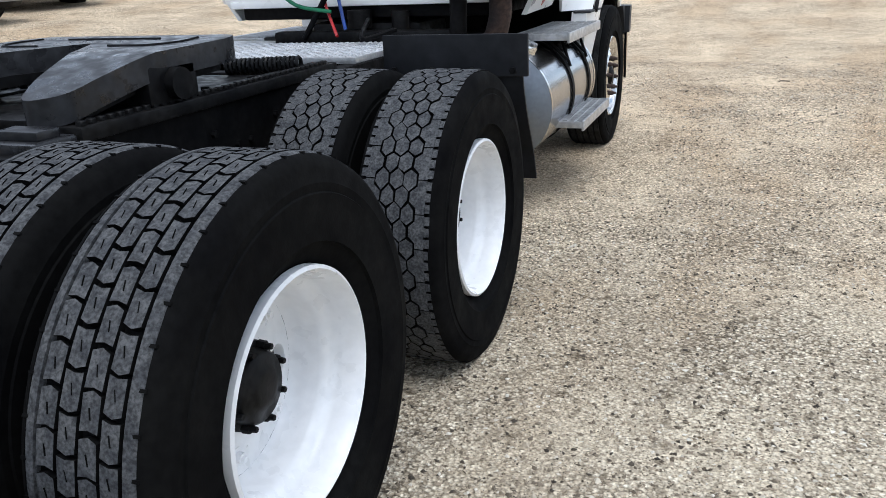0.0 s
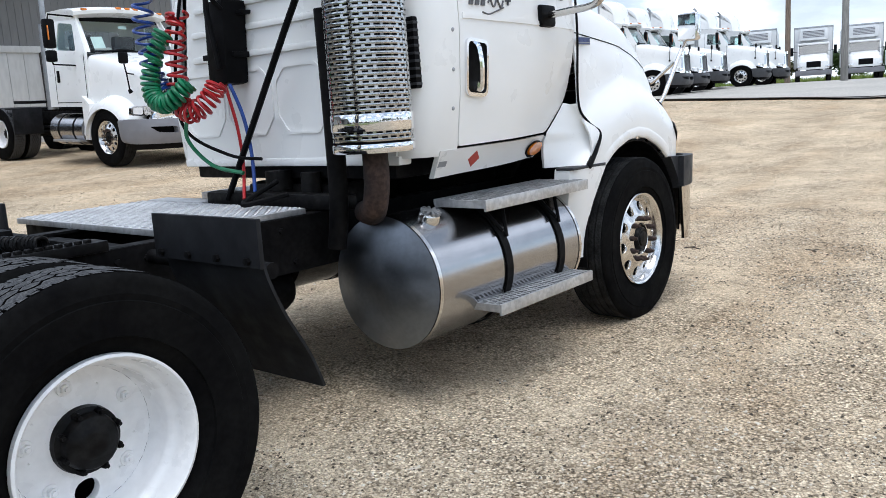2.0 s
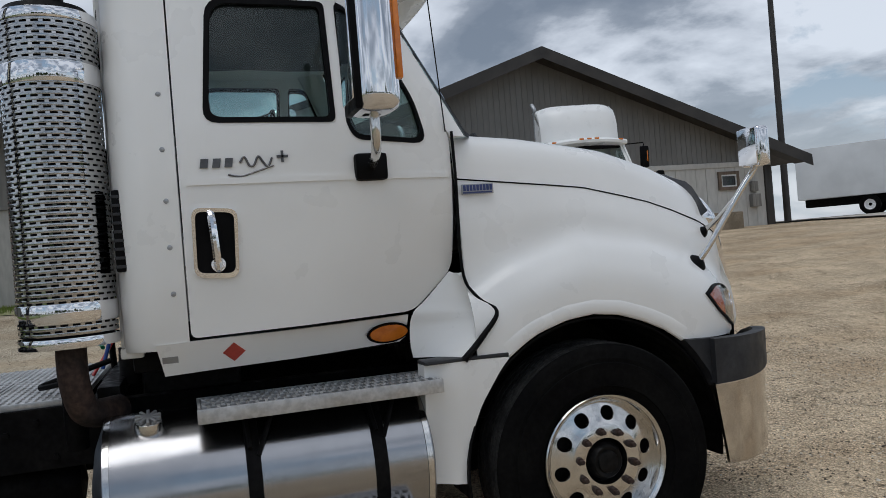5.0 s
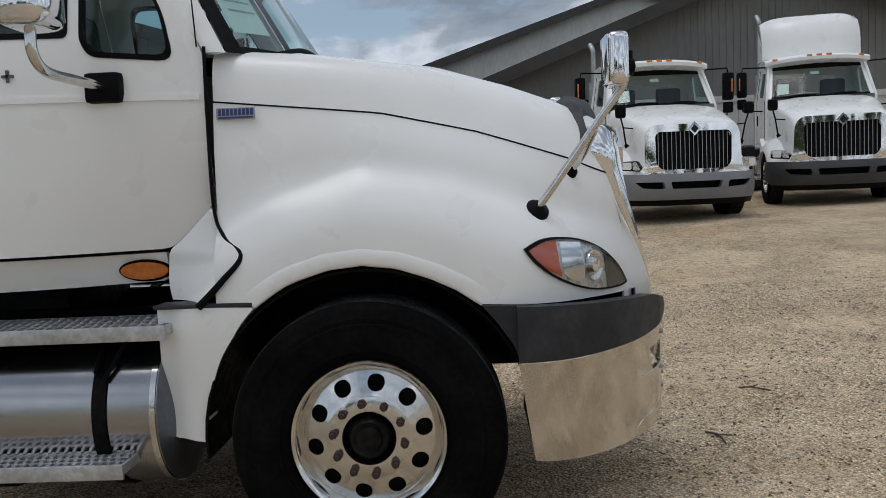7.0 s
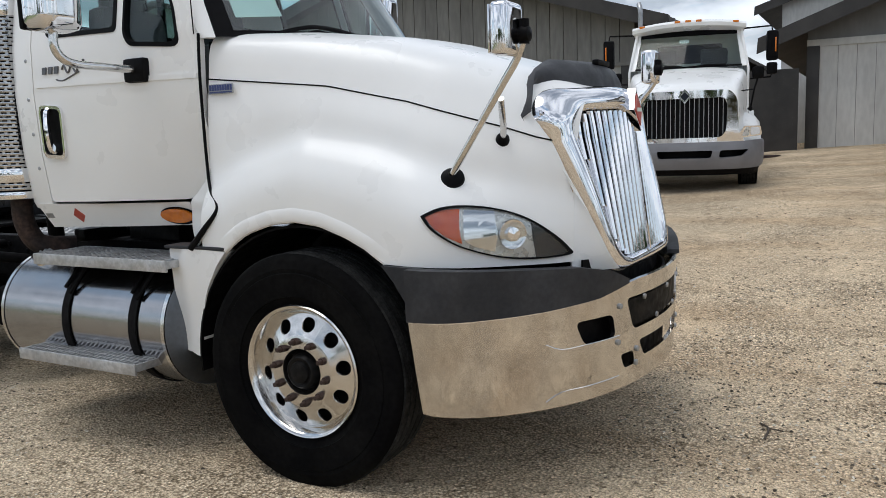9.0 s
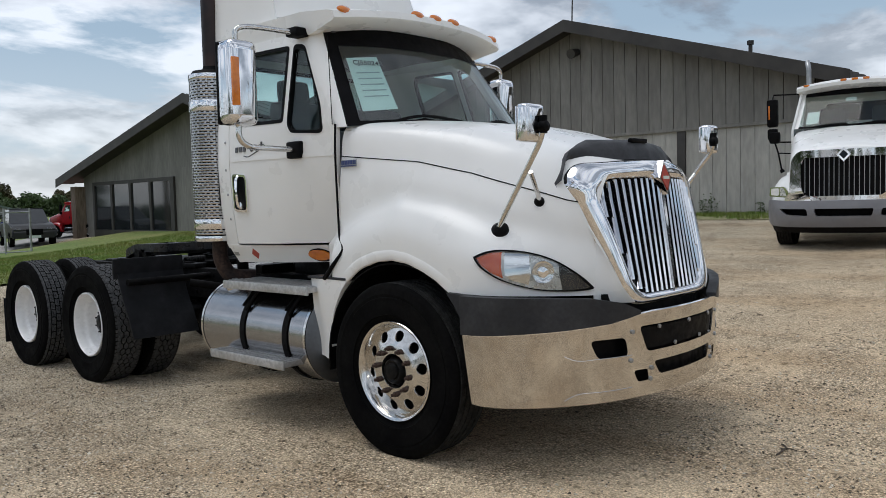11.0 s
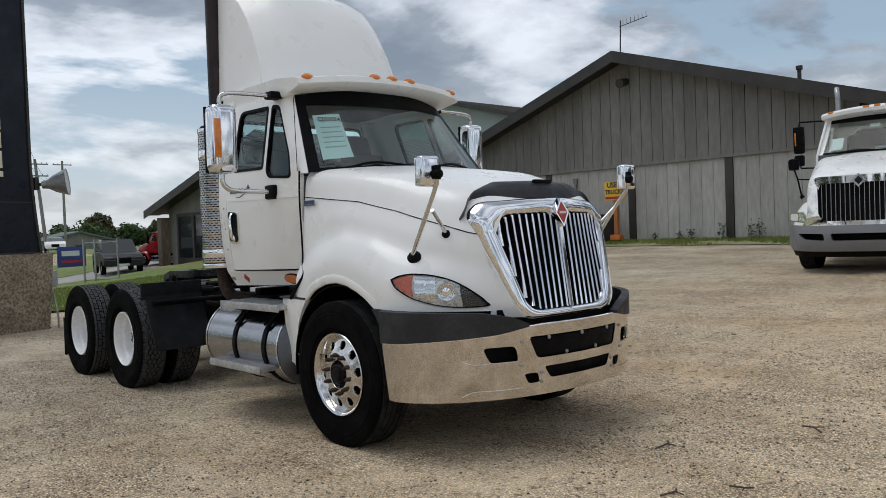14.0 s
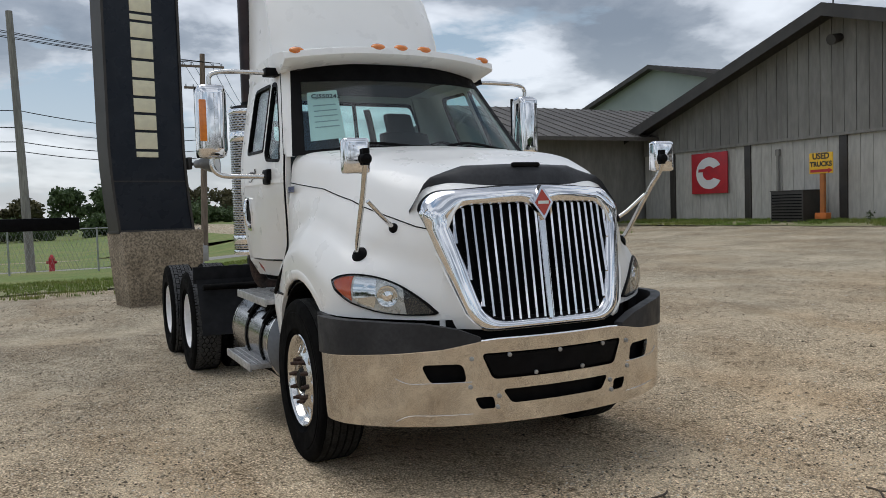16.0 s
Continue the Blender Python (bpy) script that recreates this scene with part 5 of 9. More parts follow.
HEAD = [(0.608, 1.205), (0.67, 1.235), (0.75, 1.24), (0.85, 1.22), (0.94, 1.175), (1.015, 1.105), (1.058, 1.04), (1.066, 1.012), (1.0, 1.005), (0.9, 1.015), (0.8, 1.05), (0.71, 1.1), (0.65, 1.15)]
HEAD = [(p.x, p.y) for p in smooth_pts([(u, v, 0) for u, v in HEAD + HEAD[:1]], 4)][:-1]
hc = Vector((sum(p[0] for p in HEAD) / len(HEAD), sum(p[1] for p in HEAD) / len(HEAD)))
HEAD_IN = [tuple(hc + (Vector(p) - hc) * 0.93) for p in HEAD]
HCU, HCV = [0.65, 0.7, 0.75, 0.8, 0.85, 0.9, 0.94, 0.97, 1.0, 1.03, 1.05], [1.05, 1.1, 1.15, 1.2]
for s in (1, -1):
    hp = head_put(s)
    hl = part("headlight", B((plate, HEAD, [HEAD_IN], hp, -0.02, 0.012, HCU, HCV)), DARK, truck, "clear swept headlight with amber turn signal")
    part("headlight_bowl", B((plate, HEAD_IN, [], hp, -0.004, 0.001, HCU, HCV)), BOWL, hl)
    part("turn_signal", B((plate, [(0.625, 1.2), (0.68, 1.226), (0.735, 1.228), (0.745, 1.15), (0.755, 1.09), (0.7, 1.12), (0.66, 1.155)], [], hp, 0.001, 0.006, HCU, HCV)), mat("orange_signal_lens", (0.62, 0.1, 0.02), 0.2, vary=(0.5, 0.07, 0.015), scale=25, coat=0.6) if s > 0 else MATS.get("orange_signal_lens", AMBER), hl, "red-orange turn signal")
    part("reflector", B((plate, [(0.75, 1.222), (0.84, 1.212), (0.86, 1.12), (0.85, 1.05), (0.79, 1.075), (0.762, 1.1)], [], hp, 0.001, 0.005, HCU, HCV)), CHROME, hl, "chrome reflector")
    part("headlight_bezel", B((plate, [q for q in HEAD_IN if q[0] > 0.945], [], hp, 0.001, 0.004, HCU, HCV)), PLASTIC, hl, "dark grey inner bezel")
    cx = hp(0.9, 1.115, 0.004)
    d = Vector(hp(0.9, 1.115, 0.1)) - Vector(hp(0.9, 1.115, 0.0))
    part("lamp", B((lathe, [(0.062, 0.0), (0.06, 0.008), (0.05, 0.004), (0.03, 0.002), (0.028, 0.012), (0.0, 0.016)], cx, d, 24)), CHROME, hl, "round lamp")
    lens = part("lens", B((plate, HEAD_IN, [], hp, 0.013, 0.016, HCU, HCV)), CLEAR, hl, "clear lens")
    lens.visible_shadow = False

# flat lip pressed round the wheel arches
for s in (1, -1):
    rows = []
    for y in np.linspace(-0.41, 0.44, 36):
        zb = interp(y, *H_BOT_Z)
        d = Vector((y, zb - 0.515)).normalized()
        row = []
        for r, off in ((0.0, 0.002), (0.004, 0.004), (0.044, 0.005), (0.056, 0.0006)):
            yy, zz = y + d.x * r, zb + d.y * r
            row.append((s * (flank(yy, zz) + off * min(1.0, (y + 0.41) / 0.08 + 0.15, (0.44 - y) / 0.12 + 0.15)), yy, zz))
        rows.append(row)
    part("arch_flange", B((rings, rows, False)), WHITE, hood, "", 60)

# bumper: stainless wrap below, grey plastic cap above
PLAN = smooth_pts([(1.1, 0.575, 0), (1.1, 0.67, 0), (1.07, 0.79, 0), (0.985, 0.915, 0), (0.845, 1.045, 0), (0.65, 1.162, 0), (0.42, 1.24, 0), (0.2, 1.278, 0), (0.0, 1.29, 0)], 6)
PLAN = PLAN + [Vector((-p.x, p.y, 0)) for p in reversed(PLAN[:-1])]
ARC = [0.0]
for a, b in zip(PLAN, PLAN[1:]):
    ARC.append(ARC[-1] + (b - a).length)
LEN = ARC[-1]
PX, PY = [p.x for p in PLAN], [p.y for p in PLAN]


def bump_put(grow=0.0):
    def f(u, v, a):
        u = max(0.0, min(LEN, u))
        x, y = interp(u, ARC, PX), interp(u, ARC, PY)
        x2, y2 = interp(min(LEN, u + 0.01), ARC, PX), interp(min(LEN, u + 0.01), ARC, PY)
        x1, y1 = interp(max(0, u - 0.01), ARC, PX), interp(max(0, u - 0.01), ARC, PY)
        t = Vector((x2 - x1, y2 - y1)).normalized()
        n = Vector((-t.y, t.x))
        if n.x * x + n.y * (y - 0.3) < 0:
            n = -n
        g = a + grow + 0.02 * max(0, (v - 0.42)) - 0.03 * max(0.0, 0.47 - v)
        return (x + n.x * g, y + n.y * g, v)
    return f


def u_of(x):
    """Arc length at which the bumper's plan passes x."""
    return float(np.interp(-x, [-v for v in PX], ARC))


CUTS = [LEN * k / 44 for k in range(1, 44)]
top_line = [(0.0, 0.785), (0.14, 0.79), (0.3, 0.8), (0.55, 0.812), (0.8, 0.83), (1.0, 0.865), (1.1, 0.872)]
outl = [(0.05, 0.415), (0.1, 0.41), (LEN - 0.1, 0.41), (LEN - 0.05, 0.415)] + [(LEN - u, z) for u, z in top_line] + [(u, z) for u, z in reversed(top_line)]


def slot(x0, x1, z0, z1, r, in0=0.0, in1=0.0):
    """A slot from x0 to x1; its lower ends lie further in by in0 and in1."""
    a, b = u_of(x1), u_of(x0)
    return rounded([(a + in1, z0), (b - in0, z0), (b, z1), (a, z1)], r, 4)


holes = [slot(0.545, 0.745, 0.645, 0.75, 0.035, -0.02, 0.05), slot(-0.745, -0.545, 0.645, 0.75, 0.035, 0.05, -0.02), slot(-0.45, 0.45, 0.655, 0.8, 0.03, 0.06, 0.06), slot(-0.34, 0.34, 0.515, 0.595, 0.025, 0.05, 0.05),
         slot(0.39, 0.49, 0.495, 0.56, 0.02, -0.01, 0.03), slot(-0.49, -0.39, 0.495, 0.56, 0.02, 0.03, -0.01)]
bumper = part("bumper", B((plate, outl, holes, bump_put(), 0.0, 0.02, CUTS, (0.47, 0.6, 0.7))), STAINLESS, truck, "polished stainless steel bumper with slots", 30)
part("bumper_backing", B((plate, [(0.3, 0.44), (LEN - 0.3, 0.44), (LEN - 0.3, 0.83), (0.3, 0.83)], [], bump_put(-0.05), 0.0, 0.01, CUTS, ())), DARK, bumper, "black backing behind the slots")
part("slot_plate", B((plate, slot(-0.435, 0.435, 0.668, 0.787, 0.02, 0.06, 0.06), [], bump_put(0.002), 0.0, 0.008, CUTS, ())), DARK, bumper, "black plate bolted over the centre slot")
bolt = mesh_of("bolt", B((lathe, [(0.013, 0.0), (0.012, 0.008), (0.0, 0.01)], (0, 0, 0), (0, 0, 1), 10)), GALV)
for xx, zz in ((0.5, 0.775), (-0.5, 0.775), (0.51, 0.62), (-0.51, 0.62), (0.36, 0.56), (-0.36, 0.56), (0.37, 0.5), (-0.37, 0.5), (0.3, 0.785), (-0.3, 0.785), (0.0, 0.785), (0.15, 0.674), (-0.15, 0.674)):
    p = Vector(bump_put()(u_of(xx), zz, 0.02))
    q = Vector(bump_put()(u_of(xx), zz, 0.12))
    again("bolt", bolt, bumper, look(p, p - (q - p)))
for s in (1, -1):
    for z0, bend in ((0.648, 1), (0.47, -1)):
        line = [Vector(bump_put()(u_of(s * x), z0 + (0.03 if x > 0.8 else 0.0) * bend, 0.019)) for x in (0.86, 0.8, 0.7, 0.6, 0.5)]
        part("bumper_crease", B((tube, smooth_pts(line, 3), 0.0032, 6)), STAINLESS, bumper)
lip = [Vector(bump_put()(u, z + 0.002, 0.014)) for u, z in [(LEN * k / 90, interp(min(LEN * k / 90, LEN - LEN * k / 90), [q[0] for q in top_line], [q[1] for q in top_line])) for k in range(91)]]
part("bumper_edge", B((tube, lip, 0.008, 6)), CHROME, bumper, "bright rolled top edge")
capt = [(0.0, 1.0), (0.2, 0.998), (0.45, 0.99), (0.7, 0.975), (0.88, 0.94), (1.0, 0.89)]
for s in (0, 1):
    fl = (lambda u: LEN - u) if s else (lambda u: u)
    lp = [(fl(-0.0), 0.79), (fl(0.14), 0.795), (fl(0.3), 0.805), (fl(0.55), 0.817), (fl(0.8), 0.835), (fl(1.0), 0.87)] + [(fl(u), z) for u, z in reversed(capt)]
    part("bumper_cap", B((plate, lp, [], bump_put(0.004), -0.03, 0.03, CUTS, (0.88, 0.93))), PLASTIC, truck, "grey plastic bumper corner cap", 30)
# cap's hind tail below the arch
pair("bumper_tail", B((prism, [(0.445, 1.005), (0.62, 1.0), (0.61, 0.79), (0.585, 0.775), (0.56, 0.85), (0.5, 0.94)], lambda y, z, a: (a, y, z), 1.02, 1.108)), PLASTIC, truck)
# a black sheet put in the gap below the grille as its shade
part("nose_shadow_panel", B((plate, [(u_of(0.62), 0.83), (u_of(-0.62), 0.83), (u_of(-0.62), 0.98), (u_of(0.62), 0.98)], [], bump_put(-0.09), 0.0, 0.01, CUTS, ())), DARK, truck, "black sheet standing in for the shade below the grille")

# hood mirrors on tripods, and door mirrors
for s in (1, -1):
    hm = part("hood_mirror", B((box, s * 1.025 - 0.075, s * 1.025 + 0.075, 0.94, 1.015, 1.795, 1.99, 0.025, 3)), CHROME, truck, "chrome hood mirror on a tripod of rods")
    part("mirror_glass", B((box, s * 1.025 - 0.065, s * 1.025 + 0.065, 0.933, 0.94, 1.805, 1.98, 0.003)), CHROME, hm)
    part("mirror_joint", B((lathe, [(0.0, -0.03), (0.026, -0.022), (0.034, 0.0), (0.026, 0.022), (0.0, 0.03)], (s * 0.985, 1.03, 1.875), (0, 1, 0), 16), (cyl, (s * 0.985, 1.03, 1.84), (s * 0.985, 1.03, 1.93), 0.02)), DARK, hm)
    fx, gx2 = flank(0.675, 1.345) - 0.004, flank(0.832, 1.495) - 0.004
    part("mirror_rod", B((tube, smooth_pts([(s * (fx + 0.012), 0.685, 1.36), (s * (fx + 0.03), 0.745, 1.44), (s * 0.97, 0.925, 1.69), (s * 0.985, 1.0, 1.79), (s * 0.985, 1.03, 1.87)], 5), 0.015, 10)), ALU_WHEEL, hm, "polished steel rod")
    part("mirror_rod", B((tube, smooth_pts([(s * (gx2 + 0.01), 0.84, 1.503), (s * (gx2 + 0.07), 0.87, 1.55), (s * 0.94, 0.91, 1.65)], 5), 0.013, 10)), ALU_WHEEL, hm, "polished steel rod")
    for px, py, pz, r in ((fx, 0.675, 1.345, 0.052), (gx2, 0.832, 1.495, 0.03)):
        bm = B((lathe, [(r, -0.012), (r * 0.96, 0.006), (r * 0.6, 0.022), (r * 0.34, 0.032), (r * 0.2, 0.034)], (s * px, py, pz), (s * 0.72, 0.3, 0.62), 20))
        part("mirror_foot", bm, DARK, hm, "black rubber foot")
    # door mirror
    dm = part("door_mirror", B((box, s * 1.41 - 0.105, s * 1.41 + 0.105, -1.1, -0.92, 2.02, 2.56, 0.07, 4)), CHROME, truck, "tall chrome door mirror")
    part("mirror_glass", B((box, s * 1.41 - 0.09, s * 1.41 + 0.09, -1.107, -1.099, 2.07, 2.52, 0.003)), CHROME, dm)
    part("mirror_back", B((box, s * 1.41 - 0.1, s * 1.41 + 0.1, -1.1, -1.07, 2.03, 2.55, 0.014)), DARK, dm)
    if s > 0:
        part("mirror_marker", B((box, s * 1.41 + s * 0.07 - 0.025, s * 1.41 + s * 0.07 + 0.025, -0.935, -0.912, 2.14, 2.44, 0.008)), AMBER, dm, "amber marker strip")
    part("mirror_arm", B((tube, smooth_pts([(s * 1.41, -1.01, 2.04), (s * 1.41, -1.01, 1.95), (s * 1.35, -1.0, 1.895), (s * 1.2, -0.975, 1.885), (s * 1.06, -0.95, 1.88)], 6), 0.019, 10)), ALU_WHEEL, dm, "bent polished steel mirror arm")
    part("mirror_arm", B((tube, smooth_pts([(s * 1.41, -1.01, 2.54), (s * 1.41, -1.01, 2.62), (s * 1.34, -1.0, 2.655), (s * 1.15, -0.98, 2.66), (s * 0.98, -0.96, 2.655)], 6), 0.017, 10)), ALU_WHEEL, dm, "bent polished steel mirror arm")
    part("mirror_mount", B((box, min(s * 1.0, s * 1.06), max(s * 1.0, s * 1.06), -1.02, -0.88, 1.82, 1.935, 0.02)), DARK, dm, "black mirror mount")
    part("mirror_mount", B((box, min(s * 0.92, s * 1.03), max(s * 0.92, s * 1.03), -1.02, -0.9, 2.63, 2.69, 0.015)), DARK, dm)
# engine badge on the hood's flank
eb = part("engine_badge", B((box, 0.984, 0.99, -0.543, -0.393, 1.742, 1.787, 0.002)), GALV, truck, "small engine badge with blue lettering")
for k in range(9):
    part("badge_block", B((box, 0.99, 0.9915, -0.535 + 0.0155 * k, -0.523 + 0.0155 * k, 1.757, 1.783)), DECAL_BLUE, eb)
part("badge_line", B((box, 0.99, 0.9915, -0.536, -0.4, 1.746, 1.753)), DECAL_BLUE, eb)

# fuel tank, steps
TX, TZ, TR = 0.795, 0.615, 0.325
for s in (1, -1):
    tk = part("fuel_tank", B((lathe, [(TR, 0.0), (TR, 1.27)], (s * TX, -2.07, TZ), (0, 1, 0), 56)), TANK, truck, "brushed aluminium cylindrical fuel tank")
    part("tank_end", B((lathe, [(0.0, -0.062), (0.12, -0.058), (0.22, -0.04), (0.285, -0.015), (TR, 0.0)], (s * TX, -2.07, TZ), (0, 1, 0), 56)), TANK_END, tk, "dull domed tank end")
    part("tank_end", B((lathe, [(TR, 0.0), (0.285, 0.015), (0.22, 0.035), (0.0, 0.05)], (s * TX, -0.8, TZ), (0, 1, 0), 56)), TANK_END, tk)
    part("tank_seam", B((lathe, [(TR + 0.004, -0.012), (TR + 0.004, 0.01)], (s * TX, -2.055, TZ), (0, 1, 0), 56)), ALU_WHEEL, tk)
    part("tank_seam", B((lathe, [(TR + 0.004, -0.012), (TR + 0.004, 0.01)], (s * TX, -0.815, TZ), (0, 1, 0), 56)), ALU_WHEEL, tk)
    for yy in (-1.52, -1.02):
        part("tank_strap", B((lathe, [(TR + 0.004, -0.028), (TR + 0.01, -0.026), (TR + 0.01, 0.026), (TR + 0.004, 0.028)], (s * TX, yy, TZ), (0, 1, 0), 56)), BLACK, tk, "black tank strap")
        part("step_bracket", B((tube, [(s * 0.96, yy - 0.02, 0.94), (s * 1.1, yy - 0.01, 0.8)], 0.01, 6), (tube, [(s * 1.02, yy + 0.1, 0.945), (s * 1.1, yy + 0.02, 0.77)], 0.01, 6)), BLACK, tk)
        part("step_bracket", B((tube, [(s * 0.95, yy - 0.0, 0.36), (s * 1.12, yy, 0.45)], 0.018, 6)), BLACK, tk)
    cap = part("fuel_cap", B((lathe, [(0.055, -0.02), (0.055, 0.02), (0.05, 0.03), (0.045, 0.032), (0.0, 0.034)], (s * 0.94, -1.9, 0.908), (s * 0.35, 0, 0.94), 20)), ALU_WHEEL, tk, "ribbed fuel cap")
    for k in range(5):
        a = math.pi * k / 5
        part("cap_rib", B((box, -0.05, 0.05, -0.006, 0.006, 0.0, 0.014, 0.003)), GALV, cap).matrix_local = Matrix.Translation((s * 0.953, -1.9, 0.939)) @ Euler((0, s * 0.36, 0)).to_matrix().to_4x4() @ Matrix.Rotation(a, 4, "Z")
    for nm, x0, x1, y0, y1, z1 in (("upper_step", 0.82, 1.14, -1.715, -0.74, 0.977), ("lower_step", 1.03, 1.235, -1.765, -0.89, 0.485)):
        lo, hi = (x0, x1) if s > 0 else (-x1, -x0)
        nrow = 4
        st = part(nm, B((box, (hi - 0.014 if s > 0 else lo), (hi if s > 0 else lo + 0.014), y0, y1, z1 - 0.055, z1 + 0.002, 0.004), (box, (lo if s > 0 else hi - 0.012), (lo + 0.012 if s > 0 else hi), y0, y1, z1 - 0.03, z1, 0.003),
                        (box, lo + 0.003, hi - 0.003, y0 + 0.002, y0 + 0.014, z1 - 0.04, z1 - 0.002, 0.003), (box, lo + 0.003, hi - 0.003, y1 - 0.014, y1 - 0.002, z1 - 0.04, z1 - 0.002, 0.003)), DIAMOND, truck, "perforated aluminium cab step")
        part("step_tray", B((box, lo + 0.013, hi - 0.013, y0 + 0.014, y1 - 0.014, z1 - 0.03, z1 - 0.022)), BLACK, st, "black tray below the grip strips")
        # grip strips, each a comb of punched teeth
        for r in range(nrow):
            xa = lo + 0.016 + (hi - lo - 0.032) * r / nrow
            xb = lo + 0.016 + (hi - lo - 0.032) * (r + 1) / nrow
            bm = bmesh.new()
            nn = 26
            box(bm, xa, xa + 0.016, y0 + 0.016, y1 - 0.016, z1 - 0.012, z1 - 0.001)
            for k in range(nn):
                ya = y0 + 0.02 + (y1 - y0 - 0.04) * (k + (0.5 if r % 2 else 0.0)) / nn
                box(bm, xa + 0.011, xb, ya, ya + 0.012, z1 - 0.01, z1 + 0.003)
            part("grip_strip", bm, DIAMOND, st)

# frame, crossmembers, deck
for s in (1, -1):
    bm = B((box, s * 0.44 - 0.006, s * 0.44 + 0.006, -5.75, 1.0, 0.69, 0.955), (box, min(s * 0.36, s * 0.44), max(s * 0.36, s * 0.44), -5.75, 1.0, 0.945, 0.957), (box, min(s * 0.36, s * 0.44), max(s * 0.36, s * 0.44), -5.75, 1.0, 0.688, 0.7))
    rail = part("frame_rail", bm, BLACK, truck, "black steel frame rail with bolts")
    bl = mesh_of("bolt", B((lathe, [(0.015, 0), (0.014, 0.012), (0.0, 0.014)], (0, 0, 0), (1, 0, 0), 6)), BLACK)
    for k in range(34):
        yy = -5.6 + 0.1 * k + random.uniform(-0.02, 0.02)
        again("bolt", bl, rail, pose(s * 0.446, yy, random.choice((0.74, 0.8, 0.86, 0.9)), 0, 0, 0 if s > 0 else 180))
for yy in (-5.72, -4.4, -3.1, -2.15):
    part("crossmember", B((box, -0.44, 0.44, yy - 0.04, yy + 0.04, 0.72, 0.94, 0.01)), BLACK, truck)
for yy in (DRIVE_Y, REAR_Y):
    part("axle", B((cyl, (-1.0, yy, 0.5), (1.0, yy, 0.5), 0.09), (lathe, [(0.0, -0.2), (0.15, -0.16), (0.21, -0.05), (0.21, 0.05), (0.15, 0.16), (0.0, 0.2)], (0, yy, 0.5), (0, 1, 0), 20)), GREASE, truck)
    for s in (1, -1):
        part("air_spring", B((lathe, [(0.11, 0.0), (0.135, 0.05), (0.135, 0.11), (0.12, 0.14), (0.13, 0.18), (0.1, 0.22)], (s * 0.5, yy - 0.42, 0.45), (0, 0, 1), 20, True, True)), RUBBER, truck, "black air spring")
        part("suspension_arm", B((box, s * 0.5 - 0.05, s * 0.5 + 0.05, yy - 0.5, yy + 0.45, 0.38, 0.46, 0.015)), GREASE, truck)
part("drive_shaft", B((cyl, (0, -3.5, 0.62), (0, -0.9, 0.72), 0.06)), GREASE, truck)
part("air_tank", B((lathe, [(0.0, -0.02), (0.1, 0.0), (0.12, 0.04), (0.12, 0.6), (0.1, 0.64), (0.0, 0.66)], (-0.3, -3.0, 0.62), (1, 0, 0), 24)), BLACK, truck, "black air tank")
part("air_tank", B((lathe, [(0.0, -0.02), (0.1, 0.0), (0.12, 0.04), (0.12, 0.5), (0.1, 0.54), (0.0, 0.56)], (0.24, -2.78, 0.58), (0, 1, 0), 24)), BLACK, truck, "black air tank")
part("air_tank", B((lathe, [(0.0, -0.02), (0.12, 0.0), (0.14, 0.04), (0.14, 0.5), (0.12, 0.54), (0.0, 0.56)], (0.62, -2.9, 0.5), (-1, 0.2, 0), 24)), BLACK, truck, "black air tank")
def tread_plate(name, x0, x1, y0, y1, z, label):
    dk = part(name, B((box, x0, x1, y0, y1, z - 0.03, z, 0.004)), DIAMOND, truck, label)
    bm = bmesh.new()
    nx, ny = int((x1 - x0) / 0.034), int((y1 - y0) / 0.034)
    for i in range(nx):
        for j in range(ny):
            cx, cy = x0 + 0.02 + (x1 - x0 - 0.04) * i / max(1, nx - 1), y0 + 0.02 + (y1 - y0 - 0.04) * j / max(1, ny - 1)
            a = radians(35 if (i + j) % 2 else -35)
            u, v = Vector((math.cos(a), math.sin(a))) * 0.0135, Vector((-math.sin(a), math.cos(a))) * 0.0045
            b4 = [Vector((cx, cy)) + q for q in (u + v, v - u, -u - v, u - v)]
            t4 = [Vector((cx, cy)) + q * 0.6 for q in (u + v, v - u, -u - v, u - v)]
            lo = [bm.verts.new((p.x, p.y, z - 0.0005)) for p in b4]
            hi = [bm.verts.new((p.x, p.y, z + 0.0045)) for p in t4]
            for k in range(4):
                bm.faces.new((lo[k], lo[(k + 1) % 4], hi[(k + 1) % 4], hi[k]))
            bm.faces.new(hi)
    tagged(part("tread_pattern", bm, DIAMOND, dk), "", "", "", "stuff")
    return dk


tread_plate("deck_plate", -0.42, 0.42, -2.62, -2.2, 0.985, "aluminium tread plate deck on the frame")
tread_plate("deck_plate", -0.42, 0.42, -2.95, -2.63, 0.985, "aluminium tread plate deck on the frame")
tread_plate("deck_plate", -1.02, -0.43, -2.95, -2.2, 0.985, "aluminium tread plate over the battery box")
part("battery_box", B((box, -1.05, -0.5, -2.9, -2.1, 0.45, 0.955, 0.02)), BLACK, truck)
part("slim_step", B((box, -1.05, -0.5, -2.16, -2.02, 0.93, 0.985, 0.01)), DIAMOND, truck)

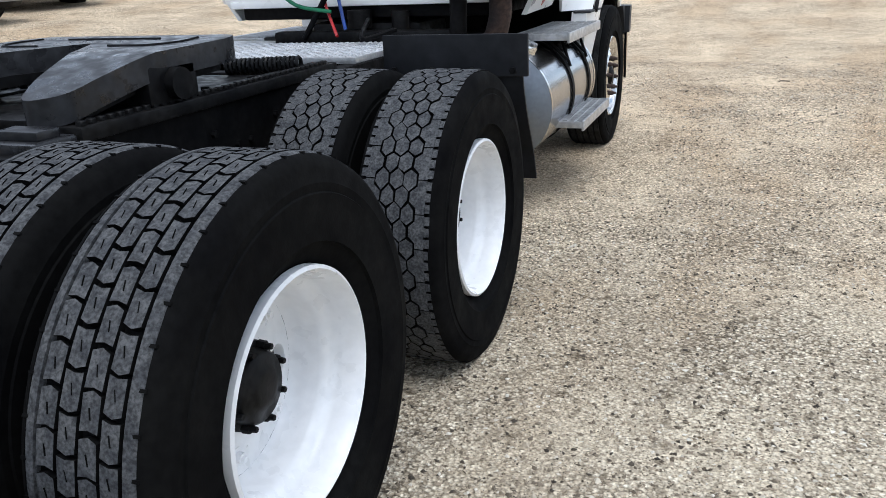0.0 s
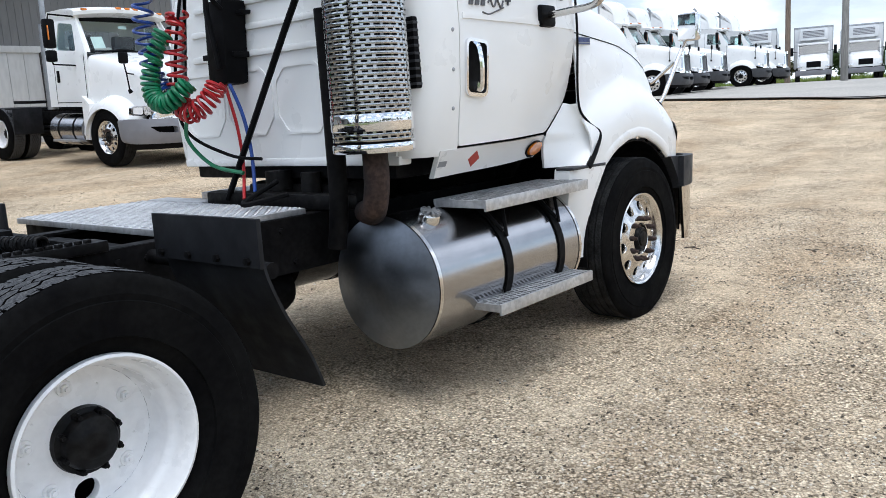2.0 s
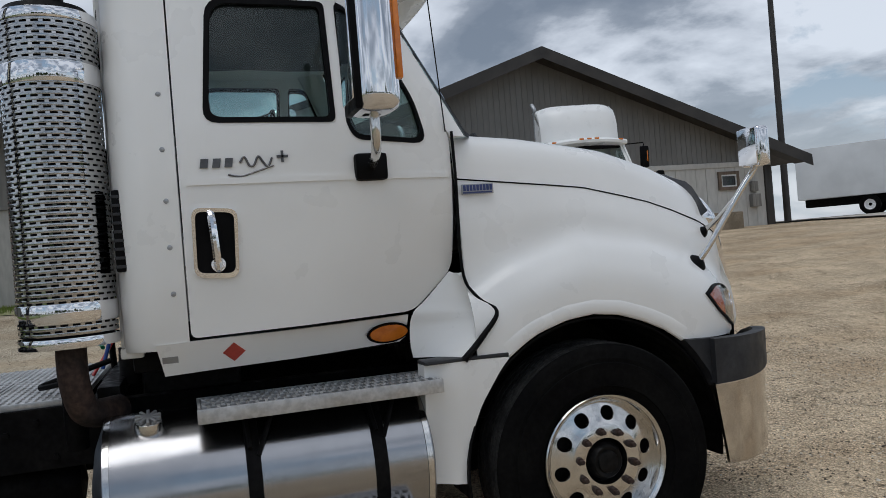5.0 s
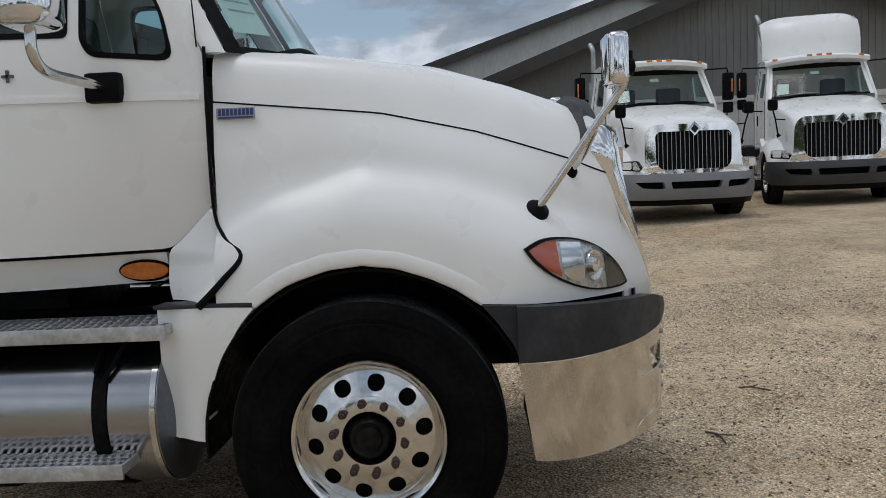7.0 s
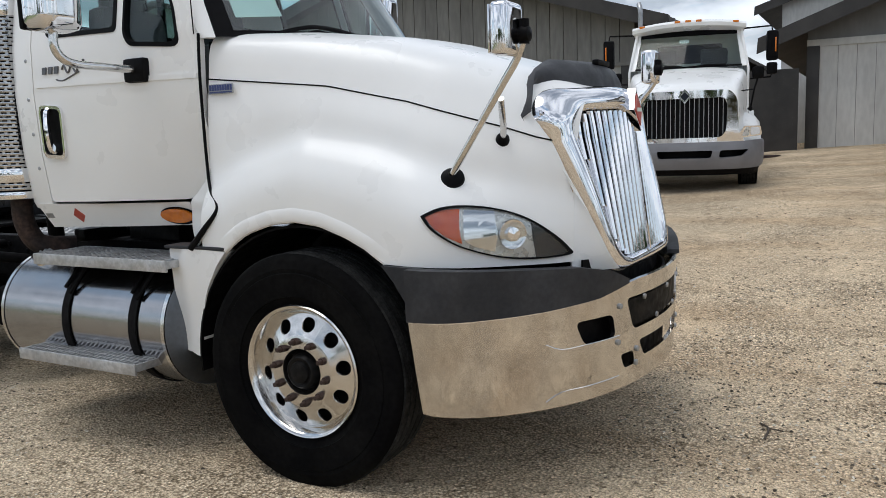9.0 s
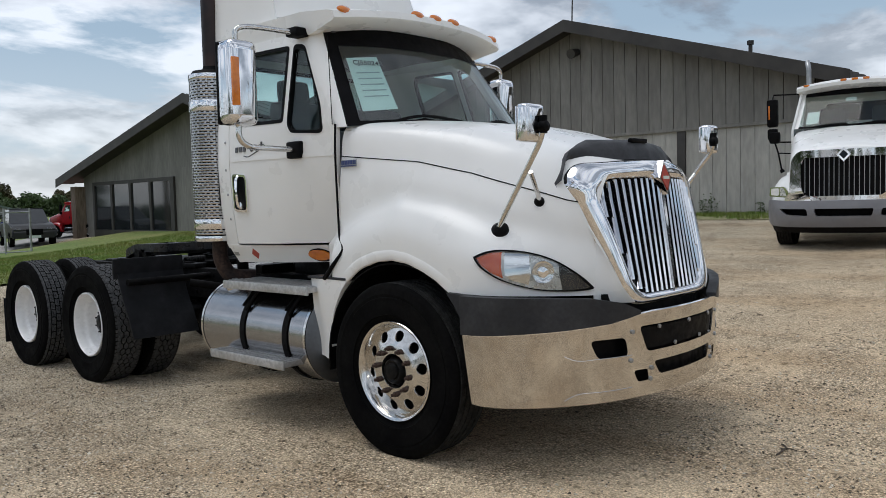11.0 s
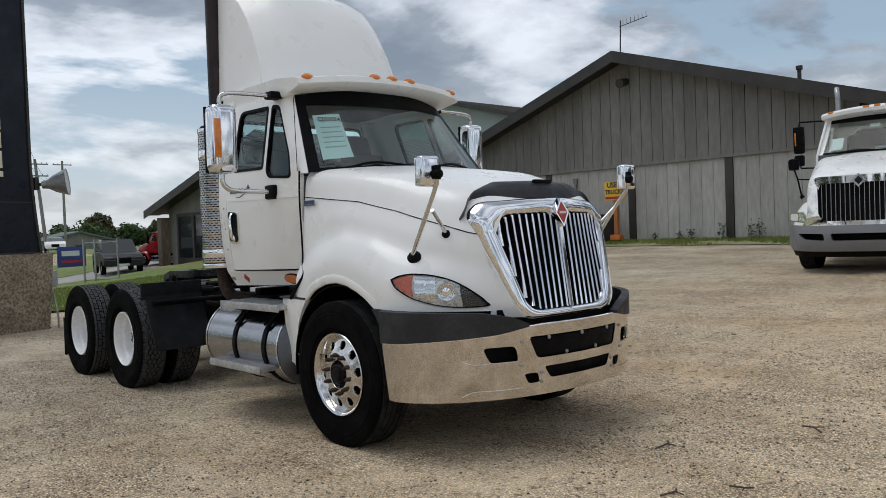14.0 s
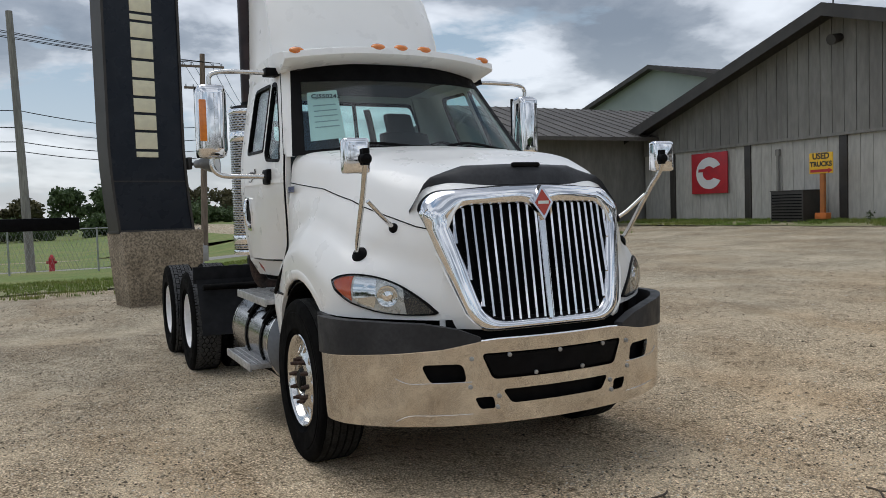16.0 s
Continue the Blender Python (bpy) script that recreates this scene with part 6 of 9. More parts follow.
# mud flaps ahead of and between the wheels
for s in (1, -1):
    for y_top, nm in ((-3.155, "front"), (-5.66, "hind")):
        lo, hi = (0.655, 1.275) if s > 0 else (-1.275, -0.655)
        if nm == "front":
            pl = part("flap_bracket", B((box, lo, hi, y_top - 0.008, y_top + 0.012, 0.93, 1.1, 0.004)), FLAP, truck, "black steel mud flap bracket")
            for k in range(4):
                again("bolt", bl, pl, pose(lo + 0.05 + 0.17 * k, y_top - 0.01, 0.955, 0, 0, -90))
            fl = smooth_pts([(0, y_top + 0.02, 0.97), (0, y_top + 0.04, 0.88), (0, y_top + 0.1, 0.74), (0, y_top + 0.19, 0.58), (0, y_top + 0.245, 0.44)], 4)
            bm = bmesh.new()
            rings(bm, [[Vector((x, p.y + 0.03 * ((x - lo) / (hi - lo)) * 0, p.z)) for p in fl] for x in np.linspace(lo + 0.01, hi - 0.03, 6)], False)
            f2 = part("mud_flap", bm, FLAP, truck, "black rubber mud flap")
            so = f2.modifiers.new("thickness", "SOLIDIFY")
            so.thickness = 0.012
            part("flap_hanger", B((cyl, (s * 0.44, y_top + 0.1, 0.9), (s * 1.2, y_top + 0.1, 0.9), 0.03)), BLACK, truck)
            part("quarter_fender_arm", B((cyl, (s * 0.44, y_top + 0.35, 0.8), (s * 0.7, y_top + 0.2, 0.86), 0.035)), BLACK, truck)
        else:
            part("mud_flap", B((box, lo, hi, y_top - 0.006, y_top + 0.006, 0.16, 0.62, 0.003)), FLAP, truck, "black rubber mud flap")
            part("flap_hanger", B((cyl, (s * 0.44, y_top, 0.6), (s * 1.2, y_top, 0.6), 0.018)), BLACK, truck)
part("hind_bracket", B((box, -0.75, -0.1, -3.72, -3.7, 1.02, 1.1, 0.006)), FLAP, truck)

# fifth wheel on its slide rails
bm = bmesh.new()
FW = rounded([(-0.47, -4.0), (-0.42, -3.87), (0.42, -3.87), (0.47, -4.0), (0.47, -4.42), (0.43, -4.7), (0.31, -4.75), (0.24, -4.62), (0.17, -4.4), (0.06, -4.2), (0.0, -4.1), (-0.06, -4.2), (-0.17, -4.4), (-0.24, -4.62), (-0.31, -4.75), (-0.43, -4.7), (-0.47, -4.42)],
             [0.08, 0.06, 0.06, 0.08, 0.1, 0.05, 0.05, 0.06, 0.1, 0.05, 0.03, 0.05, 0.1, 0.06, 0.05, 0.05, 0.1])


def fw_put(x, y, a):
    slope = 0.085 * max(0.0, (-4.36 - y) / 0.39) ** 1.3
    return (x, y, 1.162 + 0.02 * (y + 4.3) - slope + a)


fifth = part("fifth_wheel", B((plate, FW, [], fw_put, -0.08, 0.0, (-0.36, -0.3, -0.24, -0.15, 0, 0.15, 0.24, 0.3, 0.36), (-4.68, -4.6, -4.52, -4.44, -4.36, -4.2, -4.0))), WORN_PLATE, truck, "greasy black fifth wheel coupling plate", 30)
bvf = fifth.modifiers.new("edge", "BEVEL")
bvf.width, bvf.segments, bvf.limit_method = 0.032, 4, "ANGLE"
part("fifth_wheel_skirt", B((plate, FW, [], lambda u, v, a: fw_put(u * 0.9, -4.3 + (v + 4.3) * 0.92, a), -0.11, -0.075, (), (-4.6, -4.5))), GREASE, fifth)
for x0, x1, y0, y1 in ((-0.4, -0.24, -4.12, -4.05), (0.24, 0.4, -4.12, -4.05), (-0.14, 0.14, -3.95, -3.92), (0.28, 0.4, -4.3, -4.25), (-0.4, -0.28, -4.3, -4.25)):
    part("lube_slot", B((box, x0, x1, y0, y1, 1.15, 1.1605, 0.002)), DARK, fifth)
for line in ([(0.15, -4.2), (0.3, -4.2), (0.36, -4.1), (0.34, -3.98)], [(-0.15, -4.2), (-0.3, -4.2), (-0.36, -4.1), (-0.34, -3.98)], [(-0.2, -4.0), (0.2, -4.0)]):
    part("lube_groove", B((tube, [Vector(fw_put(u, v, 0.0005)) for u, v in [(p.x, p.y) for p in smooth_pts([(a, b, 0) for a, b in line], 4)]], 0.006, 6)), DARK, fifth)
for s in (1, -1):
    part("fifth_wheel_pivot", B((box, s * 0.42 - 0.05, s * 0.42 + 0.05, -4.42, -4.18, 1.0, 1.13, 0.02), (cyl, (s * 0.36, -4.3, 1.06), (s * 0.5, -4.3, 1.06), 0.05)), GREASE, fifth)
    rl = part("slide_rail", B((box, s * 0.42 - 0.06, s * 0.42 + 0.06, -4.72, -3.25, 0.957, 1.0, 0.006)), GREASE, truck, "toothed slide rail")
    tm = mesh_of("tooth", B((box, -0.012, 0.012, -0.012, 0.012, -0.002, 0.014, 0.003, 1)), GREASE)
    for k in range(38):
        again("tooth", tm, rl, pose(s * 0.455, -4.69 + 0.037 * k, 1.0))
    for k in range(5):
        again("bolt", bl, rl, pose(s * 0.4, -4.62 + 0.28 * k, 1.0, 0, -90, 0))
part("slide_base", B((box, -0.36, 0.36, -4.6, -3.6, 0.96, 0.99, 0.006)), GREASE, truck)
part("slide_end_plate", B((box, -0.47, 0.47, -4.88, -4.725, 0.955, 0.985, 0.008), (box, -0.2, 0.2, -4.86, -4.78, 0.985, 1.0, 0.005), (box, 0.3, 0.45, -4.84, -4.76, 0.985, 1.01, 0.006)), WORN_PLATE, truck, "worn end plate of the slide rails")
part("slide_base", B((box, -0.36, 0.36, -5.3, -5.12, 0.955, 0.98, 0.006)), GREASE, truck)
coil = [Vector((0.18 + 0.26 * k / 140, -3.6 + 0.12 * k / 140 + 0.028 * math.cos(k * 0.75), 1.02 + 0.028 * math.sin(k * 0.75))) for k in range(141)]
part("spring_coil", B((tube, coil, 0.008, 6)), GREASE, truck)

# exhaust: perforated shield, dark stack, rusty elbow
SX, SY, SR = 0.875, -2.165, 0.18
shield = part("muffler_shield", B((lathe, [(SR - 0.014, 1.26), (SR - 0.014, 2.52)], (SX, SY, 0), (0, 0, 1), 56)), DARK, truck, "perforated chrome muffler shield")
bm = bmesh.new()
# strips of chrome between staggered slots
nring, nseg = 56, 27
for r in range(nring):
    z0 = 1.3 + (2.5 - 1.3) * r / nring
    h = (2.5 - 1.3) / nring
    lathe(bm, [(SR, z0), (SR + 0.001, z0 + h * 0.3), (SR, z0 + h * 0.62)], (SX, SY, 0), (0, 0, 1), 60)
    for k in range(nseg):
        t0 = 2 * math.pi * (k + (0.5 if r % 2 else 0)) / nseg
        dt = 2 * math.pi / nseg * 0.36
        q = [(t0, z0 + h * 0.6), (t0 + dt, z0 + h * 0.6), (t0 + dt, z0 + h * 1.02), (t0, z0 + h * 1.02)]
        bm.faces.new([bm.verts.new((SX + SR * math.cos(t), SY + SR * math.sin(t), z)) for t, z in q])
tagged(part("shield_mesh", bm, SHIELD_CHROME, shield, "chrome slotted sheet"), "", "", "", "stuff")
for z0, z1 in ((1.25, 1.29), (1.345, 1.42), (2.25, 2.33), (2.49, 2.53)):
    part("shield_band", B((lathe, [(SR + 0.003, z0), (SR + 0.005, z0 + 0.006), (SR + 0.005, z1 - 0.006), (SR + 0.003, z1)], (SX, SY, 0), (0, 0, 1), 56)), CHROME, shield, "plain chrome band")
part("shield_cap", B((lathe, [(SR, 2.52), (SR - 0.03, 2.56), (0.08, 2.57), (0.07, 2.6)], (SX, SY, 0), (0, 0, 1), 40)), DARK, shield)
part("exhaust_pipe", B((lathe, [(0.07, 2.55), (0.07, 4.15), (0.062, 4.15), (0.062, 4.0)], (SX, SY, 0), (0, 0, 1), 28)), STACK, truck, "tall dark exhaust stack")
part("exhaust_elbow", B((tube, smooth_pts([(SX, SY, 1.27), (SX, SY, 1.12), (SX - 0.04, SY + 0.02, 1.0), (SX - 0.1, SY + 0.06, 0.96), (SX - 0.22, SY + 0.14, 0.95)], 6), 0.058, 16)), RUST, truck, "rusty exhaust elbow")
part("stack_post", B((tube, smooth_pts([(0.66, -2.2, 1.9), (0.66, -2.2, 1.1), (0.62, -2.2, 0.8)], 6), 0.045, 14)), BLACK, truck, "black upright support")
for zz in (1.5, 2.0, 2.4):
    part("shield_bracket", B((box, 0.6, 0.86, -2.1, -1.985, zz - 0.02, zz + 0.02, 0.006)), BLACK, truck)
part("corner_vent", B((box, 0.9, 0.98, -1.97, -1.9, 1.52, 1.84, 0.01)), DARK, truck, "black corner vent")
for k in range(9):
    part("vent_slat", B((box, 0.93, 0.982, -1.972, -1.915, 1.535 + 0.034 * k, 1.547 + 0.034 * k, 0.002)), PLASTIC, truck)

# air lines behind the cab
part("junction_box", B((box, -0.34, -0.17, -2.14, -1.99, 1.62, 2.06, 0.03), (box, -0.4, -0.12, -2.06, -2.0, 1.98, 2.0, 0.004), (box, -0.42, -0.14, -2.1, -2.0, 1.76, 1.79, 0.004), (tube, [(-0.3, -2.14, 2.1), (-0.24, -2.18, 2.0), (-0.2, -2.16, 1.7)], 0.014, 8)), DARK, truck, "black air line bracket box")
part("hose_mast", B((tube, smooth_pts([(-0.25, -2.1, 2.55), (-0.3, -2.22, 2.2), (-0.34, -2.25, 2.15)], 4), 0.035, 10), (tube, [(-0.12, -2.12, 2.7), (-0.12, -2.12, 2.1)], 0.02, 8)), DARK, truck, "black hose tender mast")


def coil_hose(name, pts, turns, rad, r, material, label):
    base = smooth_pts(pts, 12)
    n = turns * 14
    out = []
    d_prev = None
    for k in range(n + 1):
        f = k / n * (len(base) - 1)
        i = min(int(f), len(base) - 2)
        p = base[i].lerp(base[i + 1], f - i)
        d, s, u = frame_of(base[i + 1] - base[i])
        a = 2 * math.pi * k / 14
        rr = rad * (0.9 + 0.2 * noise.noise(Vector((k * 0.05, 0, 0))))
        out.append(p + (s * math.cos(a) + u * math.sin(a)) * rr)
    return part(name, B((tube, out, r, 6)), material, truck, label)


coil_hose("air_hose", [(-0.42, -2.4, 2.2), (-0.44, -2.42, 2.0), (-0.46, -2.4, 1.82), (-0.45, -2.38, 1.66), (-0.4, -2.36, 1.58)], 13, 0.055, 0.0085, HOSE_BLUE, "coiled blue air hose")
coil_hose("air_hose", [(-0.34, -2.28, 2.0), (-0.33, -2.32, 1.85), (-0.33, -2.33, 1.65), (-0.3, -2.34, 1.52), (-0.22, -2.33, 1.48), (-0.14, -2.28, 1.55), (-0.12, -2.24, 1.62)], 22, 0.055, 0.0085, HOSE_RED, "coiled red air hose")
coil_hose("power_cable", [(-0.36, -2.36, 1.9), (-0.4, -2.42, 1.76), (-0.41, -2.44, 1.62), (-0.35, -2.44, 1.54), (-0.26, -2.42, 1.55), (-0.2, -2.36, 1.63)], 24, 0.046, 0.011, HOSE_GREEN, "coiled green trailer power cable")
for pts, m2, r in (([(-0.34, -2.25, 2.15), (-0.42, -2.36, 2.18), (-0.42, -2.4, 2.2)], HOSE_BLUE, 0.009), ([(-0.3, -2.2, 2.12), (-0.22, -2.24, 2.14), (-0.17, -2.14, 2.0)], DARK, 0.012),
                   ([(-0.18, -2.12, 1.62), (-0.12, -2.1, 1.45), (-0.08, -2.1, 1.25), (-0.02, -2.15, 1.05)], HOSE_BLUE, 0.01), ([(-0.22, -2.12, 1.62), (-0.18, -2.1, 1.4), (-0.16, -2.1, 1.2), (-0.05, -2.2, 1.02)], HOSE_RED, 0.009),
                   ([(-0.3, -2.3, 1.5), (-0.38, -2.28, 1.35), (-0.3, -2.2, 1.2), (-0.1, -2.15, 1.15)], HOSE_GREEN, 0.011), ([(-0.36, -2.24, 2.1), (-0.42, -2.28, 1.7), (-0.42, -2.26, 1.4), (-0.2, -2.16, 1.25), (0.0, -2.1, 1.22)], DARK, 0.009),
                   ([(0.1, -2.1, 1.1), (0.2, -2.4, 1.02), (0.3, -2.2, 1.05)], DARK, 0.014)):
    part("air_line", B((tube, smooth_pts(pts, 8), r, 8)), m2, truck, "air line")
part("hose_rod", B((tube, [(-0.3, -2.12, 1.0), (0.27, -2.1, 1.85), (0.56, -2.08, 2.3)], 0.017, 8)), DARK, truck, "straight black hose support rod")
part("rear_engine_clutter", B((box, -0.35, 0.35, -1.95, -1.5, 0.75, 1.08, 0.05), (cyl, (0.0, -2.0, 1.05), (0.0, -2.0, 1.15), 0.07), (cyl, (0.25, -2.0, 1.0), (0.25, -2.0, 1.14), 0.05), (box, -0.5, 0.6, -2.12, -2.02, 0.96, 1.04, 0.02)), GREASE, truck)

# the cab's left side leans in towards the roof
for ob in truck.children_recursive:
    if ob.type == "MESH" and ob.matrix_basis == Matrix.Identity(4) and ob.data.users == 1:
        for v in ob.data.vertices:
            if v.co.z > 1.9 and v.co.x < 0.87 and v.co.y < 0.2:
                v.co.x += (interp(v.co.z, [1.9, 2.0, 2.17, 2.7], [0.0, 0.2, 0.4, 1.0]) if v.co.x > -1.15 else 0.55) * smoothstep(-2.3, -1.9, v.co.y) * (0.135 - 0.155 * v.co.x)

# ---------- parked white trucks with a long hood ----------
def parked_truck(name, label, at, heading, fairing=False, group="", detail=True, bumper_mat=None):
    """A day-cab truck whose front axle stands at `at`, looking along `heading` degrees from +x."""
    t = thing(name, label, "truck", group, "", at, heading - 90)
    for s in (1, -1):
        add_wheel(t, 1.0 * s, 0.0, 0.505, s, "rib", "alu", "black tyre on an aluminium wheel", 5, detail)
        for yy in (-3.7, -5.0):
            add_wheel(t, 1.08 * s, yy, 0.505, s, "lug", "white", "black dual tyre on a white wheel", 33, detail)
            add_wheel(t, 0.76 * s, yy, 0.505, s, "lug", "inner", "", 33, False)
    # hood, narrow nose between round fenders
    rows = []
    for y, zt, sx, sz in ((-0.62, 2.04, 0.98, 1.92), (-0.3, 2.01, 0.96, 1.87), (0.1, 1.93, 0.92, 1.78), (0.5, 1.84, 0.87, 1.68), (0.8, 1.76, 0.83, 1.6), (0.97, 1.7, 0.81, 1.55), (1.02, 1.65, 0.8, 1.5)):
        prof = smooth_pts([(0, 0, zt), (0.3 * sx, 0, zt), (0.68 * sx, 0, zt - 0.035), (0.92 * sx, 0, sz + (zt - sz) * 0.45), (sx, 0, sz - 0.04), (sx + 0.02, 0, sz - 0.3), (sx + 0.02, 0, 0.95)], 3)
        half = [Vector((p.x, y, p.z)) for p in prof]
        rows.append([Vector((-p.x, p.y, p.z)) for p in reversed(half[1:])] + half)
    bm = bmesh.new()
    rings(bm, rows, False)
    bm.faces.new([v for v in list(bm.verts)[-len(rows[-1]):]])
    hd = part("hood", bm, WHITE, t, "white sloped hood", 50)
    for s in (1, -1):
        bm = bmesh.new()
        arcs = []
        for x, r, dz in ((0.74, 0.62, 0.24), (0.84, 0.67, 0.13), (0.98, 0.69, 0.05), (1.1, 0.68, 0.0), (1.17, 0.63, -0.04), (1.18, 0.575, -0.06), (1.05, 0.57, -0.03)):
            arcs.append([(s * x, r * 1.08 * math.cos(a), 0.5 + dz + r * math.sin(a)) for a in np.linspace(0.12, math.pi - 0.15, 18)])
        rings(bm, arcs, False)
        part("fender", bm, WHITE, t, "white wheel fender", 50)
        bm = B((prism, [(-0.58, 0.45), (-0.72, 0.45), (-0.72, 1.25), (-0.5, 1.1), (-0.52, 0.75)], lambda y, z, a: (s * a, y, z), 0.9, 1.12))
        part("fender_skirt", bm, WHITE, t)
        hl = part("headlight", B((plate, rounded([(0.78, 0.87), (1.17, 0.9), (1.15, 1.05), (0.9, 1.06)], 0.03), [], lambda x, z, a: (s * x, 1.04 - 0.55 * max(0, x - 0.75) + a, z), -0.05, 0.03, (0.8, 0.9, 1.0, 1.1), ())), CHROME, t, "chrome headlight bezel")
        part("lens", B((plate, rounded([(0.87, 0.9), (0.98, 0.905), (0.98, 1.035), (0.93, 1.04)], 0.03), [], lambda x, z, a: (s * x, 1.04 - 0.55 * max(0, x - 0.75) + a, z), 0.031, 0.036, (0.92,), ())), BOWL, hl)
        part("turn_signal", B((plate, rounded([(1.0, 0.91), (1.14, 0.92), (1.13, 1.03), (1.0, 1.035)], 0.03), [], lambda x, z, a: (s * x, 1.04 - 0.55 * max(0, x - 0.75) + a, z), 0.031, 0.036, (1.05,), ())), WHITE_RIM, hl)
        # mirrors
        dm = part("door_mirror", B((box, s * 1.42 - 0.1, s * 1.42 + 0.1, -1.12, -0.98, 2.1, 2.62, 0.05), (box, s * 1.42 - 0.09, s * 1.42 + 0.09, -1.1, -0.98, 1.86, 2.07, 0.04)), DARK, t, "tall black door mirror")
        part("mirror_marker", B((box, s * 1.47 - 0.012, s * 1.47 + 0.012, -0.985, -0.972, 2.25, 2.5, 0.004)), AMBER, dm)
        part("mirror_arm", B((tube, [(s * 0.95, -1.0, 2.68), (s * 1.4, -1.05, 2.7), (s * 1.42, -1.05, 2.6)], 0.016, 6)), DARK, dm)
        part("mirror_arm", B((tube, [(s * 1.0, -0.95, 1.8), (s * 1.4, -1.05, 1.82), (s * 1.42, -1.05, 1.9)], 0.016, 6)), DARK, dm)
        hm = part("hood_mirror", B((box, s * 1.1 - 0.09, s * 1.1 + 0.09, 0.62, 0.7, 1.78, 1.98, 0.05)), DARK, t, "black hood mirror on a rod")
        part("mirror_rod", B((tube, [(s * 1.0, 0.62, 1.32), (s * 1.05, 0.64, 1.62), (s * 1.1, 0.66, 1.8)], 0.014, 6), (tube, [(s * 0.83, 0.55, 1.6), (s * 1.05, 0.64, 1.62)], 0.012, 6), (cyl, (s * 0.98, 0.62, 1.29), (s * 1.01, 0.62, 1.34), 0.04, 0.03, 10)), DARK, hm)
    # grille
    def put(x, z, a):
        return (x, 1.15 - 0.12 * x * x - 0.06 * (z - 0.9) + a, z)
    og = rounded([(-0.92, 0.82), (0.92, 0.82), (0.82, 0.95), (0.79, 1.5), (0.68, 1.64), (-0.68, 1.64), (-0.79, 1.5), (-0.82, 0.95)], [0.03, 0.03, 0.1, 0.14, 0.12, 0.12, 0.14, 0.1])
    ig = rounded([(-0.55, 0.9), (0.55, 0.9), (0.63, 1.0), (0.64, 1.46), (0.58, 1.52), (-0.58, 1.52), (-0.64, 1.46), (-0.63, 1.0)], 0.06)
    gr = part("grille", B((plate, og, [ig], put, -0.1, 0.015, (-0.5, -0.25, 0, 0.25, 0.5), ())), CHROME, t, "chrome grille surround")
    part("grille_backing", B((plate, ig, [], put, -0.06, -0.05, (-0.25, 0, 0.25), ())), DARK, gr)
    for i in range(17):
        x = -0.58 + 1.16 * i / 16
        z0, z1 = interp(abs(x), [0, 0.54, 0.62], [0.9, 0.9, 1.0]), interp(abs(x), [0, 0.54, 0.62], [1.52, 1.52, 1.48])
        part("grille_bar", B((plate, [(x - 0.005, z0), (x + 0.005, z0), (x + 0.005, z1), (x - 0.005, z1)], [], put, -0.04, -0.03)), GALV, gr)
    em = part("emblem", B((plate, [(0, 1.44), (0.105, 1.555), (0, 1.67), (-0.105, 1.555)], [], put, 0.0, 0.035)), CHROME, gr, "chrome diamond badge")
    part("emblem_face", B((plate, [(0, 1.485), (0.065, 1.555), (0, 1.625), (-0.065, 1.555)], [], put, 0.034, 0.04)), NAVY, em)
    # bumper
    def bput(x, z, a):
        return (x, 1.27 - 0.1 * (x / 1.2) ** 2 - 0.48 * abs(x / 1.2) ** 6 + a - 0.05 * ((z - 0.62) / 0.22) ** 2, z)
    ob_ = rounded([(-1.2, 0.4), (1.2, 0.4), (1.22, 0.6), (1.22, 0.83), (-1.22, 0.83), (-1.22, 0.6)], [0.1, 0.1, 0.03, 0.05, 0.05, 0.03])
    hb = [rounded([(-0.4, 0.58), (0.4, 0.58), (0.43, 0.7), (-0.43, 0.7)], 0.03), rounded([(0.52, 0.58), (0.86, 0.6), (0.98, 0.7), (0.54, 0.7)], 0.04), rounded([(-0.86, 0.6), (-0.52, 0.58), (-0.54, 0.7), (-0.98, 0.7)], 0.04)]
    bp = part("bumper", B((plate, ob_, hb, bput, -0.12, 0.0, (-1.17, -1.1, -1.02, -0.93, -0.82, -0.65, -0.35, 0, 0.35, 0.65, 0.82, 0.93, 1.02, 1.1, 1.17), (0.47, 0.54, 0.64, 0.77))), bumper_mat or PLASTIC_GREY, t, "grey painted bumper with slots")
    part("bumper_backing", B((plate, [(-1.05, 0.45), (1.05, 0.45), (1.05, 0.8), (-1.05, 0.8)], [], bput, -0.2, -0.16, (-0.7, 0, 0.7), ())), DARK, bp)
    part("bumper_valance", B((plate, [(-1.1, 0.3), (1.1, 0.3), (1.16, 0.43), (-1.16, 0.43)], [], bput, -0.1, -0.03, (-0.9, -0.45, 0, 0.45, 0.9), ())), DARK, bp)
    # cab: sides with window, back, roof
    for s in (1, -1):
        win = rounded([(-1.6, 2.1), (-0.92, 2.06), (-1.08, 2.55), (-1.56, 2.6)], 0.06)
        side = [(-1.95, 1.05), (-0.62, 1.05), (-0.6, 2.02), (-1.02, 2.72), (-1.95, 2.72)]

        def sp(y, z, a):
            return (s * (1.03 - 0.11 * max(0.0, z - 2.0) / 0.7 - a), y, z)
        sd = part("cab_side", B((plate, side, [win], sp, 0.0, 0.04, (), (2.0,))), WHITE, t, "white cab side with door")
        pn = part("pane", B((plate, win, [], sp, 0.012, 0.018)), GLASS, sd)
        pn.visible_shadow = False
        part("door_handle", B((box, min(s * 1.03, s * 1.05), max(s * 1.03, s * 1.05), -1.6, -1.52, 1.5, 1.72, 0.01)), DARK, sd)
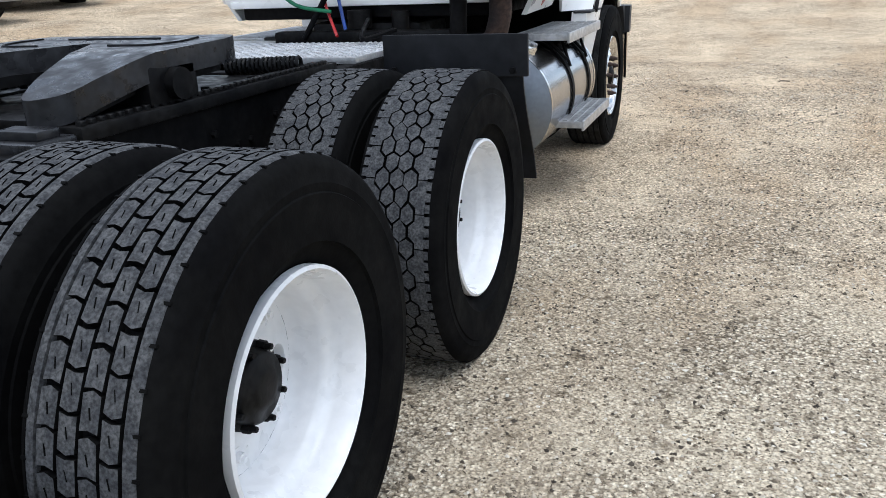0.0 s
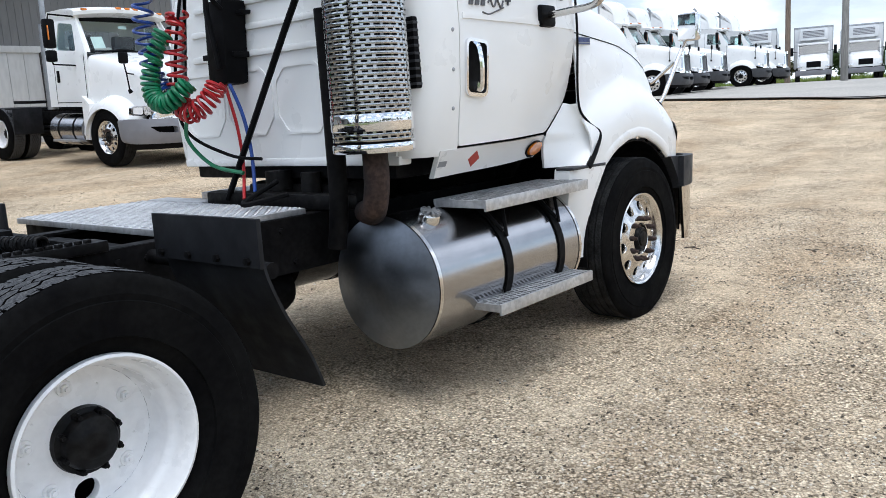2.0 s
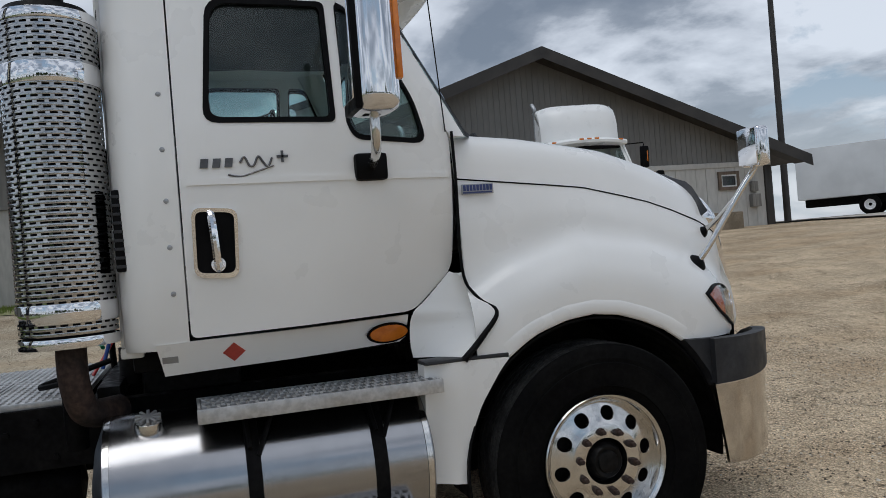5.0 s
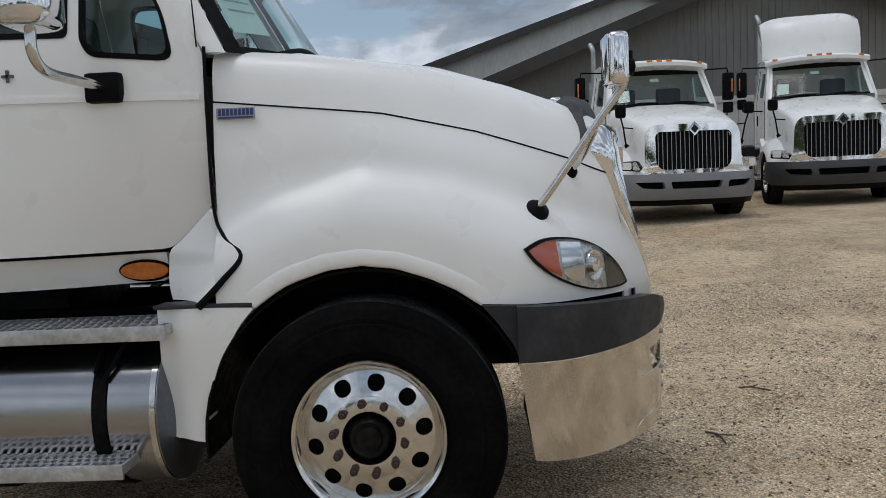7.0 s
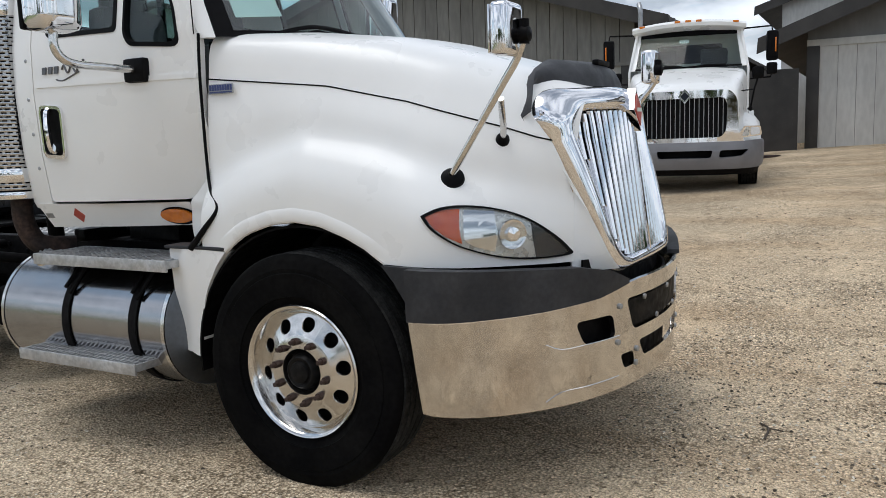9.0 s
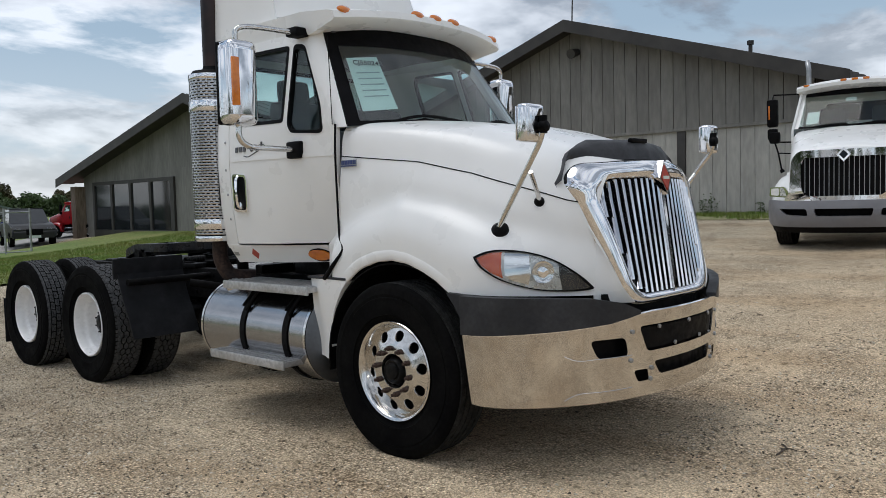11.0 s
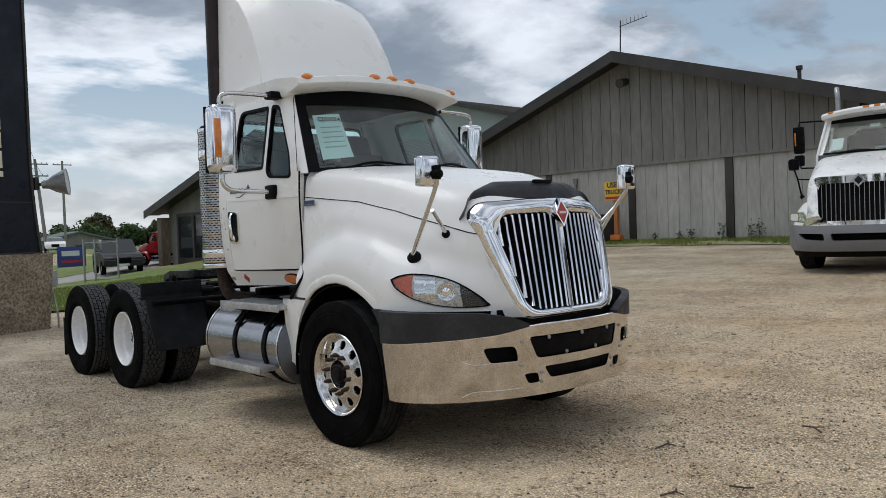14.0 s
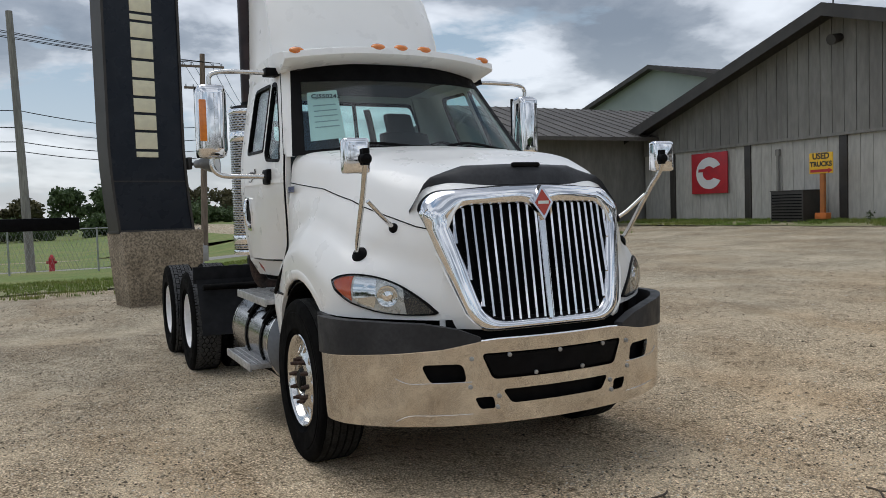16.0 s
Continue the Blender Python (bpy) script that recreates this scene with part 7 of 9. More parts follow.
        part("door_seam", B((tube, [(s * 1.033, -1.68, 1.1), (s * 1.033, -1.68, 2.0), (s * 0.95, -1.68, 2.65)], 0.005, 4), (tube, [(s * 1.033, -0.66, 1.1), (s * 1.033, -0.66, 2.0)], 0.006, 4), (tube, [(s * 1.033, -1.68, 1.13), (s * 1.033, -0.66, 1.13)], 0.006, 4)), DARK, sd)
    part("cab_back", B((plate, [(-1.0, 1.05), (1.0, 1.05), (1.0, 2.0), (0.92, 2.72), (-0.92, 2.72), (-1.0, 2.0)], [rounded([(-0.6, 2.15), (0.6, 2.15), (0.6, 2.5), (-0.6, 2.5)], 0.05)], lambda x, z, a: (x, -1.95 - a, z), 0.0, 0.03)), WHITE, t)
    part("cab_floor", B((box, -0.98, 0.98, -1.93, -0.62, 1.05, 1.15, 0.02)), BLACK, t)

    def sc(u, v):
        half = 0.98 - 0.1 * v
        return Vector((u * half, -0.5 - 0.45 * v - 0.14 * abs(u) ** 2.2, 2.03 + 0.68 * v))
    bm = bmesh.new()
    rings(bm, [[sc(u, v) for u in np.linspace(-0.93, 0.93, 12)] for v in np.linspace(0.03, 0.97, 4)], False)
    wsn = part("windscreen", bm, GLASS, t, "tinted windscreen")
    wsn.visible_shadow = False
    bm = bmesh.new()
    # deep top band paints the shade under the visor; the low one is seal
    for a, b, c, d in ((-0.93, 0.93, 0.84, 1.0), (-0.93, 0.93, 0.0, 0.05)):
        rings(bm, [[sc(u, v) + Vector((0, 0.004, 0)) for u in np.linspace(a, b, 12)] for v in (c, d)], False)
    part("windscreen_seal", bm, DARK, wsn)
    for s in (1, -1):
        part("pillar", B((rings, [[sc(s * u, v) for u in (0.92, 1.0, 1.03)] for v in (0, 0.5, 1)], False)), WHITE, wsn)
    bm = bmesh.new()
    rows = []
    for u in np.linspace(-1, 1, 15):
        x, yf, zc = 0.98 * u, -0.72 - 0.22 * abs(u) ** 2.4, 2.87 - 0.07 * abs(u) ** 2.2
        rows.append([Vector((x, yf, zc - 0.1)), Vector((x, yf + 0.01, zc - 0.04)), Vector((x, yf - 0.05, zc)), Vector((x, yf - 0.4, zc + 0.03)), Vector((x * 0.97, -1.9, zc + 0.01)), Vector((x * 0.95, -1.98, zc - 0.1)), Vector((x * 0.95, -1.95, zc - 0.17)), Vector((x * 0.95, yf - 0.2, zc - 0.17))])
    rings(bm, rows, True, True, True)
    rf = part("roof", bm, WHITE, t, "white cab roof with visor", 50)
    for xx in (0.8, 0.18, 0.0, -0.18, -0.8):
        u = abs(xx) / 0.98
        part("roof_light", B((box, xx - 0.05, xx + 0.05, -0.72 - 0.22 * u ** 2.4 - 0.05, -0.72 - 0.22 * u ** 2.4 + 0.015, 2.83 - 0.07 * u ** 2.2, 2.872 - 0.07 * u ** 2.2, 0.012)), AMBER, rf)
    part("dashboard", B((box, -0.85, 0.85, -1.05, -0.72, 1.6, 2.02, 0.05)), INTERIOR, t)
    for sx in (0.45, -0.45):
        part("seat", B((box, sx - 0.24, sx + 0.24, -1.72, -1.55, 1.5, 2.4, 0.07)), SEAT, t)
    part("stock_sheet", B((plate, [(0.6, 0.12), (0.82, 0.1), (0.82, 0.42), (0.6, 0.43)], [], lambda u, v, a: sc(u, v) + Vector((0, -0.03 + a, 0)), 0, 0.002)), PAPER, t, "white paper stock sheet")
    part("price_label", B((plate, [(-0.02, 0.66), (0.16, 0.66), (0.16, 0.75), (-0.02, 0.75)], [], lambda u, v, a: sc(u, v) + Vector((0, -0.03 + a, 0)), 0, 0.002)), PAPER, t, "small white price label")
    for u0 in (0.7, -0.05):
        part("wiper", B((tube, [sc(u0, 0.02) + Vector((0, 0.03, 0)), sc(u0 - 0.3, 0.07) + Vector((0, 0.03, 0)), sc(u0 - 0.6, 0.06) + Vector((0, 0.03, 0))], 0.014, 5)), DARK, t)
    # rolling gear
    for s in (1, -1):
        part("frame_rail", B((box, s * 0.42 - 0.04, s * 0.42 + 0.04, -5.6, 0.9, 0.7, 0.95, 0.01)), BLACK, t)
        part("wheel_housing", B((box, s * 0.62 - 0.03, s * 0.62 + 0.03, -0.6, 0.9, 0.55, 1.3, 0.02)), DARK, t)
        tk = part("fuel_tank", B((lathe, [(0.0, -0.04), (0.2, -0.03), (0.3, 0.0), (0.3, 1.1), (0.2, 1.13), (0.0, 1.14)], (s * 0.78, -2.0, 0.62), (0, 1, 0), 24)), TANK, t, "aluminium fuel tank")
        for yy in (-1.7, -1.2):
            part("tank_strap", B((lathe, [(0.304, -0.025), (0.304, 0.025)], (s * 0.78, yy, 0.62), (0, 1, 0), 24)), BLACK, tk)
        part("step", B((box, min(s * 0.95, s * 1.15), max(s * 0.95, s * 1.15), -1.8, -0.9, 0.4, 0.44, 0.008)), DIAMOND, t)
        part("quarter_fender", B((box, min(s * 0.6, s * 1.2), max(s * 0.6, s * 1.2), -3.14, -3.1, 0.5, 1.02, 0.01), (box, min(s * 0.6, s * 1.2), max(s * 0.6, s * 1.2), -3.4, -3.1, 1.0, 1.03, 0.008)), FLAP, t)
    part("engine_block", B((box, -0.5, 0.5, -0.9, 0.8, 0.5, 1.4, 0.05)), GREASE, t)
    for yy, r in ((-3.7, 0.09), (-5.0, 0.09), (0.0, 0.06)):
        part("axle", B((cyl, (-0.9, yy, 0.5), (0.9, yy, 0.5), r, r, 10)), GREASE, t)
    part("fifth_wheel", B((plate, rounded([(-0.45, -3.9), (0.45, -3.9), (0.45, -4.5), (0.25, -4.9), (0.1, -4.5), (-0.1, -4.5), (-0.25, -4.9), (-0.45, -4.5)], 0.05), [], lambda x, y, a: (x, y, 1.1 + a), 0.0, 0.06), (box, -0.44, 0.44, -5.2, -3.3, 0.95, 1.02, 0.01)), GREASE, t)
    st = part("exhaust_pipe", B((cyl, (0.92, -2.08, 1.0), (0.92, -2.08, 2.6), 0.1, 0.1, 16)), GALV, t, "upright exhaust with a curved chrome tip")
    part("stack_tip", B((tube, smooth_pts([(0.92, -2.08, 2.6), (0.92, -2.08, 3.1 if not fairing else 3.6), (0.93, -2.1, 3.25 if not fairing else 3.75), (0.96, -2.2, 3.36 if not fairing else 3.86)], 5), 0.048, 12)), GALV, st)
    if fairing:
        bm = bmesh.new()
        rows = []
        for y, z in ((-1.2, 2.86), (-1.24, 3.2), (-1.32, 3.5), (-1.48, 3.68), (-1.7, 3.74), (-2.0, 3.75)):
            rows.append([Vector((0.95 * u, y - 0.28 * abs(u) ** 4, z - 0.1 * abs(u) ** 6 * (1 if z > 3.4 else 0))) for u in np.linspace(-1, 1, 17)])
        rings(bm, rows, False)
        for s in (0, -1):
            vs = [bm.verts.new(r[s]) for r in rows] + [bm.verts.new((rows[0][s].x, -2.05, 3.7)), bm.verts.new((rows[0][s].x, -2.05, 2.84))]
            bm.faces.new(vs)
        fr = part("roof_fairing", bm, WHITE, t, "tall white roof air deflector", 50)
        so = fr.modifiers.new("thickness", "SOLIDIFY")
        so.thickness = 0.01
    return t


PLASTIC_DARK = mat("dark_grey_bumper", (0.05, 0.05, 0.053), 0.5, vary=(0.035, 0.035, 0.038), scale=3, rough_var=0.08)
PLASTIC_GREY = mat("grey_bumper", (0.21, 0.21, 0.222), 0.45, vary=(0.175, 0.175, 0.187), scale=3, rough_var=0.08)


def stand(x, y):
    return (x, y, gz(x, y) - 0.012)


def on_slope(x, y, heading, size):
    """Pose of a parked truck, its front axle at (x, y), pitched as the ground rises behind it."""
    h = radians(heading)
    rise = gz(x - 4.4 * math.cos(h), y - 4.4 * math.sin(h)) - gz(x, y)
    return pose(*stand(x, y), 0, 0, heading - 90) @ Matrix.Rotation(-math.atan2(rise, 4.4), 4, "X") @ Matrix.Scale(size, 4)


yard_truck = parked_truck("parked_truck", "white day cab truck with grey bumper, chrome grille", stand(-11.5, -1.0), 10.5, group="trucks by the sheds")
yard_truck.matrix_world = on_slope(-11.5, -1.0, 10.5, 1.06)
tagged(copy_thing(yard_truck, on_slope(-11.5, 4.3, 4, 1.0)), "white day cab truck with a price sheet in its windscreen")
tall_truck = parked_truck("parked_truck", "white day cab truck with a tall roof deflector", stand(-12.98, 7.86), -11, True, group="trucks by the sheds", bumper_mat=PLASTIC_DARK)
tall_truck.matrix_world = on_slope(-12.98, 7.86, -11, 1.07)
# the far row across the yard
for k, (x, y) in enumerate(((-10.05, 24.4), (-10.7, 27.7), (-11.1, 31.0), (-10.35, 34.3), (-10.5, 37.6))):
    c = copy_thing(tall_truck, on_slope(x, y, 13, 0.9))
    tagged(c, "white tractor truck with a roof deflector in a row", "truck", "far row of trucks")


def box_truck(label, at, heading, fridge=True, cab=None):
    t = thing("box_truck", label, "truck", "box trucks at the far fence", "", at, heading - 90)
    cab = cab or WHITE
    for s in (1, -1):
        add_wheel(t, 1.0 * s, 0.0, 0.505, s, "rib", "alu", "", 5, False)
        add_wheel(t, 1.05 * s, -4.6, 0.505, s, "rib", "white", "", 5, False)
        part("headlight", B((box, s * 0.85 - 0.16, s * 0.85 + 0.16, 0.93, 1.0, 0.95, 1.12, 0.03)), CHROME, t)
        part("door_mirror", B((box, s * 1.4 - 0.1, s * 1.4 + 0.1, -1.1, -1.0, 1.9, 2.5, 0.03), (tube, [(s * 0.9, -1.0, 2.1), (s * 1.4, -1.05, 2.2)], 0.02, 5)), DARK, t)
    part("hood", B((rings, [[Vector((x, y, z)) for x, z in ((-w, 0.85), (-w, zt - 0.25), (-w * 0.75, zt), (w * 0.75, zt), (w, zt - 0.25), (w, 0.85))] for y, zt, w in ((-0.7, 1.95, 1.05), (0.3, 1.75, 1.0), (0.85, 1.55, 0.95), (1.0, 1.35, 0.9))], False, False, False), (box, -0.9, 0.9, 0.6, 1.0, 0.85, 1.4, 0.05)), cab, t, "", 50)
    part("grille", B((box, -0.45, 0.45, 0.98, 1.02, 1.0, 1.4, 0.02)), DARK, t, "black grille")
    part("bumper", B((box, -1.15, 1.15, 0.95, 1.12, 0.45, 0.8, 0.05)), PLASTIC_GREY, t, "grey bumper")
    part("cab", B((plate, [(-1.9, 0.95), (-0.7, 0.95), (-0.68, 1.95), (-1.1, 2.65), (-1.9, 2.65)], [rounded([(-1.65, 2.0), (-0.95, 1.98), (-1.15, 2.5), (-1.65, 2.5)], 0.05)], lambda y, z, a: (a, y, z), 0.96, 1.02), (plate, [(-1.9, 0.95), (-0.7, 0.95), (-0.68, 1.95), (-1.1, 2.65), (-1.9, 2.65)], [rounded([(-1.65, 2.0), (-0.95, 1.98), (-1.15, 2.5), (-1.65, 2.5)], 0.05)], lambda y, z, a: (a, y, z), -1.02, -0.96), (box, -1.02, 1.02, -1.95, -1.02, 2.6, 2.75, 0.06), (box, -1.0, 1.0, -1.95, -1.9, 0.95, 2.65, 0.01)), cab, t)
    part("windscreen", B((rings, [[Vector((-0.95, -0.74, 1.97)), Vector((0, -0.66, 1.97)), Vector((0.95, -0.74, 1.97))], [Vector((-0.9, -1.1, 2.6)), Vector((0, -1.02, 2.6)), Vector((0.9, -1.1, 2.6))]], False)), WINDOW, t)
    part("cargo_box", B((box, -1.27, 1.27, -8.2, -2.1, 1.05, 3.9, 0.04)), WHITE_FAR, t, "plain white cargo box")
    part("box_trim", B((box, -1.29, 1.29, -2.14, -2.07, 3.82, 3.93, 0.01), (box, -1.29, -1.24, -2.14, -2.07, 1.05, 3.93, 0.01), (box, 1.24, 1.29, -2.14, -2.07, 1.05, 3.93, 0.01)), GALV, t)
    if fridge:
        part("cooling_unit", B((box, -0.95, 0.95, -2.1, -1.6, 2.95, 3.75, 0.12)), WHITE_FAR, t, "rounded white cooling unit")
        for k in range(5):
            part("vent_slat", B((box, -0.7, 0.7, -1.605, -1.585, 3.15 + 0.1 * k, 3.2 + 0.1 * k)), PLASTIC_GREY, t)
    part("frame", B((box, -0.45, 0.45, -8.0, 0.9, 0.6, 1.05, 0.02)), BLACK, t)
    return t


bt = box_truck("white box truck with a roof cooling unit", stand(-16.5, 54.2), -74)
for x, y in ((-13.3, 56.4), (-10.5, 58.5), (-7.7, 60.6), (-18.4, 47.0)):
    copy_thing(bt, pose(*stand(x, y), 0, 0, -74 - 90))
box_truck("dark cab box truck with a white cargo box", stand(-27.0, 37.0), 35, False, NAVY)

# ---------- sheds ----------
def gable_shed(name, label, xf, y0, y1, apex, z_eave0, z_eave1, z_apex, base, depth, upper, over=0.9, seg=2.43, ribs=0.42):
    """A shed with its gable looking towards +x at x = xf."""
    b = thing(name, label, "building")
    bm = bmesh.new()
    prism(bm, [(y0, base), (y1, base), (y1, z_eave1), (apex, z_apex), (y0, z_eave0)], lambda y, z, a: (a, y, z), xf, xf - depth)
    part("wall", bm, upper, b, "plain shed wall")
    for ya, za, s in ((y0, z_eave0, -1), (y1, z_eave1, 1)):
        sl = (z_apex - za) / (apex - ya)
        yo = ya + s * 1.1
        zo = za + sl * (yo - ya)
        bm = bmesh.new()
        prism(bm, [(yo, zo + 0.02), (apex, z_apex + 0.02), (apex, z_apex + 0.16), (yo, zo + 0.16)], lambda y, z, a: (a, y, z), xf + over - 0.04, xf - depth - 0.2)
        rf = part("roof", bm, ROOF, b, "dark ribbed metal roof")
        n = int(depth / 0.6)
        rm = bmesh.new()
        prism(rm, [(yo, zo + 0.16), (apex, z_apex + 0.16), (apex, z_apex + 0.19), (yo, zo + 0.19)], lambda y, z, a: (a, y, z), -0.02, 0.02)
        me = mesh_of("roof_rib", rm, ROOF, 0)
        for k in range(n):
            again("roof_rib", me, rf, pose(xf + over - 0.2 - 0.6 * k, 0, 0))
        bm = bmesh.new()
        prism(bm, [(yo - s * -0.03, zo - 0.2), (apex, z_apex - 0.18), (apex, z_apex + 0.2), (yo, zo + 0.2)], lambda y, z, a: (a, y, z), xf + over - 0.035, xf + over)
        part("fascia", bm, TRIM, b, "dark roof fascia")
        bm = bmesh.new()
        prism(bm, [(yo, zo - 0.03), (apex, z_apex - 0.03), (apex, z_apex + 0.02), (yo, zo + 0.02)], lambda y, z, a: (a, y, z), xf + 0.01, xf + over - 0.04)
        part("soffit", bm, TRIM, b)
    return b


def planks(parent, xf, y0, y1, z0, z1fn, width, material, depth=0.025, gap=0.008, z0fn=None):
    """Upright boards side by side, each a piece of its own; tops follow z1fn(y)."""
    n = max(1, round((y1 - y0) / width))
    w = (y1 - y0) / n
    for k in range(n):
        a, c = y0 + w * k + gap / 2, y0 + w * (k + 1) - gap / 2
        lo = z0 if z0fn is None else min(z0fn(a), z0fn(c))
        d = random.uniform(-0.004, 0.004)
        bm = bmesh.new()
        vs = [bm.verts.new(p) for p in ((xf, a, lo), (xf, c, lo), (xf, c, z1fn(c)), (xf, a, z1fn(a)), (xf + depth + d, a, lo), (xf + depth + d, c, lo), (xf + depth + d, c, z1fn(c)), (xf + depth + d, a, z1fn(a)))]
        for q in ((4, 5, 6, 7), (0, 1, 5, 4), (1, 2, 6, 5), (2, 3, 7, 6), (3, 0, 4, 7)):
            bm.faces.new([vs[i] for i in q])
        part("plank", bm, material, parent, "", 0)


DOOR_BOARD = mat("pale_door_boards", (0.43, 0.418, 0.385), 0.75, vary=(0.36, 0.348, 0.318), scale=1.3, fine=0.1, fine_scale=9, bump=0.15, bump_scale=25, stretch=(1, 1, 0.25), rand=0.04)
SEAM_DARK = mat("dark_gap", (0.05, 0.048, 0.042), 0.9, vary=(0.07, 0.066, 0.058), scale=4)
AX, AY0, AY1, AAP, AEZ, AAZ = -18.7, -20.2, -3.9, -11.35, 4.72, 7.05
shed_a = gable_shed("siding_shed", "grey board siding shed with dark gable roof and sliding doors", AX, AY0, AY1, AAP, 4.19, AEZ, AAZ, 0.4, 34, SEAM_DARK)
def a_top(y):
    return interp(y, [AY0, AAP, AY1], [4.17, AAZ - 0.02, AEZ - 0.02])
planks(shed_a, AX + 0.05, AY0, AY1, 3.52, a_top, 0.41, SIDING, 0.05, 0.02)
part("band", B((box, AX + 0.04, AX + 0.12, AY0, AY1, 3.43, 3.53, 0.01)), SIDING, shed_a)
posts = [-18.6, -14.95, -11.3, -7.75, -4.15]
prev = AY0
for yp in posts:
    part("door_post", B((box, AX + 0.0, AX + 0.09, yp - 0.13, yp + 0.13, 0.7, 3.43, 0.01)), TRIM, shed_a, "dark upright door post")
    planks(shed_a, AX + 0.005, prev, yp - 0.13, 0.88, lambda y: 3.43, 0.41, DOOR_BOARD, 0.03, 0.012)
    prev = yp + 0.13
part("flood_lamp", B((cyl, (AX + 0.1, AAP, AAZ - 0.75), (AX + 0.5, AAP, AAZ - 0.85), 0.12, 0.16, 12)), TRIM, shed_a, "dark flood lamp below the gable")
part("vent_pipe", B((cyl, (AX - 2.0, -6.45, 5.0), (AX - 2.0, -6.45, 6.15), 0.06, 0.06, 10), (cyl, (AX - 2.0, -6.45, 6.08), (AX - 2.0, -6.45, 6.2), 0.1, 0.1, 10)), TRIM, shed_a)
# aerial on the ridge
an = part("aerial", B((tube, [(AX + 0.4, AAP, AAZ + 0.1), (AX + 0.4, AAP + 0.05, AAZ + 1.25)], 0.022, 6), (tube, [(AX + 0.4, AAP, AAZ + 1.05), (AX + 0.4, AAP + 1.1, AAZ + 1.17)], 0.014, 5)), TRIM, shed_a, "television aerial")
for k in range(7):
    part("aerial_rod", B((tube, [(AX + 0.4, AAP + 0.15 + 0.15 * k, AAZ + 1.08 + 0.014 * k), (AX + 0.4, AAP + 0.15 + 0.15 * k, AAZ + 1.25 + 0.014 * k)], 0.009, 4)), TRIM, an)
part("conduit", B((cyl, (AX + 0.12, -13.65, 1.0), (AX + 0.12, -13.65, 3.2), 0.05, 0.05, 8), (box, AX + 0.06, AX + 0.16, -13.72, -13.58, 3.0, 3.2, 0.01)), GREY_POLE, shed_a, "grey conduit pipe on the wall")
# red square sign with a white ring shape
rs = thing("wall_sign", "red square wall sign with a white round mark", "sign", at=(AX + 0.1, -16.65, 2.6))
part("board", B((box, 0.0, 0.05, -0.86, 0.86, -0.72, 0.72, 0.01)), SIGN_RED, rs)
ring = [(0.62 * math.cos(a), 0.56 * math.sin(a)) for a in np.linspace(0.5, 2 * math.pi - 0.5, 30)]
inner = [(0.3 * math.cos(a), 0.25 * math.sin(a)) for a in np.linspace(2 * math.pi - 0.75, 0.75, 24)]
part("mark", B((prism, ring + inner, lambda u, v, a: (a, u, v), 0.05, 0.06)), WHITE_FAR, rs)
part("mark_bar", B((box, 0.06, 0.066, -0.5, 0.2, 0.05, 0.16)), SIGN_RED, rs)
# air conditioner and the yellow sign on its stake
ac = thing("air_conditioner", "dark outdoor air conditioner unit by the shed", "air conditioner", at=(-18.0, -12.45, gz(-18.0, -12.45)))
part("case", B((box, -0.42, 0.42, -0.6, 0.6, 0.02, 0.95, 0.03)), TRIM, ac)
for k in range(9):
    part("louvre", B((box, 0.415, 0.435, -0.55, 0.55, 0.1 + 0.09 * k, 0.13 + 0.09 * k)), DARK, ac)
part("top_cap", B((box, -0.44, 0.44, -0.62, 0.62, 0.94, 0.97, 0.01)), TRIM, ac)
us = thing("used_trucks_sign", "yellow sign on an orange wooden stake", "sign", at=(-17.9, -11.42, gz(-17.9, -11.42) + 0.1))
part("stake", B((box, -0.05, 0.05, -0.07, 0.07, -0.05, 1.5, 0.01)), mat("orange_stake", (0.42, 0.15, 0.04), 0.8, vary=(0.32, 0.12, 0.04), scale=5), us)
part("stake_foot", B((box, -0.1, 0.12, -0.2, 0.2, 0.0, 0.18, 0.02)), mat("orange_foot", (0.6, 0.17, 0.03), 0.7, vary=(0.5, 0.14, 0.03), scale=5), us)
part("board", B((box, 0.05, 0.08, -0.4, 0.4, 1.33, 1.94, 0.01)), YELLOW, us)
text_part("words", "USED", 0.24, pose(0.082, 0, 1.83, 90, 0, 90), INK, us, "", 0.002, 1.0, 0.008)
text_part("words", "TRUCKS", 0.2, pose(0.082, 0, 1.6, 90, 0, 90), INK, us, "", 0.002, 1.0, 0.008)
part("arrow", B((prism, [(-0.36, 1.37), (0.25, 1.37), (0.25, 1.33), (0.4, 1.41), (0.25, 1.49), (0.25, 1.45), (-0.36, 1.45)], lambda u, v, a: (a, u, v), 0.081, 0.086)), SIGN_RED, us)

# metal shed
BX, BY0, BY1, BAP, BEZ, BAZ = -19.7, 0.35, 18.4, 9.4, 4.1, 7.5
shed_b = gable_shed("metal_shed", "grey metal shed with dark gable roof and pale lower panels", BX, BY0, BY1, BAP, BEZ, BEZ, BAZ, 0.4, 34, METAL_SIDING)
def b_top(y):
    return interp(y, [BY0, BAP, BY1], [BEZ - 0.02, BAZ - 0.02, BEZ - 0.02])
planks(shed_b, BX, BY0, BY1, 3.8, b_top, 0.2, METAL_SIDING, 0.012, 0.014)
part("band", B((box, BX, BX + 0.08, BY0, BY1, 3.64, 3.82, 0.01)), PANEL_LIGHT, shed_b)
bposts = [0.5, 6.0, 12.7, 18.25]
prev = BY0
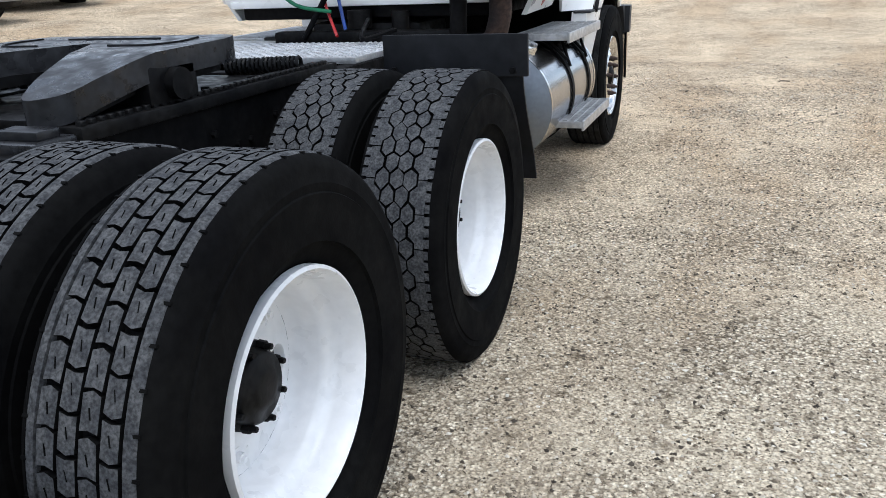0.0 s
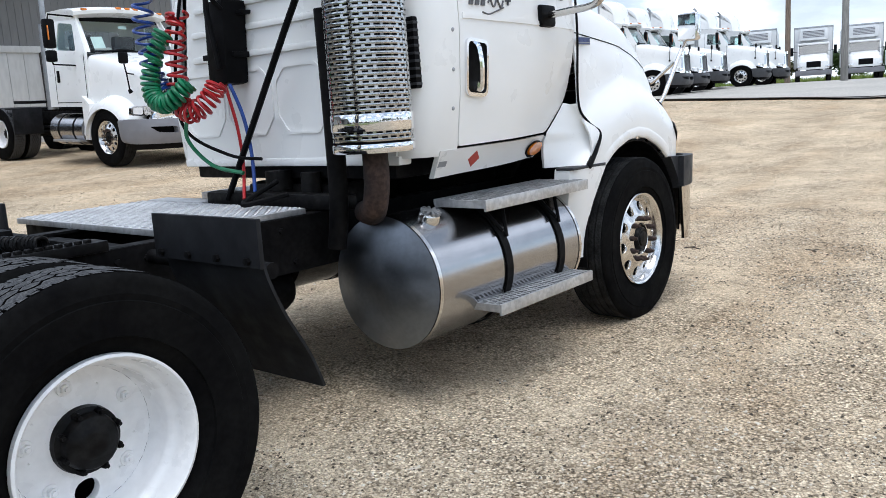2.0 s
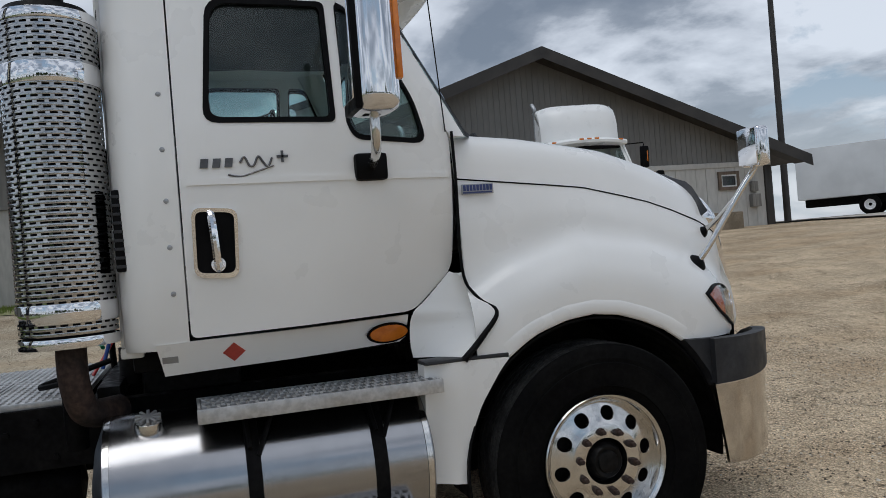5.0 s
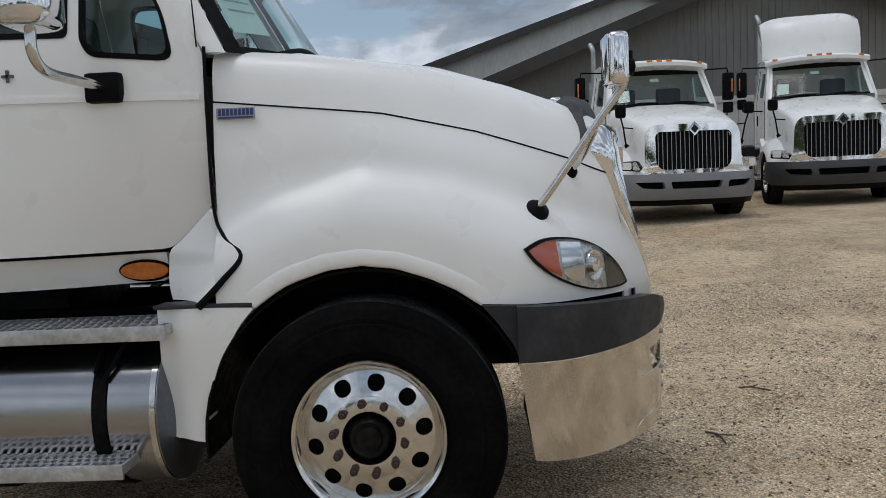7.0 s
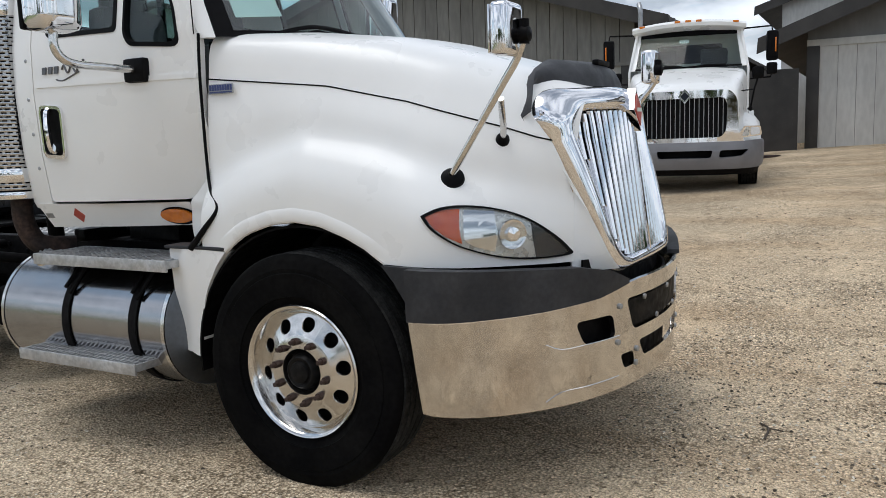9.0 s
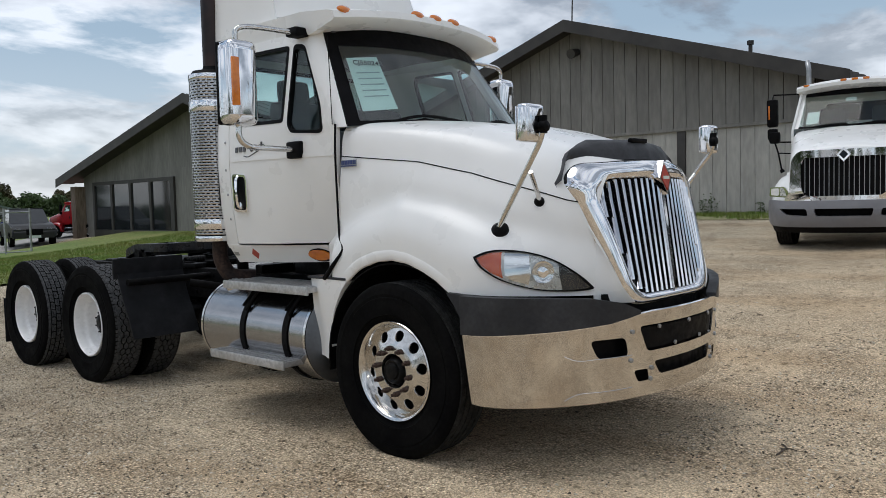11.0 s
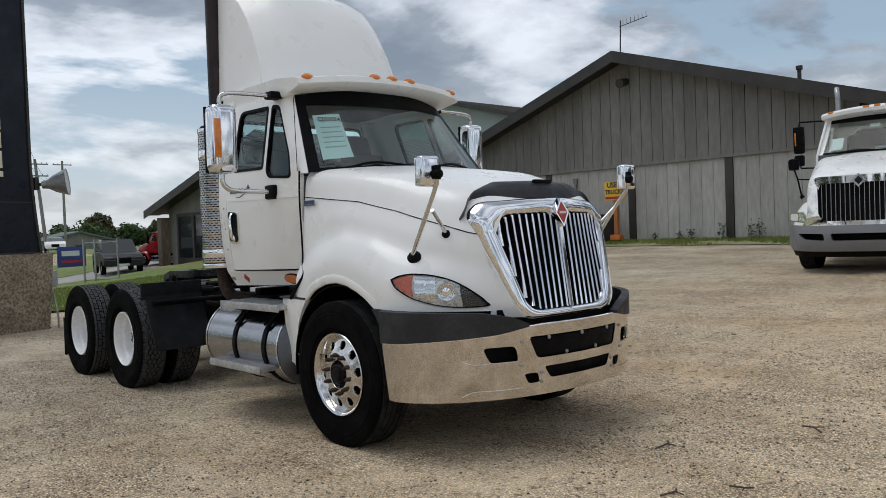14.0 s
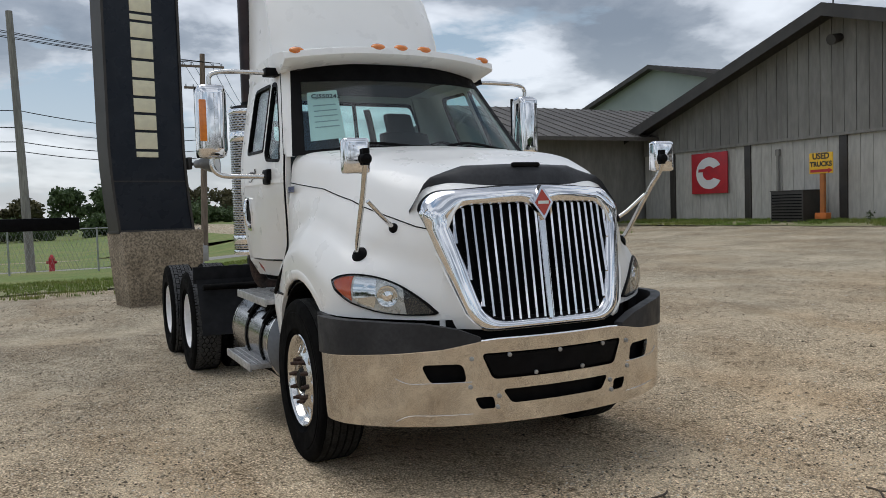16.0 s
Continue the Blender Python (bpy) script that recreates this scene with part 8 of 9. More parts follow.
for yp in bposts:
    part("door_post", B((box, BX, BX + 0.1, yp - 0.15, yp + 0.15, 0.6, 3.66, 0.01)), TRIM, shed_b, "dark upright post")
    if yp > 1:
        planks(shed_b, BX + 0.005, prev, yp - 0.15, 0.8, lambda y: 3.64, 0.42, PANEL_LIGHT, 0.025, 0.01)
    prev = yp + 0.15
def window_on(parent, xf, y0, y1, z0, z1, mull=1):
    w = part("window", B((plate, [(y0, z0), (y1, z0), (y1, z1), (y0, z1)], [[(y0 + (y1 - y0) * k / (mull + 1) + 0.05, z0 + 0.06), (y0 + (y1 - y0) * (k + 1) / (mull + 1) - 0.05, z0 + 0.06), (y0 + (y1 - y0) * (k + 1) / (mull + 1) - 0.05, z1 - 0.06), (y0 + (y1 - y0) * k / (mull + 1) + 0.05, z1 - 0.06)] for k in range(mull + 1)], lambda u, v, a: (xf + a, u, v), 0.0, 0.06)), WHITE_FAR, parent, "white window frame")
    part("pane", B((box, xf + 0.01, xf + 0.02, y0 + 0.04, y1 - 0.04, z0 + 0.04, z1 - 0.04)), DARK_GLASS, w, "dark window pane")
DARK_GLASS = mat("dark_window_glass", (0.015, 0.018, 0.02), 0.06, vary=(0.02, 0.024, 0.027), scale=2, coat=0.5)
window_on(shed_b, BX + 0.035, 3.2, 3.75, 2.14, 3.15, 0)
window_on(shed_b, BX + 0.035, 13.1, 14.3, 2.6, 3.45)
window_on(shed_b, BX + 0.035, 13.15, 13.55, 2.1, 2.42, 0)
window_on(shed_b, BX + 0.035, 16.25, 16.9, 2.95, 3.4, 0)
part("window_trim", B((plate, [(16.15, 2.85), (17.0, 2.85), (17.0, 3.5), (16.15, 3.5)], [[(16.26, 2.96), (16.89, 2.96), (16.89, 3.39), (16.26, 3.39)]], lambda u, v, a: (BX + 0.03 + a, u, v), 0.0, 0.08)), WOOD_POST, shed_b)
part("meter_box", B((box, BX + 0.03, BX + 0.25, 17.4, 17.75, 2.2, 2.65, 0.02), (box, BX + 0.03, BX + 0.2, 17.45, 17.7, 2.75, 3.1, 0.02)), GREY_POLE, shed_b)
hose_pts = [(BX + 0.1, 14.65 + 0.22 * math.cos(a), 2.4 + 0.42 * math.sin(a)) for a in np.linspace(0, 4 * math.pi, 40)]
part("wall_hose", B((tube, hose_pts, 0.03, 6)), DARK, shed_b, "coiled black hose on the wall")
part("loading_ledge", B((box, BX + 0.1, BX + 1.2, 12.95, 16.2, 0.9, 2.05, 0.05)), CONCRETE, shed_b, "concrete loading ledge")
# fence between the sheds
fn = thing("metal_fence", "dark corrugated metal fence between the sheds", "fence")
planks(fn, -19.3, -3.8, 0.2, 0.75, lambda y: 3.1, 0.12, TRIM, 0.03, 0.0)
part("post", B((box, -19.45, -19.3, -1.9, -1.75, 0.6, 3.1)), TRIM, fn)
part("barrel_lid", B((cyl, (-17.6, -0.6, gz(-17.6, -0.6) - 0.02), (-17.6, -0.6, gz(-17.6, -0.6) + 0.04), 0.6, 0.58, 20)), RUST, fn)

# showroom with windows, far sheds
CX0 = -13.0
shed_c = gable_shed("showroom", "low grey showroom with large dark windows and gable roof", CX0, -36.0, -20.4, -25.0, 3.15, 4.3, 5.75, -0.6, 18, SIDING)
part("window_band", B((plate, [(-34.9, 0.1), (-27.4, 0.1), (-27.4, 2.85), (-34.9, 2.85)], [[(-34.7 + 1.8 * k, 0.62), (-33.1 + 1.8 * k, 0.62), (-33.1 + 1.8 * k, 2.7), (-34.7 + 1.8 * k, 2.7)] for k in range(4)], lambda u, v, a: (CX0 + a, u, v), 0.0, 0.1)), TRIM, shed_c, "dark window frame")
part("pane", B((box, CX0 + 0.02, CX0 + 0.04, -34.8, -27.5, 0.6, 2.72)), DARK_GLASS, shed_c)
part("sill_panel", B((box, CX0 + 0.01, CX0 + 0.08, -34.9, -27.4, -0.2, 0.3)), PANEL_LIGHT, shed_c)
part("wing_wall", B((box, CX0 - 0.3, CX0 + 0.5, -36.4, -35.9, -0.6, 2.7, 0.02)), WOOD_POST, shed_c)
for y0 in (-26.8, -25.9, -25.0, -24.1, -23.2, -22.3, -21.4):
    part("plank", B((box, CX0, CX0 + 0.03, y0, y0 + 0.86, -0.4, 3.2)), SIDING, shed_c)
far_e = gable_shed("far_shed", "tall pale shed beyond the showroom", -45.0, -64.0, -36.0, -50.0, 9.6, 9.6, 13.3, -0.5, 20, mat("pale_green_siding", (0.33, 0.38, 0.37), 0.6, vary=(0.28, 0.33, 0.32), scale=0.3))
far_f = gable_shed("far_shed", "tall grey shed beyond the metal shed", -36.0, -2.0, 19.0, 8.7, 7.2, 7.2, 10.65, 0.5, 20, PANEL_LIGHT, 0.5)
part("vent_pipe", B((cyl, (-36.5, 7.15, 9.8), (-36.5, 7.15, 11.35), 0.09, 0.09, 8)), TRIM, far_f)

# ---------- pylon sign ----------
def pylon_mid(z):
    """The panel's foot bends in towards the yard."""
    return 0.06 - 0.125 * max(0.0, min(1.0, (3.0 - z) / 1.6)) ** 1.6


def pylon_slab(bm, x0, x1, y0, y1, z0, z1, n=14):
    rows = []
    for z in [z0 + (z1 - z0) * (k / n) ** 1.6 for k in range(n + 1)]:
        m = pylon_mid(z)
        rows.append([(m + x0, y0, z), (m + x1, y0, z), (m + x1, y1, z), (m + x0, y1, z)])
    rings(bm, rows, True, True, True)


py = thing("sign_pylon", "dark pylon sign with cream lettering on a concrete base", "sign", at=(0.88, -10.95, 0.0), rz=14)
bm = bmesh.new()
rings(bm, [[(-0.13 + s1 * w, s2 * d, z) for s1, s2 in ((-1, -1), (1, -1), (1, 1), (-1, 1))] for w, d, z in ((0.64, 0.38, -0.3), (0.66, 0.39, 0.0), (0.72, 0.41, 0.7), (0.765, 0.42, 1.34), (0.745, 0.4, 1.37))], True, True, True)
bs = part("base", bm, CONCRETE, py, "rough aggregate concrete base")
part("panel", B((pylon_slab, -0.67, 0.67, -0.26, 0.26, 1.38, 9.4)), NAVY, py, "dark sign panel")
part("panel_frame", B((pylon_slab, -0.71, -0.665, -0.29, 0.29, 1.36, 9.42), (pylon_slab, 0.665, 0.71, -0.29, 0.29, 1.36, 9.42), (box, -0.77, 0.65, -0.29, 0.29, 1.34, 1.4, 0.01), (pylon_slab, -0.71, 0.71, 0.255, 0.272, 2.28, 2.3)), TRIM, py)
# each letter is a plain block
z0 = 2.73
for h in (0.1, 0.3, 0.27, 0.25, 0.28, 0.3, 0.32, 0.27, 0.1, 0.3, 0.3, 0.32, 0.25):
    m = pylon_mid(z0)
    part("letter_block", B((box, m - 0.2, m + 0.2, 0.26, 0.275, z0, z0 + h, 0.006)), CREAM, py)
    z0 += h + 0.05
fl = part("flood_lamp", B((lathe, [(0.25, 0.33), (0.235, 0.31), (0.16, 0.12), (0.085, 0.0), (0.07, -0.1), (0.0, -0.12)], (-0.93, 0.3, 2.62), (-0.72, 0.6, 0.1), 28)), GALV, py, "bell shaped aluminium flood lamp")
part("lamp_face", B((lathe, [(0.235, 0.315), (0.0, 0.32)], (-0.93, 0.3, 2.62), (-0.72, 0.6, 0.1), 28)), WHITE_FAR, fl)
part("lamp_arm", B((tube, [(-0.76, 0.1, 2.62), (-0.88, 0.24, 2.62)], 0.03, 8), (box, -0.82, -0.742, 0.0, 0.2, 2.52, 2.75, 0.01)), TRIM, py)
part("cable_box", B((box, -1.0, -0.84, 0.2, 0.36, 0.75, 1.05, 0.02), (tube, [(-0.9, 0.3, 0.8), (-0.95, 0.4, 0.2), (-0.95, 0.4, 0.0)], 0.02, 6), (tube, [(-0.84, 0.3, 1.4), (-0.92, 0.3, 1.05)], 0.02, 6)), GALV, py)

# ---------- grass, road, asphalt ----------
def sheet(name, x0, x1, y0, y1, lift, material, label, step=1.0, wav=0.0, category="ground"):
    nx, ny = max(2, int((x1 - x0) / step)), max(2, int((y1 - y0) / step))
    rows = []
    for j in range(ny + 1):
        row = []
        for i in range(nx + 1):
            x, y = x0 + (x1 - x0) * i / nx, y0 + (y1 - y0) * j / ny
            if wav and j in (0, ny):
                y += wav * noise.noise(Vector((x * 0.35, y, 1)))
            if wav and i in (0, nx):
                x += wav * noise.noise(Vector((x, y * 0.35, 2)))
            row.append((x, y, gz(x, y) + lift))
        rows.append(row)
    ob = part(name, B((rings, rows, False)), material, None, "", 0)
    return tagged(ob, label, category, "", "structure")


LAWN = mat("lawn", (0.13, 0.195, 0.038), 0.9, vary=(0.21, 0.225, 0.065), scale=0.4, fine=0.3, fine_scale=12, bump=0.6, bump_scale=30)
DRY = mat("sparse_grass", (0.2, 0.23, 0.08), 0.95, vary=(0.34, 0.3, 0.19), scale=0.8, fine=0.35, fine_scale=14, bump=0.6, bump_scale=30)
sheet("lawn", -14, -0.5, -35, -15.5, 0.03, LAWN, "mown green lawn behind the sign", 0.8, 0.8)
sheet("lawn", -0.5, 40, -31, -20.5, 0.025, LAWN, "green grass verge by the road", 1.0, 0.8)
sheet("rough_grass", -0.5, 20, -20.5, -16, 0.02, DRY, "patchy dry grass in gravel", 0.8, 1.2)
sheet("rough_grass", -18.65, -16.6, -22, -3, 0.02, DRY, "patchy grass at the foot of the shed", 0.5, 0.35)
sheet("road", -80, 90, -42, -35, 0.02, ASPHALT, "grey asphalt road", 3.0)
sheet("verge", -80, 90, -60, -42, 0.03, LAWN, "grass verge across the road", 4.0)
sheet("far_field", -300, 300, -600, -60, 0.05, LAWN, "green field in the distance", 20.0)
sheet("driveway", -6.5, -0.5, -35.4, -29.9, 0.045, ASPHALT, "pale driveway to the road", 1.0)
LOT = mat("worn_lot_asphalt", (0.47, 0.44, 0.385), 0.9, vary=(0.4, 0.375, 0.33), scale=0.4, fine=0.15, fine_scale=15, bump=0.2)
lot = sheet("asphalt_lot", -40, 20, 20.5, 70, 0.03, LOT, "worn grey asphalt lot", 1.0, 0.5)
crack = [Vector((x, 20.4 + 0.5 * noise.noise(Vector((x * 0.35, 20.5, 1))), gz(x, 20.5) + 0.035)) for x in np.linspace(-30, 16, 90)]
part("lot_edge", B((tube, [p + Vector((0, 0.15 * noise.noise(p * 1.3), 0)) for p in crack], 0.014, 5)), TRIM, lot, "dark cracked edge of the asphalt")
sheet("field", -300, 300, 70, 700, 0.05, LAWN, "green field beyond the lot", 20.0)


def tufts(name, label, count, area, height, material, spread=0.06, test=None, w=0.012):
    bm = bmesh.new()
    rng = random.Random(hash_seed(name))
    made = 0
    while made < count:
        x, y = rng.uniform(area[0], area[1]), rng.uniform(area[2], area[3])
        if test and not test(x, y, rng):
            made += 0.2
            continue
        made += 1
        z = gz(x, y) + 0.01
        for _ in range(4):
            a, h = rng.uniform(0, 6.28), height * rng.uniform(0.5, 1.2)
            dx, dy = math.cos(a), math.sin(a)
            px, py_ = x + dx * spread * rng.random(), y + dy * spread * rng.random()
            q = [(px - dy * w, py_ + dx * w, z), (px + dy * w, py_ - dx * w, z), (px + dx * h * 0.4, py_ + dy * h * 0.4, z + h)]
            bm.faces.new([bm.verts.new(p) for p in q])
    ob = part(name, bm, material, None, "", 0)
    return tagged(ob, label, "grass", "", "stuff")


def hash_seed(s):
    return sum(ord(c) * (i + 1) for i, c in enumerate(s))


tufts("lawn_grass", "short green lawn grass", 14000, (-14, -0.5, -26, -15.2), 0.09, GRASS_BLADE, 0.1)
tufts("verge_grass", "sparse grass and weeds in gravel", 5000, (-0.5, 12, -21, -13.5), 0.1, GRASS_BLADE, 0.1, lambda x, y, r: noise.noise(Vector((x * 0.5, y * 0.5, 0))) + (-14.5 - y) * 0.2 > r.uniform(-0.2, 0.6))
tufts("shed_grass", "patchy grass at the shed's foot", 5000, (-18.6, -16.4, -22, -2), 0.1, GRASS_BLADE, 0.1, lambda x, y, r: noise.noise(Vector((x * 0.8, y * 0.6, 5))) + (-17.4 - x) * 0.5 > r.uniform(-0.3, 0.5))
tufts("lot_grass", "grass strip at the far fence", 5000, (-45, 20, 70, 82), 0.45, GRASS_BLADE, 0.4, None, 0.03)


def weed(at, h):
    t = thing("weed", "leafy green weed at the shed's foot", "plant", "weeds", "", at)
    bm = bmesh.new()
    rng = random.Random(int(at[1] * 100))
    for _ in range(60):
        a, e, r = rng.uniform(0, 6.28), rng.uniform(0.1, 1.0) * h, rng.uniform(0.03, 0.22) * h * 1.6
        c = Vector((math.cos(a) * r, math.sin(a) * r, e))
        d = Vector((rng.uniform(-1, 1), rng.uniform(-1, 1), rng.uniform(-0.4, 0.8))).normalized() * 0.08
        s = d.cross((0, 0, 1)).normalized() * 0.03
        bm.faces.new([bm.verts.new(p) for p in (c, c + d * 0.5 + s, c + d, c + d * 0.5 - s)])
    part("leaves", bm, WEED, t, "", 0)
    part("stem", B((tube, [(0, 0, 0), (0.03, 0.02, h * 0.9)], 0.012, 5)), WEED, t)


for y, h in ((-6.75, 0.6), (-7.0, 0.45), (-9.0, 0.35), (-9.4, 0.3), (-7.9, 0.5), (-5.3, 0.35), (-10.3, 0.25)):
    weed((-18.45, y, gz(-18.45, y)), h)


# ---------- trees ----------
def tree_meshes(seed, height, width, leaf, material):
    rng = random.Random(seed)
    bm = bmesh.new()
    tube(bm, smooth_pts([(0, 0, 0), (0.1, 0.05, height * 0.3), (-0.05, 0.1, height * 0.75)], 4), [height * 0.028 * (1 - 0.07 * k) for k in range(9)], 7)
    tips = []
    for k in range(9):
        a, z0 = rng.uniform(0, 6.28), height * rng.uniform(0.25, 0.65)
        tip = Vector((math.cos(a) * width * rng.uniform(0.3, 0.48), math.sin(a) * width * rng.uniform(0.3, 0.48), z0 + height * rng.uniform(0.1, 0.3)))
        tube(bm, smooth_pts([(0, 0, z0), tuple(tip * 0.5 + Vector((0, 0, z0 * 0.5 + 0.2))), tuple(tip)], 3), [height * 0.012, height * 0.011, height * 0.01, height * 0.008, height * 0.007, height * 0.006, height * 0.004], 5)
        tips.append(tip)
    tips += [Vector((rng.uniform(-1, 1) * width * 0.28, rng.uniform(-1, 1) * width * 0.28, height * rng.uniform(0.55, 0.95))) for _ in range(9)]
    trunk = mesh_of("trunk", bm, BARK)
    bm = bmesh.new()
    for c in tips:
        rad = width * rng.uniform(0.12, 0.22)
        for _ in range(110):
            d = Vector((rng.gauss(0, 1), rng.gauss(0, 1), rng.gauss(0, 0.8)))
            p = c + d.normalized() * rad * rng.random() ** 0.45
            u = Vector((rng.gauss(0, 1), rng.gauss(0, 1), rng.gauss(0, 1))).normalized() * leaf * rng.uniform(0.5, 1.2)
            v = u.cross((rng.gauss(0, 1), rng.gauss(0, 1), rng.gauss(0, 1))).normalized() * leaf * 0.5
            bm.faces.new([bm.verts.new(q) for q in (p - u, p + v, p + u, p - v)])
    return trunk, mesh_of("crown", bm, material, 0)


KINDS = [tree_meshes(1, 9, 8, 0.5, LEAF), tree_meshes(2, 11, 8.5, 0.55, LEAF), tree_meshes(3, 7.5, 7.5, 0.5, LEAF_DRY), tree_meshes(4, 4, 6, 0.32, LEAF)]


def tree(kind, x, y, s, label="leafy green tree in the distance"):
    t = thing("tree", label, "tree", "distant trees", "", (x, y, gz(x, y) - (1.2 if abs(y) > 100 else 0.1)), random.uniform(0, 360))
    t.scale = (s * random.uniform(0.9, 1.2), s * random.uniform(0.9, 1.2), s)
    again("trunk", KINDS[kind][0], t)
    again("crown", KINDS[kind][1], t)


rt = random.Random(7)
for k in range(75):
    x = -190 + 4.6 * k + rt.uniform(-2, 2)
    low = x < -12
    tree(rt.choice((2, 3, 3, 3) if low else (1, 3, 2, 3)), x, -178 + rt.uniform(-14, 14), rt.uniform(0.8, 1.1) if low else rt.uniform(0.85, 1.25))
for k in range(34):
    tree(3, -60 + 4.2 * k + rt.uniform(-2, 2), -132 + rt.uniform(-9, 9), rt.uniform(0.9, 1.25), "leafy green bush in the distance")
for x, y, s in ((-34, 52, 0.9), (-38, 55, 1.0), (-42, 54, 0.8), (-30, 58, 0.8), (-46, 58, 1.0), (-37, 60, 0.9), (-50, 60, 0.9)):
    tree(3, x, y, s, "round green bushes behind the lot")
for k in range(22):
    tree(rt.choice((0, 3, 2, 3)), -70 + 6 * k + rt.uniform(-2, 2), 120 + rt.uniform(-12, 25), rt.uniform(0.6, 1.0))

# unseen row on the +x side, added to give the chrome a dark reflection
for k in range(26):
    tree(rt.choice((0, 1, 2)), 88 + rt.uniform(-12, 12), -75 + 6 * k + rt.uniform(-2, 2), rt.uniform(0.7, 1.1))

# ---------- poles, wires, fence, cars ----------
def pole(x, y, h, r, material, label, arms=(), lean=(0, 0)):
    t = thing("utility_pole", label, "pole", "utility poles", "", (x, y, gz(x, y)))
    part("shaft", B((tube, [(0, 0, -0.3), (lean[0] * 0.5, lean[1] * 0.5, h * 0.5), (lean[0], lean[1], h)], [r, r * 0.85, r * 0.7], 10)), material, t)
    for z, w in arms:
        part("crossarm", B((box, lean[0] * z / h - w, lean[0] * z / h + w, -0.06, 0.06, z - 0.06, z + 0.06)), material, t)
        for k in (-0.9, -0.5, 0.5, 0.9):
            part("insulator", B((cyl, (lean[0] * z / h + w * k, 0, z + 0.06), (lean[0] * z / h + w * k, 0, z + 0.2), 0.04, 0.03, 6)), GALV, t)
    return t


P_A = pole(3.4, -33.2, 11, 0.19, GREY_POLE, "grey wooden utility pole by the road", (), (0.3, 0))
pole(-5.2, -42.0, 11.5, 0.2, WOOD_POST, "brown wooden utility pole with crossarms", ((10.8, 1.2), (9.6, 1.0)), (-0.35, 0))
pole(-12.9, -62, 10.9, 0.2, GREY_POLE, "wooden utility pole with crossarms", ((10.4, 1.2), (9.2, 1.1)), (0.75, 0))
pole(-20.4, -84, 9.6, 0.2, GREY_POLE, "wooden utility pole with crossarms", ((9.1, 1.2), (7.9, 1.1)), (0.8, 0))
pole(-30, -110, 12, 0.2, GREY_POLE, "wooden utility pole with crossarms", ((11.5, 1.2),))
pole(-12.5, 48, 11, 0.18, WOOD_POST, "wooden utility pole by the truck row", ((10.3, 0.8),))
pole(-6.5, 36.5, 11, 0.17, GREY_POLE, "grey wooden pole at the lot edge")
lp = pole(-32.2, 44, 8.6, 0.13, TRIM, "dark lamp pole with two flood lamps")
part("flood_lamp", B((box, -0.9, -0.35, -0.2, 0.2, 8.4, 8.8, 0.04), (box, 0.35, 0.9, -0.2, 0.2, 8.55, 8.95, 0.04), (tube, [(-0.6, 0, 8.45), (0, 0, 8.3), (0.6, 0, 8.55)], 0.04, 6)), TRIM, lp)
pole(-22.0, 21.0, 12, 0.14, TRIM, "dark steel pole beyond the hood")


def wire(p, q, sag, r=0.014):
    p, q = Vector(p), Vector(q)
    return [p.lerp(q, k / 14) - Vector((0, 0, 4 * sag * (k / 14) * (1 - k / 14))) for k in range(15)]


wires = thing("overhead_wires", "sagging black overhead wires between poles", "wire")
for z in (5.0, 5.6, 6.3, 4.6):
    part("wire", B((tube, wire((45, -30.5, z + 0.3), (3.5, -33.2, z), 0.25), 0.018, 4)), DARK, wires)
    part("wire", B((tube, wire((3.5, -33.2, z), (-5.4, -42, z + 0.4), 0.3), 0.018, 4)), DARK, wires)
for w in (-1.0, -0.5, 0.5, 1.0):
    for a, b in (((-5.5, -42, 10.3), (-12.2, -62, 9.5)), ((-12.2, -62, 9.5), (-19.7, -84, 8.3)), ((-19.7, -84, 8.3), (-30, -110, 9.8)), ((18, -26, 10.8), (-5.5, -42, 10.3))):
        part("wire", B((tube, wire((a[0] + w, a[1], a[2]), (b[0] + w, b[1], b[2]), 0.6), 0.016, 4)), DARK, wires)
part("wire", B((tube, wire((-12.5, 48, 11.2), (10, 52, 11.5), 0.5), 0.016, 4)), DARK, wires)
part("splice_box", B((cyl, (7.0, -32.9, 5.35), (7.5, -32.85, 5.33), 0.12, 0.12, 8)), DARK, wires)

# chain fence by the road
cf = thing("chain_fence", "chain link fence with steel posts", "fence")
mesh_bm = bmesh.new()
for k in range(24):
    x = 22 - 1.0 * k
    if k % 3 == 0:
        part("post", B((cyl, (x, -28.2, gz(x, -28.2) - 0.1), (x, -28.2, gz(x, -28.2) + 1.7), 0.035, 0.035, 7)), GALV, cf)
part("top_rail", B((tube, [(22, -28.2, gz(0, -28.2) + 1.65), (-1, -28.2, gz(0, -28.2) + 1.65)], 0.025, 6)), GALV, cf)
for k in range(0, 150):
    x = 22 - 0.153 * k
    z = gz(0, -28.2)
    for dx in (1, -1):
        q = [(x, -28.2, z + 0.1), (x + 0.008, -28.2, z + 0.1), (x + 0.008 + dx * 0.6, -28.2, z + 1.6), (x + dx * 0.6, -28.2, z + 1.6)]
        mesh_bm.faces.new([mesh_bm.verts.new(p) for p in q])
tagged(part("wire_mesh", mesh_bm, GALV, cf, "", 0), "", "", "", "stuff")
gate = thing("fence_gate", "open tube gate of the chain link fence", "gate", at=(-6.3, -28.6, gz(-6.3, -28.6)), rz=176)
for x in (0.0, 0.42, 1.3):
    part("post", B((cyl, (x, 0, -0.1), (x, 0, 1.75), 0.04, 0.04, 8)), GALV, gate)
for z in (0.12, 1.6):
    part("rail", B((tube, [(0, 0, z), (1.3, 0, z)], 0.025, 6)), GALV, gate)
